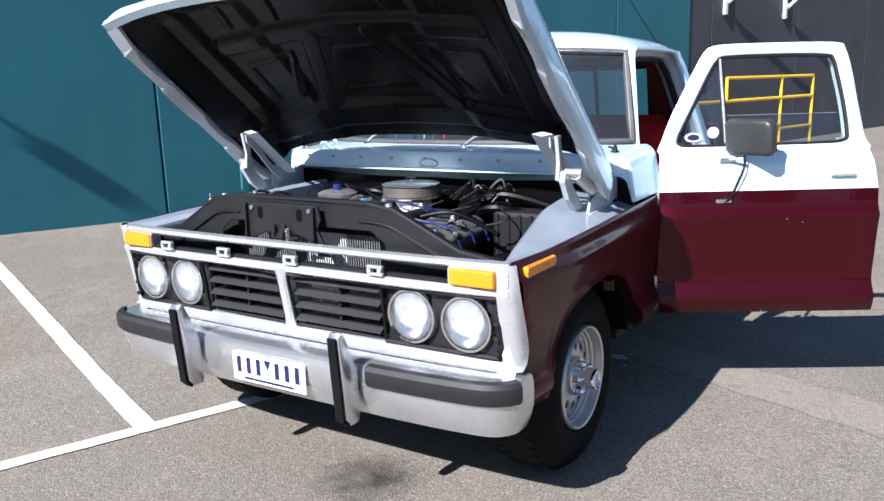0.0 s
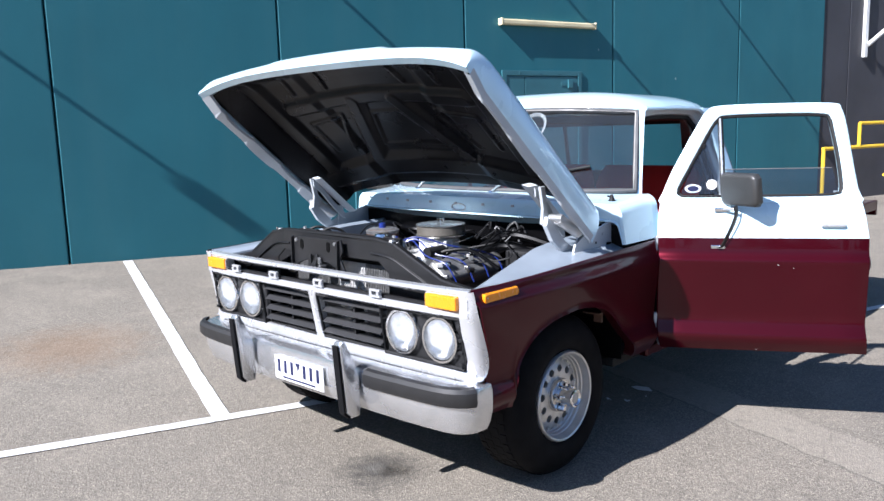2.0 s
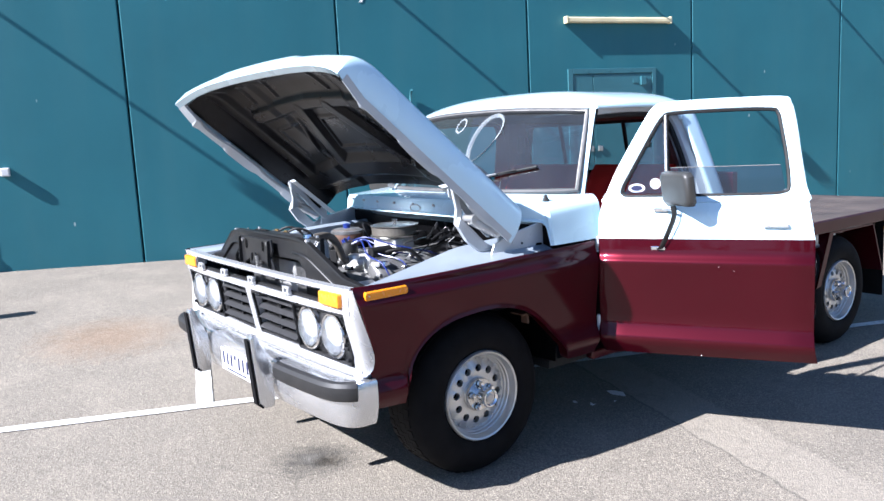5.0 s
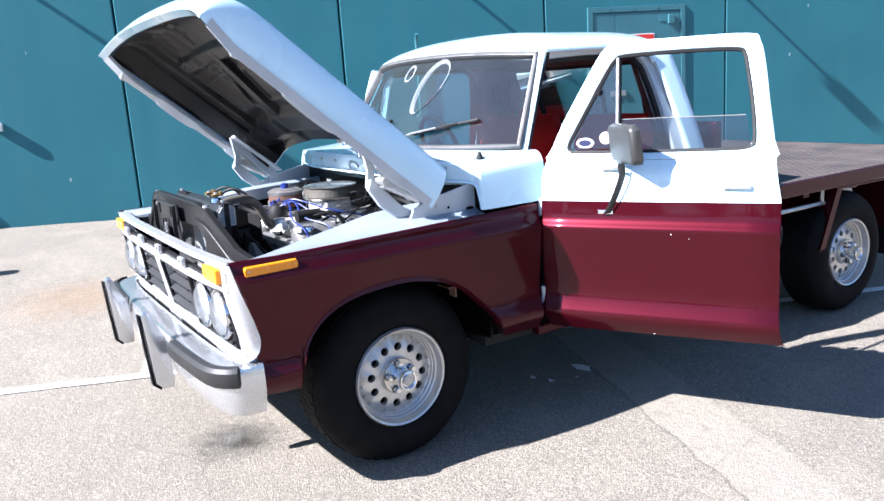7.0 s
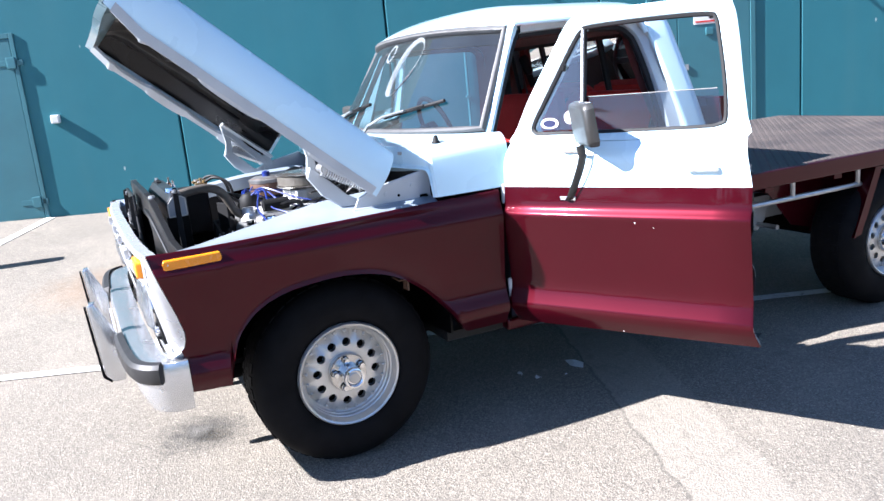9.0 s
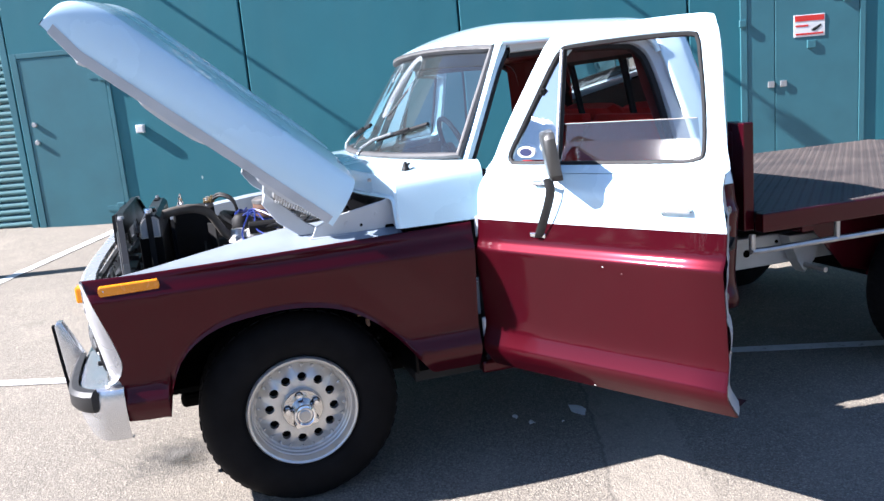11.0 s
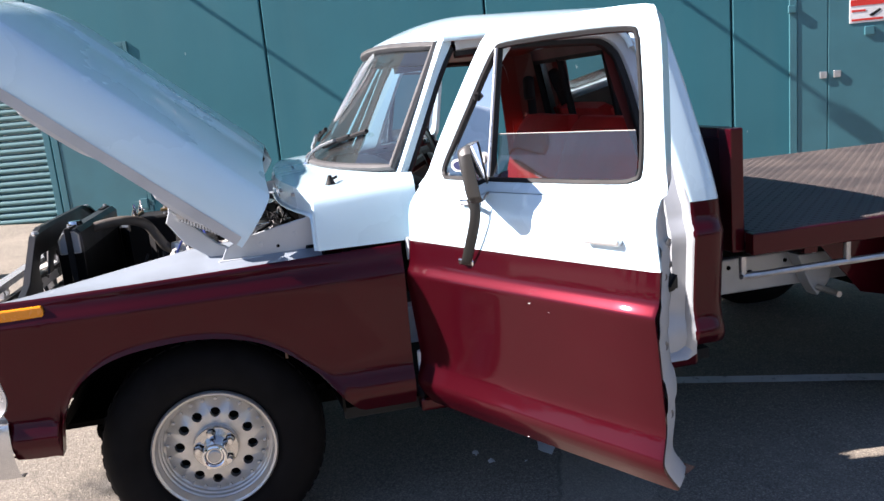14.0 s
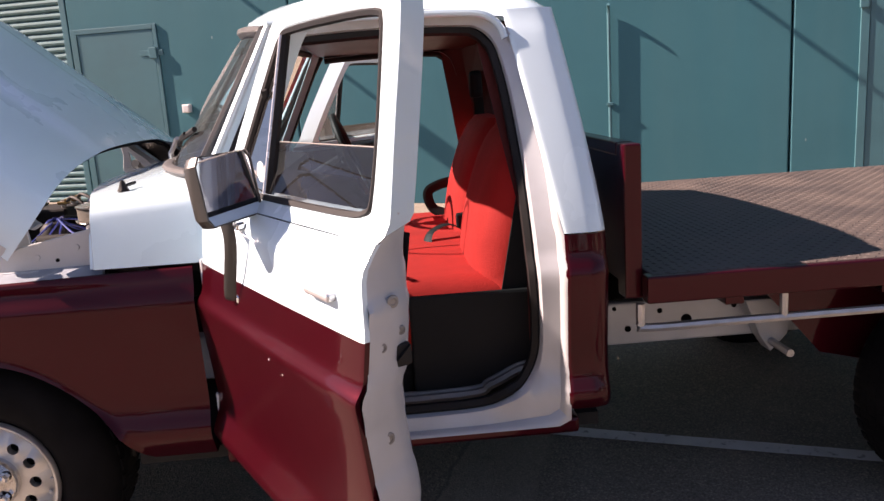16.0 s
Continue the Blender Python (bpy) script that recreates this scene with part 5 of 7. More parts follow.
for flip in (False, True):
    f = (lambda b: mirrored(b)) if flip else (lambda b: b)
    part("screen_pillar", f(pillar_bm()), WHITE, cab, smooth=True)
    part("pillar_seal", f(tube(smooth_path(PILLAR_SEAL, 4), 0.011, 6)), BLACK_MATT, cab, "black rubber pillar seal", smooth=True)
    part("rear_quarter", f(rear_quarter_bm(BELT + 0.003, 1.685)), WHITE, cab, "white upper cab corner", smooth=True)
    part("lower_quarter", f(rear_quarter_bm(0.50, BELT)), MAROON, cab, "maroon lower cab corner", smooth=True)
    part("door_jamb", f(jamb_bm()), SILVER, cab, "silver-white door opening", smooth=True)
    # BLACK here carries the shade inside the door gap
    part("hinge_pillar", f(sheet([[(side_x(z) - 0.01, 0.735, z), (side_x(z) - 0.05, 0.75, z), (side_x(z) - 0.12, 0.75, z)] for z in (0.44, 0.6, 0.8, 1.0, 1.2)])), BLACK, cab, "hinge pillar, black for the shade in the door gap", smooth=True)
    for d in (0.0, 0.035):
        part("sill_tread", f(tube(smooth_path([(0.83 - d, 0.80, 0.505), (0.83 - d, 1.44, 0.505), (0.83 - d, 1.54, 0.53), (0.83 - d, 1.63, 0.572), (0.83 - d, 1.67, 0.58)], 5), 0.014, 6)), TRIM_GREY, cab, "grey ribbed sill tread", smooth=True)
    part("sill", f(box(0.80, 0.945, 0.72, 1.80, 0.395, 0.448, 0.012)), MAROON, cab)
    part("door_seal", f(seal_bm()), BLACK_MATT, cab, "black rubber door seal", smooth=True)
    part("interior_corner", f(sheet([[(side_x(z) - 0.09, 1.66 - 0.105 * max(0, (z - BELT) / 0.63), z), (side_x(z) - 0.12, 1.76 - 0.105 * max(0, (z - BELT) / 0.63), z), (0.60, 1.845 - 0.12 * max(0, (z - BELT) / 0.63), z)] for z in (0.5, 1.03, 1.2, 1.45, 1.66)])), RED_TRIM, cab, "dark red trim")
# back of the cab with its window
pieces = []
for x0, x1, z0, z1 in ((-0.78, 0.78, 0.50, 1.275), (-0.74, 0.74, 1.615, 1.69), (-0.76, -0.65, 1.275, 1.615), (0.65, 0.76, 1.275, 1.615)):
    pieces.append(sheet([[(x, 1.885 - 0.12 * max(0, (z - BELT) / 0.63), z) for x in (x0, (x0 + x1) / 2, x1)] for z in (z0, (z0 + z1) / 2, z1)], thick=0.02))
part("back_panel", join(*pieces), WHITE, cab, "white cab back")
pieces = []
for x0, x1, z0, z1 in ((-0.80, 0.80, 0.50, 1.275), (-0.74, 0.74, 1.615, 1.67), (-0.78, -0.65, 1.275, 1.615), (0.65, 0.78, 1.275, 1.615)):
    pieces.append(sheet([[(x, 1.858 - 0.12 * max(0, (z - BELT) / 0.63), z) for x in (x0, x1)] for z in (z0, z1)]))
part("back_trim", join(*pieces), RED_TRIM, cab, "dark red rear trim panel")
rw = part("rear_window", sheet([[(x, 1.885 - 0.12 * max(0, (z - BELT) / 0.63) - 0.005, z) for x in (-0.65, 0.65)] for z in (1.275, 1.615)]), GLASS, truck, "cab rear window in black rubber", hide_shadow=True)
part("rear_gasket", tube([(x, 1.885 - 0.12 * (z - BELT) / 0.63 - 0.004, z) for x, z in ((-0.65, 1.275), (0.65, 1.275), (0.65, 1.615), (-0.65, 1.615))], 0.022, 6, closed=True), BLACK_MATT, rw)
for x in (-0.28, 0.28):
    part("slider_bar", tube([(x, 1.885 - 0.12 * (z - BELT) / 0.63 - 0.012, z) for z in (1.275, 1.615)], 0.013, 6), BLACK_MATT, rw, "black sliding window frame")
part("cab_floor", box(-0.9, 0.9, 0.45, 1.87, 0.40, 0.44), GREY_TRIM, cab)

# interior
dash = part("dashboard", prism([(0.50, 1.20), (0.72, 1.215), (0.86, 1.19), (0.88, 1.12), (0.84, 0.96), (0.80, 0.90), (0.55, 0.90)], -0.87, 0.87, "x", 0.02), BLACK_MATT, truck, "dark dashboard", smooth=True)
part("glove_box", box(0.30, 0.72, 0.855, 0.872, 0.98, 1.09, 0.006), RED_TRIM, dash)
wheel_pose = Matrix.Translation((-0.40, 1.10, 1.20)) @ Matrix.Rotation(radians(-70), 4, "X")
sw = part("steering_wheel", moved(tube([(0.185 * math.cos(a), 0.185 * math.sin(a), 0) for a in [2 * math.pi * k / 32 for k in range(32)]], 0.014, 8, closed=True), wheel_pose), BLACK_MATT, truck, "black two-spoke steering wheel", smooth=True)
part("spoke", moved(join(box(-0.18, 0.18, -0.02, 0.02, -0.03, -0.012, 0.006), lathe([(0, -0.005), (0.05, -0.008), (0.055, -0.05), (0, -0.05)], 16, "z")), wheel_pose), BLACK_MATT, sw)
part("column", tube([(-0.40, 0.80, 1.04), (-0.40, 1.075, 1.185)], 0.03, 8), BLACK_MATT, sw)
seat = part("bench_seat", box(-0.78, 0.78, 1.17, 1.72, 0.62, 0.868, 0.105, 6), RED_CLOTH, truck, "bench seat in a loose bright red cover", smooth=True)


def backrest_bm(x0, x1):
    rows = []
    for i in range(15):
        t = i / 14
        z = 0.80 + 0.535 * t
        lean = 0.125 * t
        th = 0.085 - 0.03 * t + 0.03 * math.sin(math.pi * t)
        row = []
        for k in range(17):
            u = -1 + 2 * k / 16
            x = (x0 + x1) / 2 + (x1 - x0) / 2 * u
            round_ = (1 - abs(u) ** 4) ** 0.5 if abs(u) < 1 else 0
            cap = (1 - max(0, (t - 0.8) / 0.2) ** 2 * 0.85) ** 0.5
            inset = 0.06 * max(0, (t - 0.7) / 0.3) ** 2 * u
            row.append((x - inset, 1.595 + lean - th * round_ * cap, z))
        row += [(row[-1][0], 1.595 + lean + 0.05, z), (row[0][0], 1.595 + lean + 0.05, z)]
        rows.append(row)
    bm = sheet(rows, closed=True)
    bm.verts.ensure_lookup_table()
    bm.faces.new(bm.verts[-19:])
    return bm


part("backrest", backrest_bm(0.02, 0.76), RED_CLOTH, seat, smooth=True)
part("backrest", backrest_bm(-0.76, -0.02), RED_CLOTH, seat, smooth=True)
part("seat_side", box(0.775, 0.795, 1.30, 1.80, 0.50, 0.83, 0.01), GREY_TRIM, seat, "dark seat side")
part("seat_base", box(-0.76, 0.76, 1.20, 1.70, 0.44, 0.61, 0.02), GREY_TRIM, seat, "dark seat base")
# dark plate standing for the shaded flank of the red backrest
part("back_side", prism([(1.60, 0.82), (1.68, 0.78), (1.73, 1.10), (1.755, 1.24), (1.71, 1.24), (1.66, 1.12)], 0.757, 0.768, "x"), GREY_TRIM, seat, "backrest side, coloured dark for its shade")
belt = part("seat_belt", tube(smooth_path([(-0.62, 1.715, 1.50), (-0.62, 1.722, 1.30), (-0.62, 1.682, 1.195), (-0.62, 1.622, 1.045), (-0.60, 1.516, 1.015), (-0.59, 1.450, 0.98), (-0.58, 1.470, 0.90), (-0.56, 1.555, 0.868)], 5), 0.024, 6, flat=0.14), BLACK_MATT, truck, "black webbing seat belt")
part("anchor", box(-0.645, -0.605, 1.68, 1.745, 1.41, 1.54, 0.02), BLACK_MATT, belt)
part("buckle", box(-0.635, -0.605, 1.69, 1.755, 1.285, 1.315, 0.006), STEEL, belt)
part("buckle", box(-0.625, -0.595, 1.60, 1.645, 1.04, 1.08, 0.006), STEEL, belt)
belt2 = part("seat_belt", tube(smooth_path([(0.0, 1.60, 0.86), (0.02, 1.50, 0.92), (0.06, 1.42, 0.90), (0.10, 1.40, 0.855)], 5), 0.022, 6, flat=0.14), BLACK_MATT, truck, "black webbing seat belt")
part("buckle", box(-0.02, 0.02, 1.53, 1.60, 0.90, 0.96, 0.008), BLACK_MATT, belt2)
part("belt_web", tube(smooth_path([(0.0, 1.62, 0.95), (0.02, 1.60, 0.90), (0.02, 1.56, 0.86)], 5), 0.012, 6, flat=0.12), BLACK_MATT, belt2)


# doors: built shut, the near one then swung open about its hinge
def door_outline(z):
    """Front and rear edges of the door at a height."""
    t = max(0.0, (z - 1.20) / 0.46)
    front = 0.732 + lerp_table([(1.12, 0.0), (1.20, 0.012), (1.66, 0.21)], z) + 0.02 * max(0, (0.55 - z) / 0.1)
    rear = 1.708 - lerp_table([(1.03, 0.0), (1.66, 0.105)], z) + 0.018 * max(0.0, (0.62 - z) / 0.16) ** 2
    return front, rear


def door_skin(lo, hi, n=12):
    rows = []
    zs = sorted({lo, hi, *[lo + (hi - lo) * k / n for k in range(n + 1)], *[z for z in ZS if lo < z < hi]})
    for z in zs:
        a, b = door_outline(z)
        x = side_x(z)
        row = [(x - 0.06, a + 0.012, z), (x - 0.016, a + 0.004, z), (x - 0.004, a, z)]
        row += [(x + 0.004 * math.sin(math.pi * k / 8), a + 0.01 + (b - a - 0.02) * k / 8, z) for k in range(9)]
        row += [(x - 0.004, b, z), (x - 0.016, b - 0.003, z)]
        rows.append(row)
    return rows


def frame_ring():
    """Inner edge of the window opening, as (y, z)."""
    return [(0.845, 1.234), (0.90, 1.228), (1.20, 1.228), (1.50, 1.230), (1.575, 1.238), (1.597, 1.265), (1.585, 1.40), (1.558, 1.55), (1.545, 1.600), (1.510, 1.621), (1.30, 1.628), (1.07, 1.626), (1.025, 1.612), (0.985, 1.555), (0.932, 1.455), (0.874, 1.345), (0.834, 1.265)]


def outer_ring():
    return [(0.744, 1.197), (0.90, 1.195), (1.20, 1.195), (1.50, 1.195), (1.679, 1.197), (1.671, 1.26), (1.648, 1.40), (1.624, 1.56), (1.600, 1.648), (1.558, 1.677), (1.30, 1.684), (1.04, 1.682), (0.972, 1.660), (0.928, 1.595), (0.862, 1.475), (0.802, 1.36), (0.758, 1.255)]


def window_frame_bm():
    inner, outer = frame_ring(), outer_ring()
    o = smooth_path([(0, y, z) for y, z in outer], 3, True)
    i = smooth_path([(0, y, z) for y, z in inner], 3, True)
    rows = [[], [], [], [], [], []]
    for p, q in zip(o, i):
        m = p.lerp(q, 0.42)
        rows[0].append((side_x(m.z) - 0.075, m.y, m.z))
        rows[1].append((side_x(p.z) - 0.006, p.y, p.z))
        m = p.lerp(q, 0.12)
        rows[2].append((side_x(m.z) + 0.001, m.y, m.z))
        m = p.lerp(q, 0.8)
        rows[3].append((side_x(m.z) + 0.0, m.y, m.z))
        rows[4].append((side_x(q.z) - 0.010, q.y, q.z))
        rows[5].append((side_x(q.z) - 0.07, q.y, q.z))
    rows.append(rows[0])
    return sheet(rows, closed=True), i


def build_door(glass_top, hinge_angle, flip):
    """A whole door: two-tone skin, framed window with a quarter light, glass, handle, inner panel."""
    turn = Matrix.Translation((0.985, 0.726, 0)) @ Matrix.Rotation(hinge_angle, 4, "Z") @ Matrix.Translation((-0.985, -0.726, 0))
    f = (lambda b: mirrored(moved(b, turn))) if flip else (lambda b: moved(b, turn))
    state = "open" if hinge_angle else "closed"
    door = part("door", f(sheet(door_skin(0.455, BELT))), MAROON, truck, f"{state} two-tone door, white above maroon", smooth=True)
    part("upper_skin", f(sheet(door_skin(BELT, 1.197, 8))), WHITE, door, "white upper door skin", smooth=True)
    fr, ring = window_frame_bm()
    part("window_frame", f(fr), WHITE, door, "white window frame", smooth=True)
    part("window_rubber", f(tube([(side_x(p.z) - 0.010, p.y, p.z) for p in ring], 0.010, 6, closed=True)), BLACK_MATT, door, "black window rubber", smooth=True)
    # division bar of the quarter light and its pane
    part("division_bar", f(tube([(side_x(1.236) - 0.014, 1.052, 1.236), (side_x(1.615) - 0.014, 1.036, 1.620)], 0.013, 6)), BLACK_MATT, door, "black division bar")
    part("bar_insert", f(tube([(side_x(1.236) - 0.004, 1.050, 1.238), (side_x(1.615) - 0.004, 1.034, 1.618)], 0.006, 6)), BEZEL, door, "bright strip on the division bar")
    part("vent_catch", f(join(tube([(side_x(1.48) - 0.010, 0.955, 1.47), (side_x(1.50) + 0.002, 0.962, 1.49)], 0.009, 6), tube([(side_x(1.30) - 0.012, 0.858, 1.30), (side_x(1.59) - 0.012, 1.010, 1.59)], 0.005, 6))), BLACK_MATT, door)
    q = [(0.845, 1.240), (1.045, 1.240), (1.028, 1.610), (0.985, 1.550), (0.930, 1.450)]
    bm = bmesh.new()
    bm.faces.new([bm.verts.new((side_x(z) - 0.014, y, z)) for y, z in q])
    part("quarter_light", f(bm), TINTED, door, "hinged quarter light with stickers", hide_shadow=True)
    bm = sheet([[(side_x(z) - 0.022, y, z) for y in (1.055 - 0.04 * (z - 1.236), 1.36, 1.585 - 0.08 * (z - 1.236) / 0.4)] for z in (1.20, 1.30, glass_top - 0.01, glass_top)])
    part("window_glass", f(bm), TINTED, door, "half-lowered window glass", hide_shadow=True)
    part("glass_edge", f(tube([(side_x(glass_top) - 0.022, 1.052, glass_top), (side_x(glass_top) - 0.022, 1.583 - 0.08 * (glass_top - 1.236) / 0.4, glass_top)], 0.0018, 5)), TRIM_GREY, door)
    # inner side
    inner = []
    for z in (0.47, 0.6, 0.8, 1.0, 1.19):
        a, b = door_outline(z)
        inner.append([(side_x(z) - 0.06, a + 0.012, z), (side_x(z) - 0.12, a + 0.04, z), (side_x(z) - 0.137, b - 0.14, z), (side_x(z) - 0.136, b - 0.092, z)])
    part("inner_panel", f(sheet(inner)), GREY_TRIM, door, "charcoal inner door panel")
    edge = []
    for z in [0.457 + 0.79 * k / 52 for k in range(53)]:
        a, b = door_outline(z)
        n = lerp_table([(1.14, 1.0), (1.247, 0.54)], z)
        b += 0.010 * max(0.0, math.sin((z - 0.66) * 2 * math.pi / 0.20)) ** 0.5 * (0.64 < z < 1.08)
        edge.append([(side_x(z) - 0.014, b - 0.003, z), (side_x(z) - 0.03, b - 0.007, z), (side_x(z) - 0.09 * n, b - 0.032, z), (side_x(z) - 0.118 * n, b - 0.046, z), (side_x(z) - 0.135 * n, b - 0.066, z), (side_x(z) - 0.139 * n, door_outline(z)[1] - 0.098, z)])
    part("door_edge", f(sheet(edge)), SILVER, door, "silver-white door edge with screws", smooth=True)
    part("door_bottom", f(sheet([[(side_x(0.456) - 0.002, y, 0.456), (side_x(0.456) - 0.13, y, 0.462)] for y in (0.75, 1.2, 1.70)])), MAROON, door)
    for z, d, r in ((0.64, 0.06, 0.011), (0.825, 0.07, 0.012), (0.932, 0.10, 0.008), (1.007, 0.05, 0.009), (1.026, 0.10, 0.009), (1.087, 0.075, 0.012)):
        part("screw", f(moved(lathe([(0, 0.001), (r * 0.5, 0.001), (r * 0.6, 0.003), (r, 0.002), (r * 1.1, 0)], 12, "y"), Matrix.Translation((side_x(z) - d, 1.711 - 0.40 * d, z)))), ENGINE, door, "steel cross-head screw")
    part("latch", f(join(box(side_x(0.985) - 0.122, side_x(0.985) - 0.085, 1.660, 1.676, 0.955, 1.0, 0.004), prism([(side_x(0.985) - 0.118, 0.962), (side_x(0.985) - 0.088, 0.972), (side_x(0.985) - 0.118, 0.998)], 1.674, 1.684, "y"))), BLACK_MATT, door, "black door latch")
    # handle: recessed paddle and grip
    x = side_x(1.095)
    part("handle", f(box(x - 0.004, x + 0.022, 1.49, 1.60, 1.086, 1.105, 0.007)), BEZEL, door, "chrome door handle")
    for z in (0.60, 1.0):
        part("hinge_strap", f(box(0.955, 0.99, 0.715, 0.735, z - 0.04, z + 0.04, 0.005)), SILVER, door)
    return door, f


open_turn = math.atan2(0.476, 0.858) - math.pi / 2
near_door, fold = build_door(1.362, open_turn, False)
far_door, fold2 = build_door(1.235, radians(-54), True)

# mirrors on their arms
def build_mirror(door, f, feet, head):
    """A wide black mirror head on two thin bright struts."""
    (fx, fy, fz), (ux, uy, uz) = feet
    c = head.translation
    part("mirror_arm", f(tube(smooth_path([(fx, fy, fz), (fx + 0.03, fy - 0.01, fz + 0.01), (c.x - 0.02, c.y - 0.01, c.z - 0.14), (c.x - 0.02, c.y - 0.015, c.z - 0.08)], 5), 0.016, 8, flat=0.18)), SHELL, door, "thin dark steel mirror arm", smooth=True)
    part("mirror_arm", f(tube([(ux, uy, uz), (ux + 0.03, uy - 0.005, uz + 0.004), (c.x - 0.02, c.y - 0.012, c.z - 0.095)], 0.007, 8)), STEEL, door, "thin steel mirror arm", smooth=True)
    for x, y, z in feet:
        foot = moved(box(-0.012, 0.012, -0.035, 0.035, -0.01, 0.01, 0.005), Matrix.Translation((x, y, z)) @ Matrix.Rotation(open_turn, 4, "Z"))
        part("arm_foot", f(foot), CHROME, door, "chrome mirror foot")
    corners = ((-1, -0.75), (-0.85, -1), (0.85, -1), (1, -0.75), (1, 0.75), (0.85, 1), (-0.85, 1), (-1, 0.75))
    shell = [[Vector((a * 0.118 * s, d, b * 0.080 * s)) for a, b in corners] for d, s in ((-0.030, 0.76), (-0.027, 0.90), (-0.019, 0.97), (0.0, 1.0), (0.012, 1.0), (0.013, 0.965), (0.009, 0.955))]
    bm = sheet(shell, closed=True)
    bm.verts.ensure_lookup_table()
    bm.faces.new(bm.verts[:8])
    part("mirror_shell", f(moved(bm, head)), SHELL, door, "black plastic mirror housing", smooth=True)
    bm = bmesh.new()
    bm.faces.new([bm.verts.new((a * 0.1125, 0.0095, b * 0.0765)) for a, b in corners])
    part("mirror_glass", f(moved(bm, head)), MIRROR, door, "mirror glass")


def plain(bm):
    return bm


build_mirror(near_door, plain, ((1.245, 0.867, 0.986), (1.25, 0.887, 1.169)), Matrix.Translation((1.345, 0.892, 1.272)) @ Matrix.Rotation(radians(-21), 4, "Z") @ Matrix.Rotation(radians(8), 4, "X"))
back_turn = Matrix.Translation((0.985, 0.726, 0)) @ Matrix.Rotation(radians(7), 4, "Z") @ Matrix.Translation((-0.985, -0.726, 0))
build_mirror(far_door, lambda b: mirrored(moved(b, back_turn)), ((1.245, 0.867, 0.986), (1.25, 0.887, 1.169)), Matrix.Translation((1.345, 0.892, 1.272)) @ Matrix.Rotation(radians(-21), 4, "Z") @ Matrix.Rotation(radians(8), 4, "X"))
part("sticker", fold(moved(lathe([(0, 0), (0.04, 0), (0.04, 0.002), (0, 0.002)], 24, "x"), Matrix.Translation((side_x(1.27) - 0.010, 0.905, 1.268)) @ Matrix.Diagonal((1, 1, 0.55, 1)))), PLATE, near_door, "white oval sticker")
part("sticker_centre", fold(moved(lathe([(0, 0), (0.028, 0), (0.028, 0.001), (0, 0.001)], 24, "x"), Matrix.Translation((side_x(1.27) - 0.0075, 0.905, 1.268)) @ Matrix.Diagonal((1, 1, 0.5, 1)))), BLUE_INK, near_door)
part("sticker", fold(moved(lathe([(0, 0), (0.026, 0), (0.026, 0.002), (0, 0.002)], 20, "x"), Matrix.Translation((side_x(1.28) - 0.010, 0.995, 1.288)))), PLATE, near_door, "white round sticker")

for y, z, r in ((1.30, 0.902, 0.0022), (1.37, 0.885, 0.0016), (1.22, 0.462, 0.0025)):
    part("paint_chip", fold(moved(lathe([(0, 0.0012), (r, 0.0008), (r * 1.1, 0)], 7, "x"), Matrix.Translation((side_x(z) + 0.004, y, z)))), PLATE, near_door, "small pale paint chip")


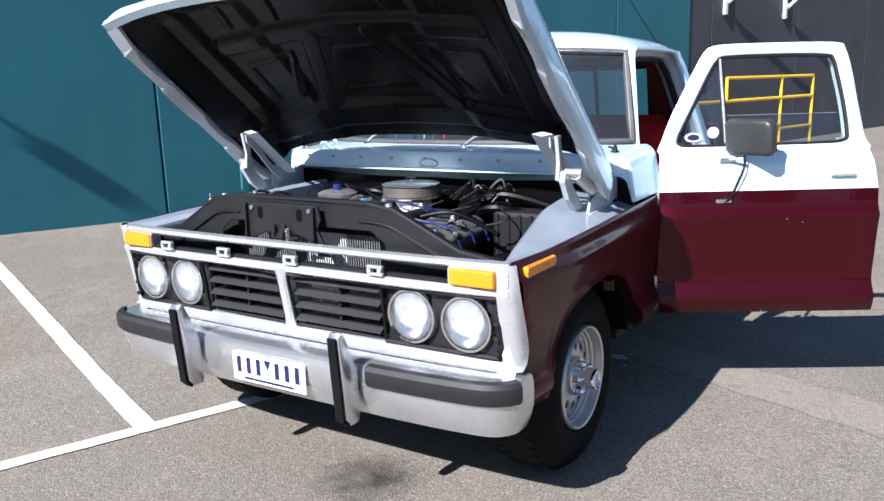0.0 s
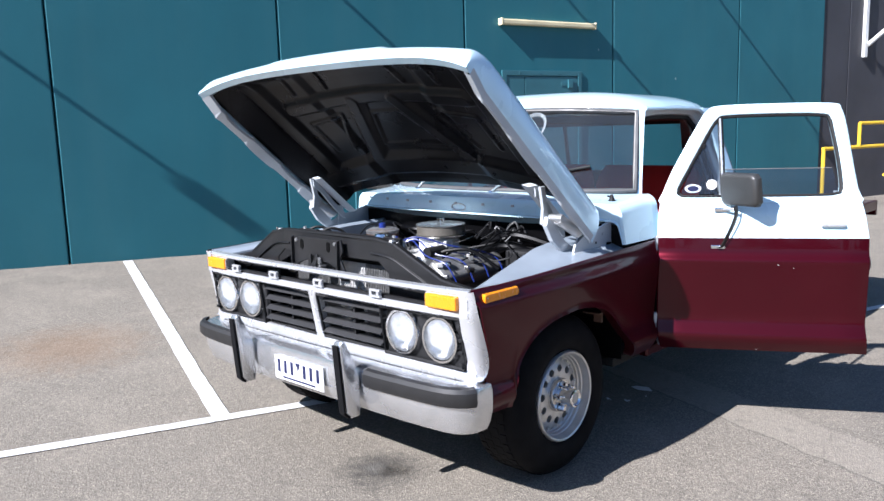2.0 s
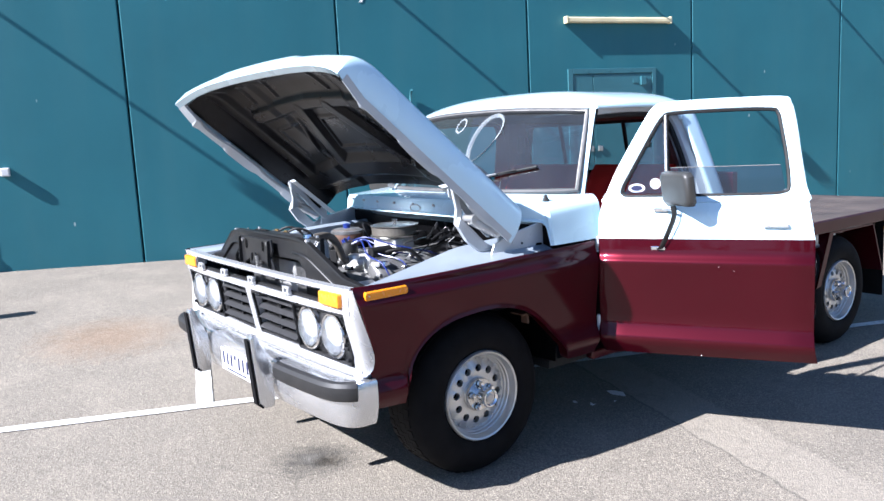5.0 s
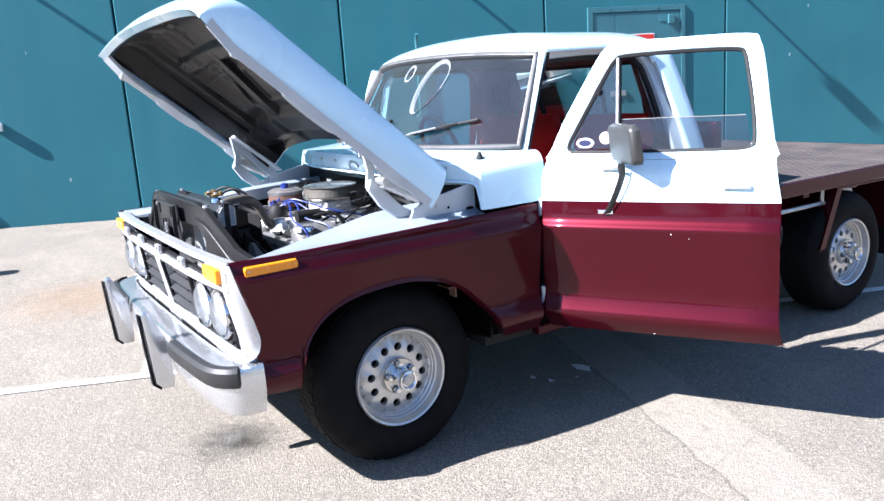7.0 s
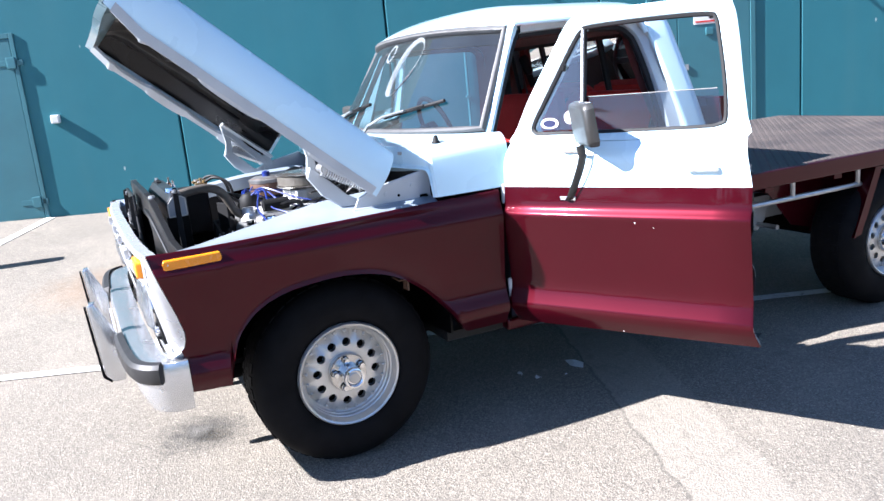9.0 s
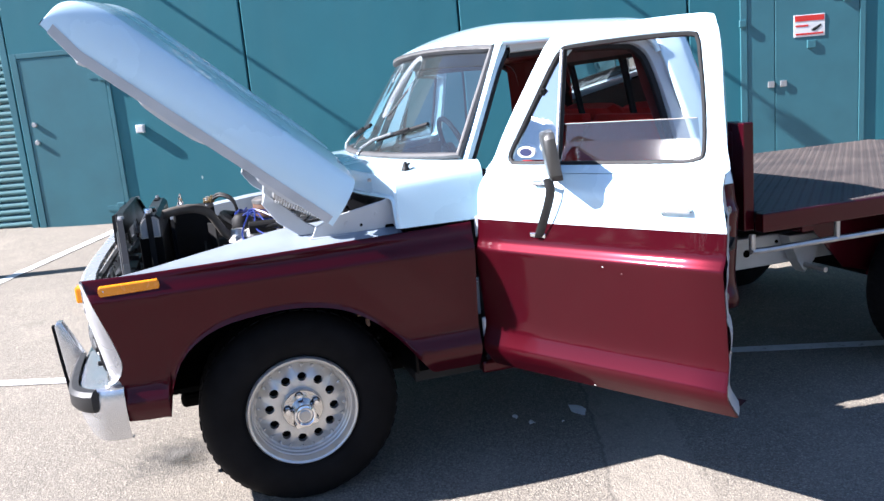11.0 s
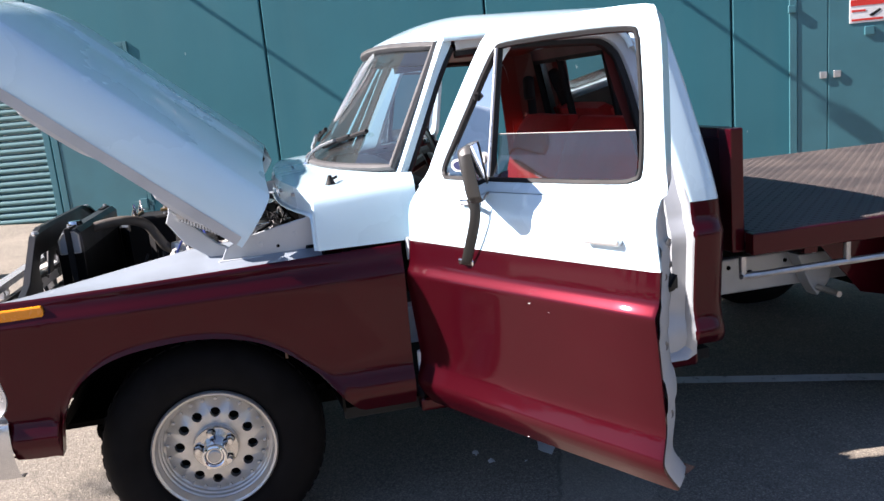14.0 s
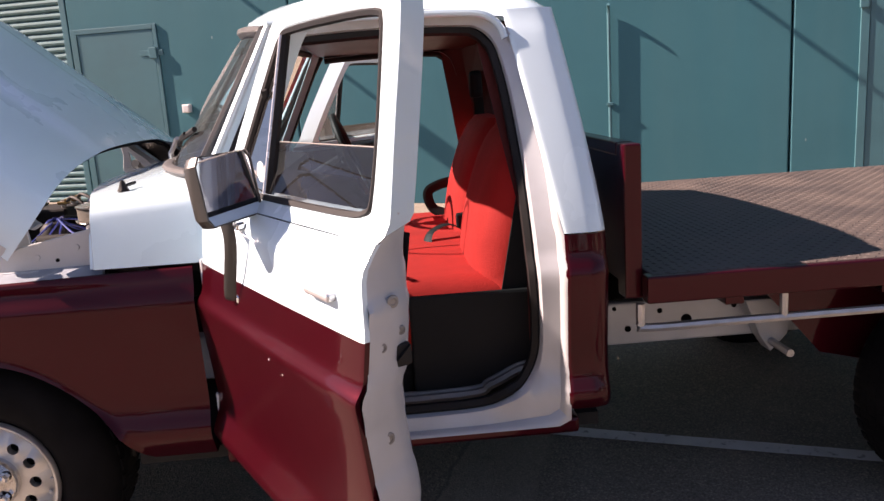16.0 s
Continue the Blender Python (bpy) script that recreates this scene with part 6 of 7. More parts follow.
# wheels
def wheel_parts(parent):
    """Tyre with shoulder lugs; slotted alloy rim with round holes, centre cap and nuts."""
    R, W = 0.378, 0.26
    prof = [(0.205, -0.02), (0.215, 0.0), (0.235, 0.012), (0.275, 0.018), (0.320, 0.010), (0.350, -0.008), (0.366, -0.028), (R - 0.004, -0.045), (R, -0.09), (R, -0.13), (R, -0.17), (R - 0.004, -0.215), (0.366, -0.232), (0.32, -0.27), (0.25, -0.275), (0.205, -0.24)]
    part("tyre", lathe(prof, 72, "x"), RUBBER, parent, "black all-terrain tyre", smooth=True)
    lugs = []
    for k in range(46):
        a = 2 * math.pi * k / 46
        for side_, tw in ((-0.066, 0.018), (-0.196, 0.018), (-0.108, 0.020), (-0.155, 0.020)):
            shift = 0.5 if side_ in (-0.066, -0.155) else 0
            b = box(side_ - tw, side_ + tw * 0.8, -0.017, 0.017, R - 0.012, R + 0.001)
            lugs.append(moved(b, Matrix.Rotation(a + shift * 2 * math.pi / 46, 4, "X")))
    tread = part("tread", join(*lugs), RUBBER, parent)
    tagged(tread, kind="stuff")
    # rim: outer lip and barrel, dish with holes
    rim = part("rim", lathe([(0.204, -0.01), (0.212, 0.0), (0.212, 0.008), (0.206, 0.016), (0.198, 0.012), (0.195, -0.004), (0.192, -0.012), (0.191, -0.024), (0.186, -0.028), (0.185, -0.042), (0.180, -0.046), (0.178, -0.056), (0.172, -0.060)], 64, "x"), WHEEL_ALLOY, parent, "silver alloy wheel with round holes", smooth=True)
    holes, r_in, r_out = 12, 0.078, 0.172
    bm = bmesh.new()
    n = holes * 8
    def dish(r):
        return lerp_table([(0.078, -0.034), (0.10, -0.030), (0.148, -0.034), (0.160, -0.052), (0.172, -0.060)], r)
    hc, hr = 0.122, 0.0175
    def ring_pts(r):
        return [bm.verts.new((dish(r), r * math.cos(2 * math.pi * k / n), r * math.sin(2 * math.pi * k / n))) for k in range(n)]
    ro, ri = ring_pts(r_out), ring_pts(r_in)
    # each sector: strip round one hole
    for h in range(holes):
        a = 2 * math.pi * (h + 0.5) / holes
        cen = Vector((0, math.cos(a), math.sin(a)))
        tan = Vector((0, -math.sin(a), math.cos(a)))
        m = 16
        hv, hb = [], []
        for q in range(m):
            t = 2 * math.pi * q / m
            p = cen * (hc + hr * math.cos(t)) + tan * hr * math.sin(t)
            p.x = dish(p.length)
            hv.append(bm.verts.new(p))
            hb.append(bm.verts.new((p.x - 0.025, p.y, p.z)))
        for q in range(m):
            bm.faces.new((hv[q], hv[(q + 1) % m], hb[(q + 1) % m], hb[q]))
        # outer loop of the sector, starting at the spoke's outer middle, going the same way as the hole
        k0 = h * 8
        mid_lo = bm.verts.new((dish(hc), hc * math.cos(2 * math.pi * k0 / n), hc * math.sin(2 * math.pi * k0 / n)))
        mid_hi = bm.verts.new((dish(hc), hc * math.cos(2 * math.pi * (k0 + 8) / n), hc * math.sin(2 * math.pi * (k0 + 8) / n)))
        O = [ro[(k0 + 4 + d) % n] for d in (0, 1, 2, 3, 4)] + [mid_hi] + [ri[(k0 + 8 - d) % n] for d in (0, 2, 4, 6, 8)] + [mid_lo] + [ro[(k0 + d) % n] for d in (0, 1, 2, 3)]
        for q in range(16):
            a_, b_ = O[q], O[(q + 1) % 16]
            bm.faces.new((a_, b_, hv[(q + 1) % m], hv[q]))
    bmesh.ops.remove_doubles(bm, verts=bm.verts, dist=1e-4)
    part("rim_dish", bm, WHEEL_ALLOY, rim, smooth=True)
    part("hub_face", lathe([(0.080, -0.04), (0.079, -0.018), (0.074, -0.008), (0.042, -0.008), (0.040, -0.006), (0.0, -0.006)], 36, "x"), POLISH, rim, smooth=True)
    part("hub_barrel", lathe([(0.046, -0.008), (0.044, 0.004), (0.042, 0.050), (0.042, 0.062), (0.040, 0.068), (0.034, 0.070), (0.030, 0.067), (0.027, 0.058), (0.0, 0.058)], 36, "x"), CHROME, rim, "polished hub barrel", smooth=True)
    part("cap", lathe([(0.022, 0.056), (0.022, 0.063), (0.018, 0.065), (0.0, 0.065)], 24, "x"), STEEL, rim, "steel cap centre")
    for k in range(5):
        a = 2 * math.pi * k / 5 + math.pi / 2
        part("wheel_nut", moved(lathe([(0.014, -0.012), (0.014, 0.012), (0.010, 0.022), (0, 0.023)], 6, "x"), Matrix.Translation((0, 0.058 * math.cos(a), 0.058 * math.sin(a)))), CHROME, rim, "chrome wheel nut")
        part("nut_pocket", moved(lathe([(0.0, -0.0072), (0.0155, -0.0070), (0.0165, -0.012)], 16, "x"), Matrix.Translation((0, 0.058 * math.cos(a), 0.058 * math.sin(a)))), DARK, rim)
    for k in range(24):
        a = 2 * math.pi * k / 24
        part("rivet", moved(lathe([(0.007, 0), (0.006, 0.005), (0, 0.007)], 8, "x"), Matrix.Translation((-0.052, 0.164 * math.cos(a), 0.164 * math.sin(a)))), STEEL, rim)
    part("brake_drum", lathe([(0.0, -0.06), (0.15, -0.06), (0.16, -0.07), (0.16, -0.2), (0.0, -0.2)], 32, "x"), DARK, parent)


def build_wheels():
    first = new("wheel")
    first.parent = truck
    tagged(first, "black all-terrain tyre on a silver alloy rim")
    wheel_parts(first)
    first.matrix_world = Matrix.Translation((0.915, 0.0, 0.378)) @ Matrix.Rotation(radians(9), 4, "X")
    for x, y, turn, spin in ((0.975, 3.17, 0, 31), (-0.915, 0.0, 180, 5), (-0.975, 3.17, 180, 50)):
        copy_thing(first, Matrix.Translation((x, y, 0.378)) @ Matrix.Rotation(radians(turn), 4, "Z") @ Matrix.Rotation(radians(spin), 4, "X"))


build_wheels()

# chassis and flat tray
for sx in (-1, 1):
    lo, hi = sorted((sx * 0.40, sx * 0.47))
    # near rail in pale SILVER, far rail in near-black DARK
    rail = part("chassis_rail", box(lo, hi, -0.60, 4.5, 0.50, 0.66, 0.008), SILVER if sx > 0 else DARK, truck, "chassis rail, pale with punched holes on the near side, near-black on the far side")
    if sx > 0:
        for y, z, r in ((1.96, 0.60, 0.012), (2.1, 0.56, 0.012), (2.22, 0.62, 0.010), (2.32, 0.58, 0.02), (2.5, 0.62, 0.01), (2.05, 0.64, 0.008)):
            part("rail_hole", moved(lathe([(0, 0.003), (r, 0.003), (r, 0)], 12, "x"), Matrix.Translation((0.47, y, z))), DARK, rail)
        part("spring_hanger", prism([(2.50, 0.66), (2.70, 0.66), (2.66, 0.52), (2.60, 0.46), (2.56, 0.52)], 0.48, 0.56, "x", 0.006), SILVER, rail)
        part("hanger_bolt", tube([(0.50, 2.60, 0.50), (0.70, 2.60, 0.50)], 0.014, 8), STEEL, rail)
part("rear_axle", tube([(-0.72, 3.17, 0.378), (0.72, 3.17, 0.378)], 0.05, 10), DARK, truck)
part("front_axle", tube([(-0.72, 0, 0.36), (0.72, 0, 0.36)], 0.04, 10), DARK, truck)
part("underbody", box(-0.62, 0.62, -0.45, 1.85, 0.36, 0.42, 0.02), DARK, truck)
TZ = 0.890
tray = part("tray", box(-1.06, 0.98, 2.02, 4.60, TZ - 0.05, TZ, 0.004), DECK, truck, "flat tray with a worn checker-plate deck")
bars = []
for i in range(84):
    for j in range(65):
        cx, cy = -1.045 + 0.0315 * j, 2.04 + 0.0305 * i
        a = radians(45 if (i + j) % 2 else -45)
        c, s = math.cos(a), math.sin(a)
        L, Wd = 0.0115, 0.0035
        bars.append([(cx + c * L, cy + s * L, TZ + 0.0), (cx - s * Wd, cy + c * Wd, TZ + 0.0), (cx - c * L, cy - s * L, TZ), (cx + s * Wd, cy - c * Wd, TZ), (cx, cy, TZ + 0.003)])
vs = [v for b in bars for v in b]
fs = [f for k in range(len(bars)) for f in ((5 * k, 5 * k + 1, 5 * k + 4), (5 * k + 1, 5 * k + 2, 5 * k + 4), (5 * k + 2, 5 * k + 3, 5 * k + 4), (5 * k + 3, 5 * k, 5 * k + 4))]
me = bpy.data.meshes.new("raised_tread")
me.from_pydata(vs, [], fs)
me.materials.append(DECK)
tr = new("raised_tread", me)
tr.parent = tray
tagged(tr, kind="stuff")
for sx in (-1, 1):
    lo, hi = (0.945, 1.0) if sx > 0 else (-1.08, -1.025)
    part("side_beam", box(lo, hi, 2.0, 4.62, TZ - 0.085, TZ - 0.002, 0.006), MAROON, tray, "maroon steel side beam")
    part("tie_rail", tube(smooth_path([(sx * 0.93, 2.0, 0.79), (sx * 0.93, 2.0, 0.73), (sx * 0.93, 2.02, 0.712), (sx * 0.93, 2.3, 0.712), (sx * 0.93, 2.96, 0.712)], 3), 0.014, 8), STEEL, tray, "silver tie-down rail")
    for y in (2.45, 2.94):
        part("rail_stub", tube([(sx * 0.93, y, 0.712), (sx * 0.93, y, 0.80)], 0.013, 8), STEEL, tray)
    lo, hi = sorted((sx * 0.86, sx * 0.94))
    part("head_post", box(lo, hi, 1.952, 2.005, TZ - 0.08, 1.275, 0.006), MAROON, tray, "maroon headboard post")
    # mudguard: flat top between two slanting ends
    lo, hi = sorted((sx * 0.70, sx * 0.99))
    part("mudguard", join(prism([(2.84, 0.44), (3.0, 0.80), (3.012, 0.795), (2.852, 0.435)], lo, hi, "x"), prism([(3.0, 0.788), (3.0, 0.80), (3.62, 0.80), (3.62, 0.788)], lo, hi, "x"), prism([(3.62, 0.80), (3.78, 0.44), (3.768, 0.435), (3.608, 0.795)], lo, hi, "x")), MAROON, tray, "maroon folded mudguard")
    part("mudguard_skirt", prism([(2.84, 0.44), (3.0, 0.80), (3.05, 0.80), (2.90, 0.45)], sx * 0.985, sx * 0.992, "x"), MAROON, tray)
    part("guard_panel", prism([(2.45, 0.79), (3.0, 0.79), (2.86, 0.46), (2.70, 0.50)], sx * 0.70, sx * 0.705, "x"), MAROON, tray)
part("mudflap", box(0.72, 0.98, 3.80, 3.81, 0.24, 0.80, 0.003), RUBBER, tray)
part("headboard", box(-0.86, 0.86, 1.965, 1.985, TZ - 0.05, 1.25, 0.006), MAROON, tray, "maroon sheet headboard")
part("head_rail", box(-0.859, 0.859, 1.952, 2.005, 1.235, 1.277, 0.006), MAROON, tray)
for y in (2.3, 2.8, 3.3, 3.8, 4.3):
    part("cross_member", box(-0.92, 0.92, y - 0.03, y + 0.03, TZ - 0.13, TZ - 0.052, 0.004), MAROON, tray)
part("tail_board", box(-1.0, 1.0, 4.60, 4.64, TZ - 0.13, TZ - 0.002, 0.006), MAROON, tray)
part("subframe", box(0.36, 0.44, 1.95, 4.55, 0.665, 0.744, 0.004), DARK, tray)
part("subframe", box(-0.44, -0.36, 1.95, 4.55, 0.665, 0.744, 0.004), DARK, tray)
part("tail_lamp", box(0.86, 0.99, 4.0, 4.06, 0.70, 0.78, 0.01), AMBER, tray)

# engine bay
def swept(bm):
    """Bends the ends of the radiator support back a little."""
    for v in bm.verts:
        v.co.y += 0.05 * max(0.0, abs(v.co.x) - 0.39) / 0.47 - 0.010
    return bm


sup = part("radiator_support", swept(prism([(-0.86, 0.62), (-0.86, 0.955), (-0.70, 0.985), (-0.45, 1.118), (-0.34, 1.137), (0.34, 1.137), (0.45, 1.118), (0.70, 0.985), (0.86, 0.955), (0.86, 0.62), (0.41, 0.62), (0.41, 0.99), (0.35, 1.035), (-0.35, 1.035), (-0.41, 0.99), (-0.41, 0.62)], -0.590, -0.582, "y", 0.003)), SATIN, truck, "black radiator support panel")
for sx in (-1, 1):
    part("pressed_edge", swept(tube(smooth_path([(sx * 0.30, -0.593, 1.070), (sx * 0.42, -0.593, 1.060), (sx * 0.54, -0.593, 1.005), (sx * 0.76, -0.593, 0.885)], 5), 0.007, 6, flat=0.6)), SATIN, sup, smooth=True)
part("support_lip", swept(sheet([[(x, y, lerp_table([(-0.86, 0.955), (-0.70, 0.985), (-0.45, 1.118), (-0.34, 1.137), (0.34, 1.137), (0.45, 1.118), (0.70, 0.985), (0.86, 0.955)], x) + dz) for y, dz in ((-0.592, -0.006), (-0.590, 0.004), (-0.568, 0.005), (-0.566, -0.006))] for x in (-0.86, -0.70, -0.58, -0.45, -0.34, 0, 0.34, 0.45, 0.58, 0.70, 0.86)])), SATIN, sup)
for sx in (-1, 1):
    part("punched_hole", moved(lathe([(0, -0.002), (0.012, -0.002), (0.012, 0)], 12, "y"), Matrix.Translation((sx * 0.42, -0.589, 1.098))), DARK, sup)
for x in (-0.40, 0.42):
    part("screw", moved(lathe([(0, 0.012), (0.012, 0.01), (0.014, 0)], 8, "z"), Matrix.Translation((x, -0.580, 1.126))), STEEL, sup)
latch = part("bonnet_latch", prism([(-0.285, 0.93), (-0.225, 1.03), (-0.245, 1.065), (-0.235, 1.118), (0.135, 1.118), (0.145, 1.065), (0.125, 1.03), (0.185, 0.93), (0.125, 0.93), (0.085, 0.985), (0.03, 1.005), (-0.13, 1.005), (-0.185, 0.985), (-0.225, 0.93)], -0.634, -0.622, "y", 0.004), SATIN, truck, "black pressed bonnet latch bracket")
for x in (-0.155, 0.045):
    part("latch_slot", prism([(x - 0.012, 1.062), (x + 0.004, 1.055), (x + 0.012, 1.066), (x + 0.012, 1.098), (x - 0.004, 1.105), (x - 0.012, 1.095)], -0.6365, -0.6342, "y"), DARK, latch)
for x in (-0.222, 0.122):
    part("bracket_flange", prism([(-0.652, 1.00), (-0.634, 0.94), (-0.634, 1.116), (-0.648, 1.11)], x - 0.003, x + 0.003, "x"), SATIN, latch)
    part("bracket_bolt", moved(lathe([(0, -0.008), (0.009, -0.007), (0.010, 0)], 8, "y"), Matrix.Translation((x * 0.85 - 0.008, -0.634, 1.098))), ENGINE, latch)
part("latch_hook", join(prism([(-0.10, 0.945), (-0.085, 1.03), (-0.07, 1.04), (-0.075, 0.99), (-0.045, 1.02), (-0.03, 1.045), (-0.02, 1.035), (-0.04, 0.98), (-0.07, 0.945)], -0.650, -0.640, "y", 0.002), tube([(-0.02, -0.646, 0.985), (0.05, -0.650, 0.995)], 0.006, 6)), SATIN, latch)
part("latch_spring", coil((0.0, -0.648, 0.955), (-0.01, -0.648, 1.03), 0.008, 9, 0.002), ENGINE, latch)
rad = part("radiator", box(-0.35, 0.35, -0.525, -0.445, 0.58, 1.03, 0.006), BLACK, truck, "black radiator with aluminium fins")
for k in range(60):
    x = -0.335 + 0.67 * k / 59
    part("fin", box(x - 0.0025, x + 0.0025, -0.5315, -0.5252, 0.62, 1.0), ALLOY if 28 < k < 46 else ENGINE, rad)
part("top_tank", prism([(-0.525, 1.025), (-0.525, 1.085), (-0.500, 1.118), (-0.455, 1.122), (-0.438, 1.105), (-0.438, 1.025)], -0.36, 0.36, "x", 0.010), TANK, rad, "worn grey top tank")
for sx in (-1, 1):
    lo, hi = sorted((sx * 0.352, sx * 0.366))
    part("side_plate", box(lo, hi, -0.530, -0.438, 0.58, 1.03, 0.004), BLACK, rad)
    lo, hi = sorted((sx * 0.360, sx * 0.366))
    part("end_plate", prism([(-0.518, 1.030), (-0.518, 1.080), (-0.498, 1.108), (-0.46, 1.112), (-0.446, 1.10), (-0.446, 1.030)], lo, hi, "x", 0.002), FLANGE, rad, "pale solder-grey tank end")
    part("tank_rim", tube([(sx * 0.368, y, z) for y, z in ((-0.518, 1.030), (-0.518, 1.080), (-0.498, 1.108), (-0.46, 1.112), (-0.446, 1.10), (-0.446, 1.030))], 0.0035, 5, closed=True), STEEL, rad)
    part("tank_strap", join(box(sx * 0.372 - 0.003, sx * 0.372 + 0.003, -0.492, -0.470, 0.60, 1.122, 0.002), box(sx * 0.30 - 0.06, sx * 0.30 + 0.075, -0.492, -0.470, 1.121, 1.127, 0.002)), BLACK_MATT, rad, "black mounting strap")
    part("strap_bolt", moved(lathe([(0, 0.012), (0.008, 0.011), (0.009, 0)], 8, "z"), Matrix.Translation((sx * 0.33, -0.481, 1.126))), STEEL, rad)
part("filler_cap", moved(lathe([(0, 0.02), (0.025, 0.018), (0.03, 0)], 16, "z"), Matrix.Translation((0.24, -0.48, 1.120))), CHROME, rad)
fan_hub = part("fan", moved(lathe([(0, -0.03), (0.05, -0.03), (0.05, 0.03), (0, 0.03)], 16, "y"), Matrix.Translation((0, -0.24, 0.82))), ALLOY, truck, "engine fan at rest")
for k in range(5):
    blade = moved(box(-0.04, 0.04, -0.004, 0.004, 0.05, 0.19, 0.002), Matrix.Translation((0, -0.24, 0.82)) @ Matrix.Rotation(2 * math.pi * k / 5, 4, "Y") @ Matrix.Rotation(radians(25), 4, "Z"))
    part("blade", blade, BLACK_MATT, fan_hub)
hose = part("radiator_hose", tube(smooth_path([(0.13, -0.46, 1.085), (0.11, -0.39, 1.098), (0.09, -0.31, 1.098), (0.06, -0.25, 1.070), (0.05, -0.215, 1.015), (0.04, -0.185, 0.962), (0.04, -0.14, 0.940), (0.05, -0.08, 0.938)], 6), 0.020, 12), HOSE, truck, "grey-black rubber radiator hose", smooth=True)
part("clamp", tube([(0.043 + 0.025 * math.cos(a), -0.118, 0.939 + 0.025 * math.sin(a)) for a in [2 * math.pi * k / 14 for k in range(14)]], 0.004, 5, closed=True), STEEL, hose)
engine = part("engine", box(-0.22, 0.22, -0.16, 0.40, 0.55, 0.88, 0.03), ENGINE, truck, "V8 engine with a chrome air cleaner and blue leads")
for sx in (-1, 1):
    part("rocker_cover", moved(box(-0.07, 0.07, -0.14, 0.36, -0.045, 0.045, 0.025, 3), Matrix.Translation((sx * 0.25, 0, 0.89)) @ Matrix.Rotation(radians(sx * 38), 4, "Y")), ENGINE, engine, "grey rocker cover", smooth=True)
    part("exhaust_manifold", tube(smooth_path([(sx * 0.33, -0.12, 0.76), (sx * 0.37, 0.0, 0.74), (sx * 0.38, 0.2, 0.72), (sx * 0.36, 0.34, 0.60)], 4), 0.035, 8), RUST, engine, smooth=True)
    for k in range(4):
        part("bolt", moved(lathe([(0, 0.012), (0.009, 0.01), (0.010, 0)], 6, "z"), Matrix.Translation((sx * 0.225, -0.10 + 0.14 * k, 0.93)) @ Matrix.Rotation(radians(sx * 38), 4, "Y")), CHROME, engine)
part("oil_cap", moved(lathe([(0, 0.03), (0.025, 0.028), (0.03, 0.01), (0.02, 0)], 14, "z"), Matrix.Translation((0.27, -0.08, 0.925))), CHROME, engine)
part("intake", box(-0.13, 0.13, -0.10, 0.34, 0.87, 0.965, 0.02), ALLOY, engine)
part("thermostat", moved(lathe([(0, 0.06), (0.03, 0.055), (0.036, 0.02), (0.045, 0)], 14, "z"), Matrix.Translation((0.05, -0.13, 0.92))), ALLOY, engine, smooth=True)
carb = [box(-0.07, 0.07, 0.07, 0.25, 0.965, 1.032, 0.012), box(-0.105, -0.06, 0.11, 0.20, 0.985, 1.03, 0.008), box(0.06, 0.115, 0.09, 0.15, 0.98, 1.03, 0.008)]
part("carburettor", join(*carb), ALLOY, engine)
part("throttle_rod", tube([(0.09, 0.12, 1.0), (0.14, 0.22, 1.02), (0.12, 0.36, 1.03)], 0.004, 5), CHROME, engine)
part("air_cleaner", moved(lathe([(0.0, 0.0), (0.09, 0.0), (0.135, 0.010), (0.138, 0.016), (0.122, 0.018), (0.122, 0.066), (0.134, 0.068), (0.134, 0.072), (0.118, 0.076), (0.03, 0.078), (0.0, 0.078)], 40, "z"), Matrix.Translation((0.01, 0.165, 1.03))), POLISH, engine, "chrome round air cleaner", smooth=True)
part("filter_mesh", moved(lathe([(0.123, 0.018), (0.129, 0.022), (0.129, 0.062), (0.123, 0.066)], 40, "z"), Matrix.Translation((0.01, 0.165, 1.03))), material("filter_gauze", (0.17, 0.155, 0.13), 0.5, metal=0.5, grain=0.9, grain_scale=260, spots=0.8), engine, "pleated filter gauze")
part("wing_nut", join(box(-0.016, 0.036, 0.162, 0.168, 1.116, 1.132, 0.002), box(0.004, 0.016, 0.16, 0.17, 1.106, 1.122, 0.002)), CHROME, engine)
part("distributor", moved(lathe([(0, 0.08), (0.03, 0.075), (0.048, 0.055), (0.052, 0.0), (0.03, -0.05), (0.03, -0.12)], 16, "z"), Matrix.Translation((-0.05, -0.10, 0.955))), BLACK_MATT, engine, smooth=True)
rng = random.Random(4)
for k in range(8):
    sx = 1 if k < 4 else -1
    y1 = -0.08 + 0.12 * (k % 4)
    a = 2 * math.pi * k / 8
    lead = [(-0.05 + 0.03 * math.cos(a), -0.10 + 0.03 * math.sin(a), 1.02), (-0.03 + 0.06 * sx, -0.07 + 0.04 * math.sin(a), 1.045 + rng.uniform(-0.01, 0.012)), (0.16 * sx, (y1 - 0.1) / 2 - 0.02, 0.985 + rng.uniform(-0.01, 0.03)), (0.30 * sx, y1 - 0.03, 0.945), (0.35 * sx, y1, 0.84)]
    part("ignition_lead", tube(smooth_path(lead, 5), 0.0040, 6), BLUE_LEAD, engine, "blue ignition lead", smooth=True)
part("coil_can", moved(lathe([(0, 0.0), (0.028, 0.0), (0.028, 0.12), (0.012, 0.125), (0.012, 0.15), (0, 0.15)], 16, "y"), Matrix.Translation((0.14, -0.08, 0.985))), BLACK_MATT, engine)
part("alternator", moved(lathe([(0, -0.07), (0.06, -0.065), (0.07, -0.04), (0.07, 0.05), (0.05, 0.07), (0, 0.07)], 20, "y"), Matrix.Translation((0.27, -0.21, 0.80))), ALLOY, engine, smooth=True)
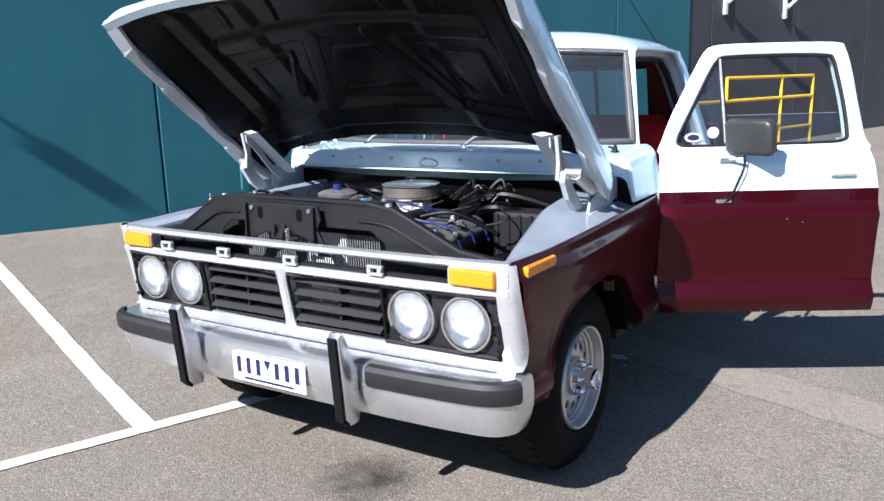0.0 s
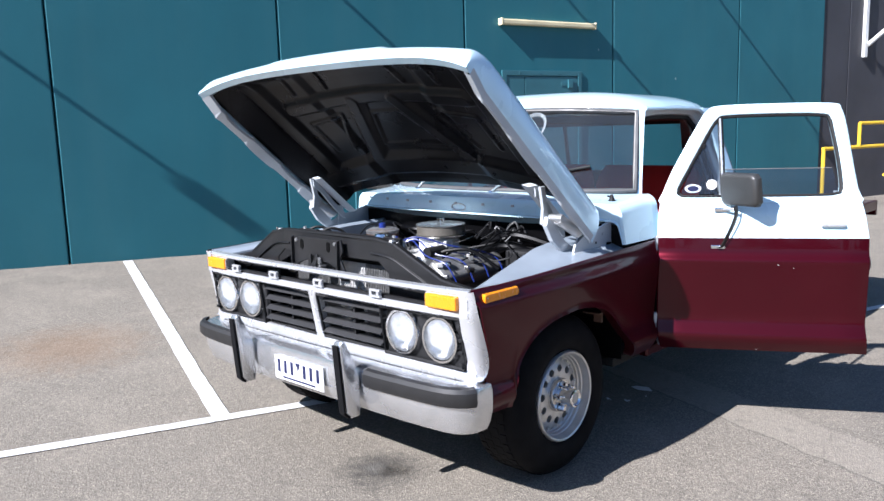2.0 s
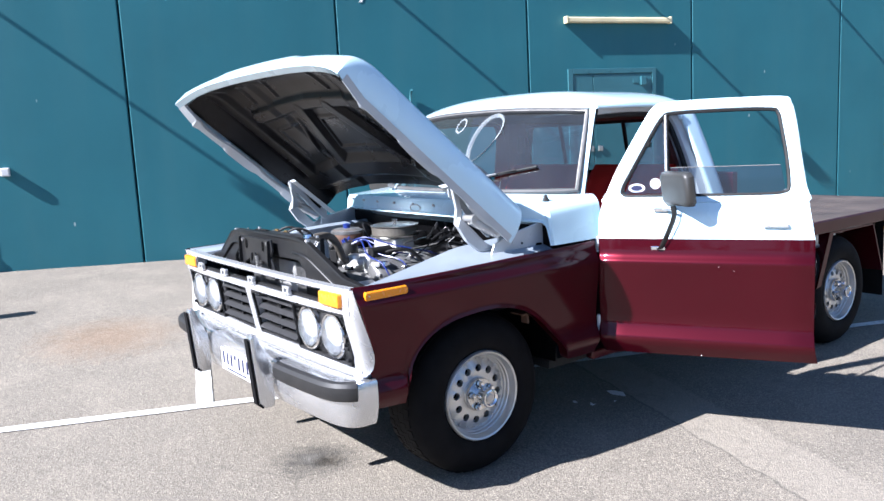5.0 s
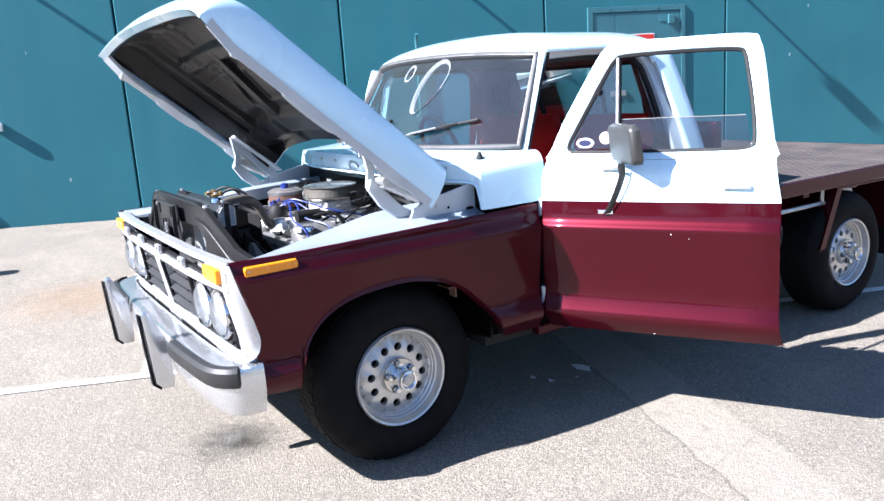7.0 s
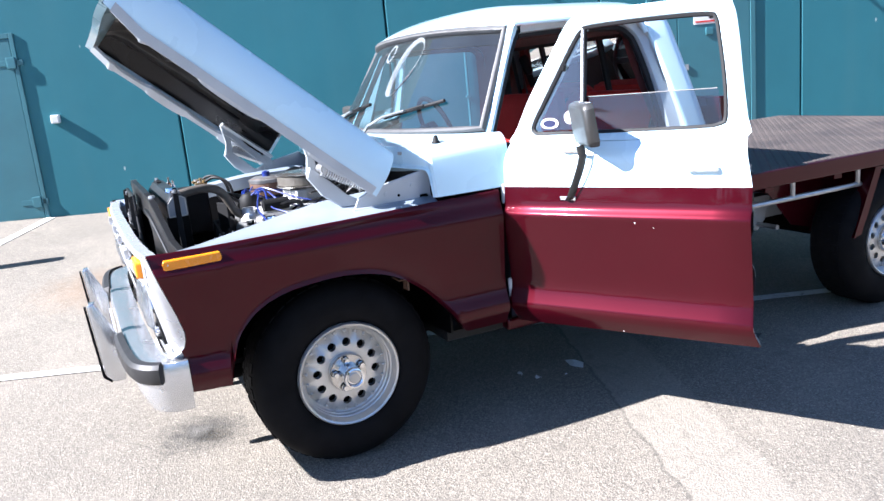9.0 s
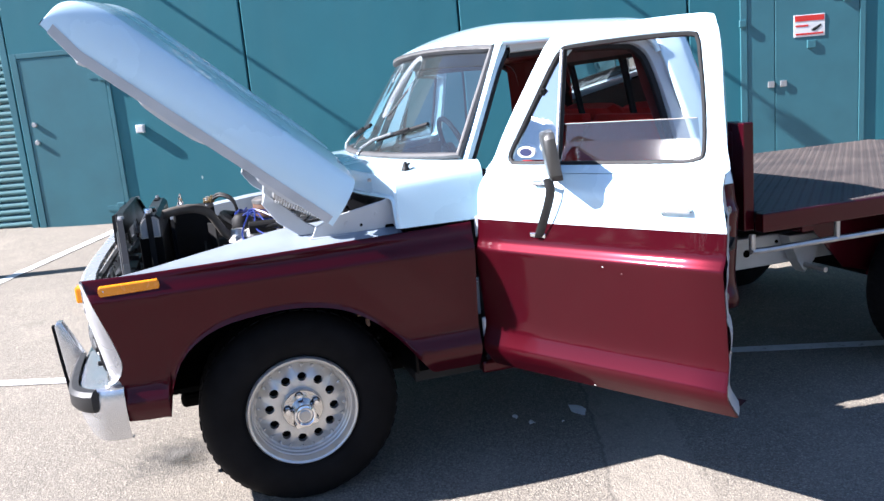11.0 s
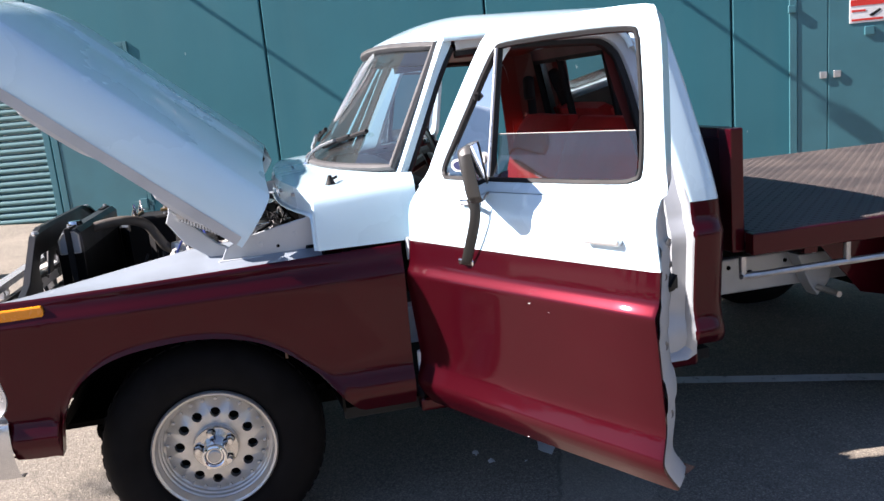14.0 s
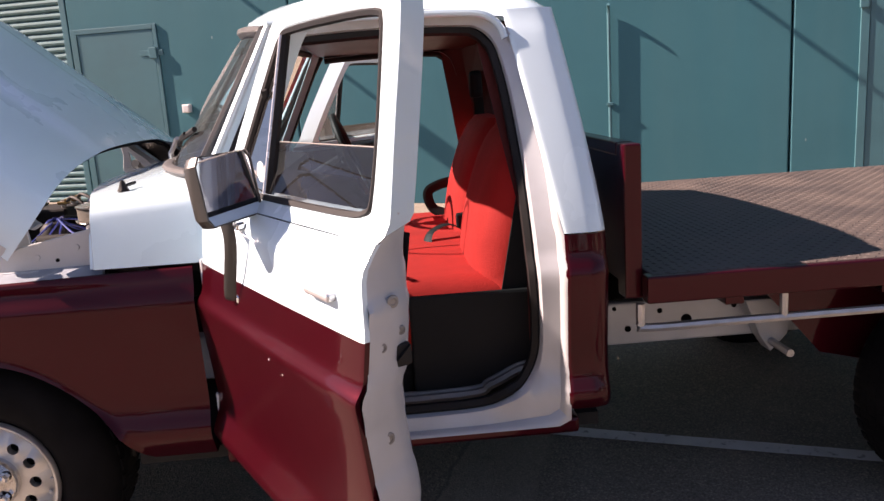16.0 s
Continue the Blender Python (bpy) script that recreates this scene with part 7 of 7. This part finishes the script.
part("power_steering_pump", moved(lathe([(0, -0.06), (0.055, -0.05), (0.06, 0.04), (0.03, 0.06), (0, 0.06)], 18, "y"), Matrix.Translation((-0.26, -0.20, 0.84))), BLACK_MATT, engine, smooth=True)
part("belt", tube([(0.27 + 0.05 * math.cos(a), -0.28, 0.80 + 0.05 * math.sin(a)) for a in [math.pi * (k / 8 - 0.5) for k in range(9)]] + [(-0.05, -0.28, 0.92), (-0.12, -0.28, 0.7), (0.0, -0.28, 0.6)], 0.006, 5, closed=True), BLACK_MATT, engine)
for a, b, c, r in (((0.20, 0.28, 0.98), (0.40, 0.30, 1.05), (0.62, 0.36, 1.0), 0.019), ((0.20, 0.24, 0.95), (0.42, 0.24, 1.0), (0.60, 0.36, 0.93), 0.019), ((-0.1, 0.33, 1.0), (-0.3, 0.24, 1.05), (-0.55, 0.36, 1.02), 0.015), ((-0.18, -0.12, 0.96), (-0.36, -0.18, 1.0), (-0.52, -0.05, 0.95), 0.022), ((0.12, -0.02, 0.97), (0.30, 0.05, 1.0), (0.55, 0.0, 0.93), 0.010)):
    part("heater_hose", tube(smooth_path([a, b, c], 6), r, 8), BLACK, engine, smooth=True)
for k in range(9):
    x = rng.uniform(-0.62, 0.45)
    p = [(x, 0.31, 1.03 + rng.uniform(-0.04, 0.05)), (x + rng.uniform(-0.15, 0.15), 0.22, 1.03 + rng.uniform(-0.02, 0.05)), (x + rng.uniform(-0.3, 0.3), 0.10, 0.97), (x * 0.5, 0.02, 0.92)]
    part("cable", tube(smooth_path(p, 6), rng.choice((0.003, 0.004, 0.006)), 5), rng.choice((BLACK_MATT, BLACK_MATT, BLACK)), engine, smooth=True)
for k in range(44):
    x, y, z = rng.uniform(-0.42, 0.36), rng.uniform(-0.16, 0.28), rng.uniform(0.88, 0.975)
    d = rng.uniform(0.006, 0.018)
    part("fitting", moved(box(-d, d, -d * 0.8, d * 0.8, -d * 0.7, d * 0.7, d * 0.25), Matrix.Translation((x, y, z)) @ Matrix.Rotation(rng.uniform(0, 3), 4, "Z")), rng.choice((ENGINE, ALLOY, ALLOY, BLACK_MATT, POLISH)), engine)
for k in range(16):
    x, y = 0.34 + rng.uniform(-0.10, 0.10), 0.30 + rng.uniform(-0.04, 0.04)
    h = 1.05 + rng.uniform(0.0, 0.07)
    p = [(x - 0.10, y + rng.uniform(-0.02, 0.06), 1.02), (x - 0.03, y, h - 0.03), (x + rng.uniform(-0.02, 0.03), y + rng.uniform(-0.03, 0.03), h), (x + rng.uniform(-0.03, 0.05), y + rng.uniform(-0.05, 0.05), h - rng.uniform(0.03, 0.07))]
    part("wire", tube(smooth_path(p, 5), rng.choice((0.003, 0.004, 0.005)), 5), rng.choice((BLACK_MATT, BLACK_MATT, BLACK, ENGINE)), engine, smooth=True)
can = part("brake_canister", moved(lathe([(0, 0.0), (0.08, 0.0), (0.09, 0.02), (0.09, 0.07), (0.08, 0.09), (0, 0.09)], 24, "z"), Matrix.Translation((-0.34, 0.06, 0.975))), RUST, truck, "brown round canister", smooth=True)
part("lid", moved(lathe([(0.092, 0.066), (0.094, 0.082), (0.07, 0.094), (0, 0.096)], 24, "z"), Matrix.Translation((-0.34, 0.06, 0.975))), ENGINE, can, "silver lid", smooth=True)
part("cap", moved(lathe([(0.02, 0.09), (0.02, 0.12), (0, 0.125)], 12, "z"), Matrix.Translation((-0.34, 0.06, 0.975))), BLUE_LEAD, can)
booster = part("brake_booster", moved(lathe([(0, -0.10), (0.06, -0.09), (0.11, -0.05), (0.125, 0.0), (0.11, 0.05), (0, 0.07)], 24, "y"), Matrix.Translation((-0.50, 0.26, 0.96))), BLACK, truck, "black round brake booster", smooth=True)
part("master_cylinder", box(-0.53, -0.47, 0.02, 0.16, 0.94, 1.0, 0.015), ENGINE, booster)
heater = part("heater_box", box(0.40, 0.74, 0.22, 0.36, 0.70, 0.99, 0.02), BLACK_MATT, truck, "black ribbed heater box")
for k in range(6):
    part("rib", box(0.42 + 0.055 * k, 0.435 + 0.055 * k, 0.212, 0.22, 0.72, 0.98, 0.002), BLACK_MATT, heater)
battery = part("battery", box(-0.72, -0.50, -0.43, -0.22, 0.80, 1.035, 0.012), BLACK_MATT, truck, "black battery with brass terminals")
for x in (-0.68, -0.56):
    part("terminal", moved(lathe([(0, 0.035), (0.011, 0.035), (0.013, 0)], 10, "z"), Matrix.Translation((x, -0.25, 1.035))), STEEL, battery)
    part("terminal_clamp", join(box(x - 0.022, x + 0.022, -0.272, -0.230, 1.048, 1.062, 0.004), box(x - 0.006, x + 0.03, -0.235, -0.215, 1.050, 1.075, 0.004)), BRASS, battery, "brass battery clamp")
    part("battery_cable", tube(smooth_path([(x + 0.02, -0.225, 1.062), (x + 0.07, -0.18, 1.085), (x + 0.11, -0.12, 1.05), (x + 0.13, -0.10, 0.95)], 5), 0.008, 6), BLACK_MATT, battery, smooth=True)
part("hold_down_bar", box(-0.72, -0.50, -0.398, -0.380, 1.036, 1.046, 0.003), BRASS, battery)
for x in (-0.705, -0.515):
    part("hold_down_rod", moved(lathe([(0, 0.055), (0.005, 0.054), (0.005, 0.03), (0.011, 0.028), (0.011, 0.014), (0.016, 0.012), (0.016, 0)], 8, "z"), Matrix.Translation((x, -0.389, 1.046))), CHROME, battery)
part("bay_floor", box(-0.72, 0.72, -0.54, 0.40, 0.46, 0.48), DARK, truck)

# loose things on the ground
leaf_rng = random.Random(2)
for x, y, r in ((0.612, 1.275, 0.055), (0.556, 0.982, 0.018), (0.654, 1.026, 0.022), (0.70, 1.16, 0.010)):
    bm = bmesh.new()
    n = 9
    vs = [bm.verts.new((x + r * leaf_rng.uniform(0.4, 1.0) * math.cos(2 * math.pi * k / n) * 1.3, y + r * leaf_rng.uniform(0.4, 1) * math.sin(2 * math.pi * k / n), 0.003 + leaf_rng.uniform(0, 0.012))) for k in range(n)]
    c = bm.verts.new((x, y, 0.012))
    for k in range(n):
        bm.faces.new((vs[k], vs[(k + 1) % n], c))
    ob = part("paper_scrap", bm, PLATE, None, "small pale crumpled scrap lying on asphalt")
    tagged(ob, category="litter")

weed_rng = random.Random(8)
for s0 in (1.25, 2.02, 1.40):
    bm = bmesh.new()
    for k in range(22):
        a, lean, high = weed_rng.uniform(0, 6.28), weed_rng.uniform(0.01, 0.05), weed_rng.uniform(0.03, 0.10)
        root = Vector((s0 + weed_rng.uniform(-0.03, 0.03), -0.03 + weed_rng.uniform(-0.02, 0.02), base_at(s0) - 0.01))
        side_ = Vector((math.cos(a), math.sin(a), 0))
        tip = root + side_ * lean + Vector((0, 0, high))
        across = Vector((-side_.y, side_.x, 0)) * 0.004
        mid = root.lerp(tip, 0.55) + Vector((0, 0, 0.012))
        v = [bm.verts.new(q) for q in (root - across, root + across, mid + across, mid - across, tip)]
        bm.faces.new(v[:4])
        bm.faces.new((v[3], v[2], v[4]))
    ob = on_wall(part("weed", bm, WEED, None, "dry straggling weed growing at the wall base"))
    tagged(ob, category="weed", group="weeds at the wall")
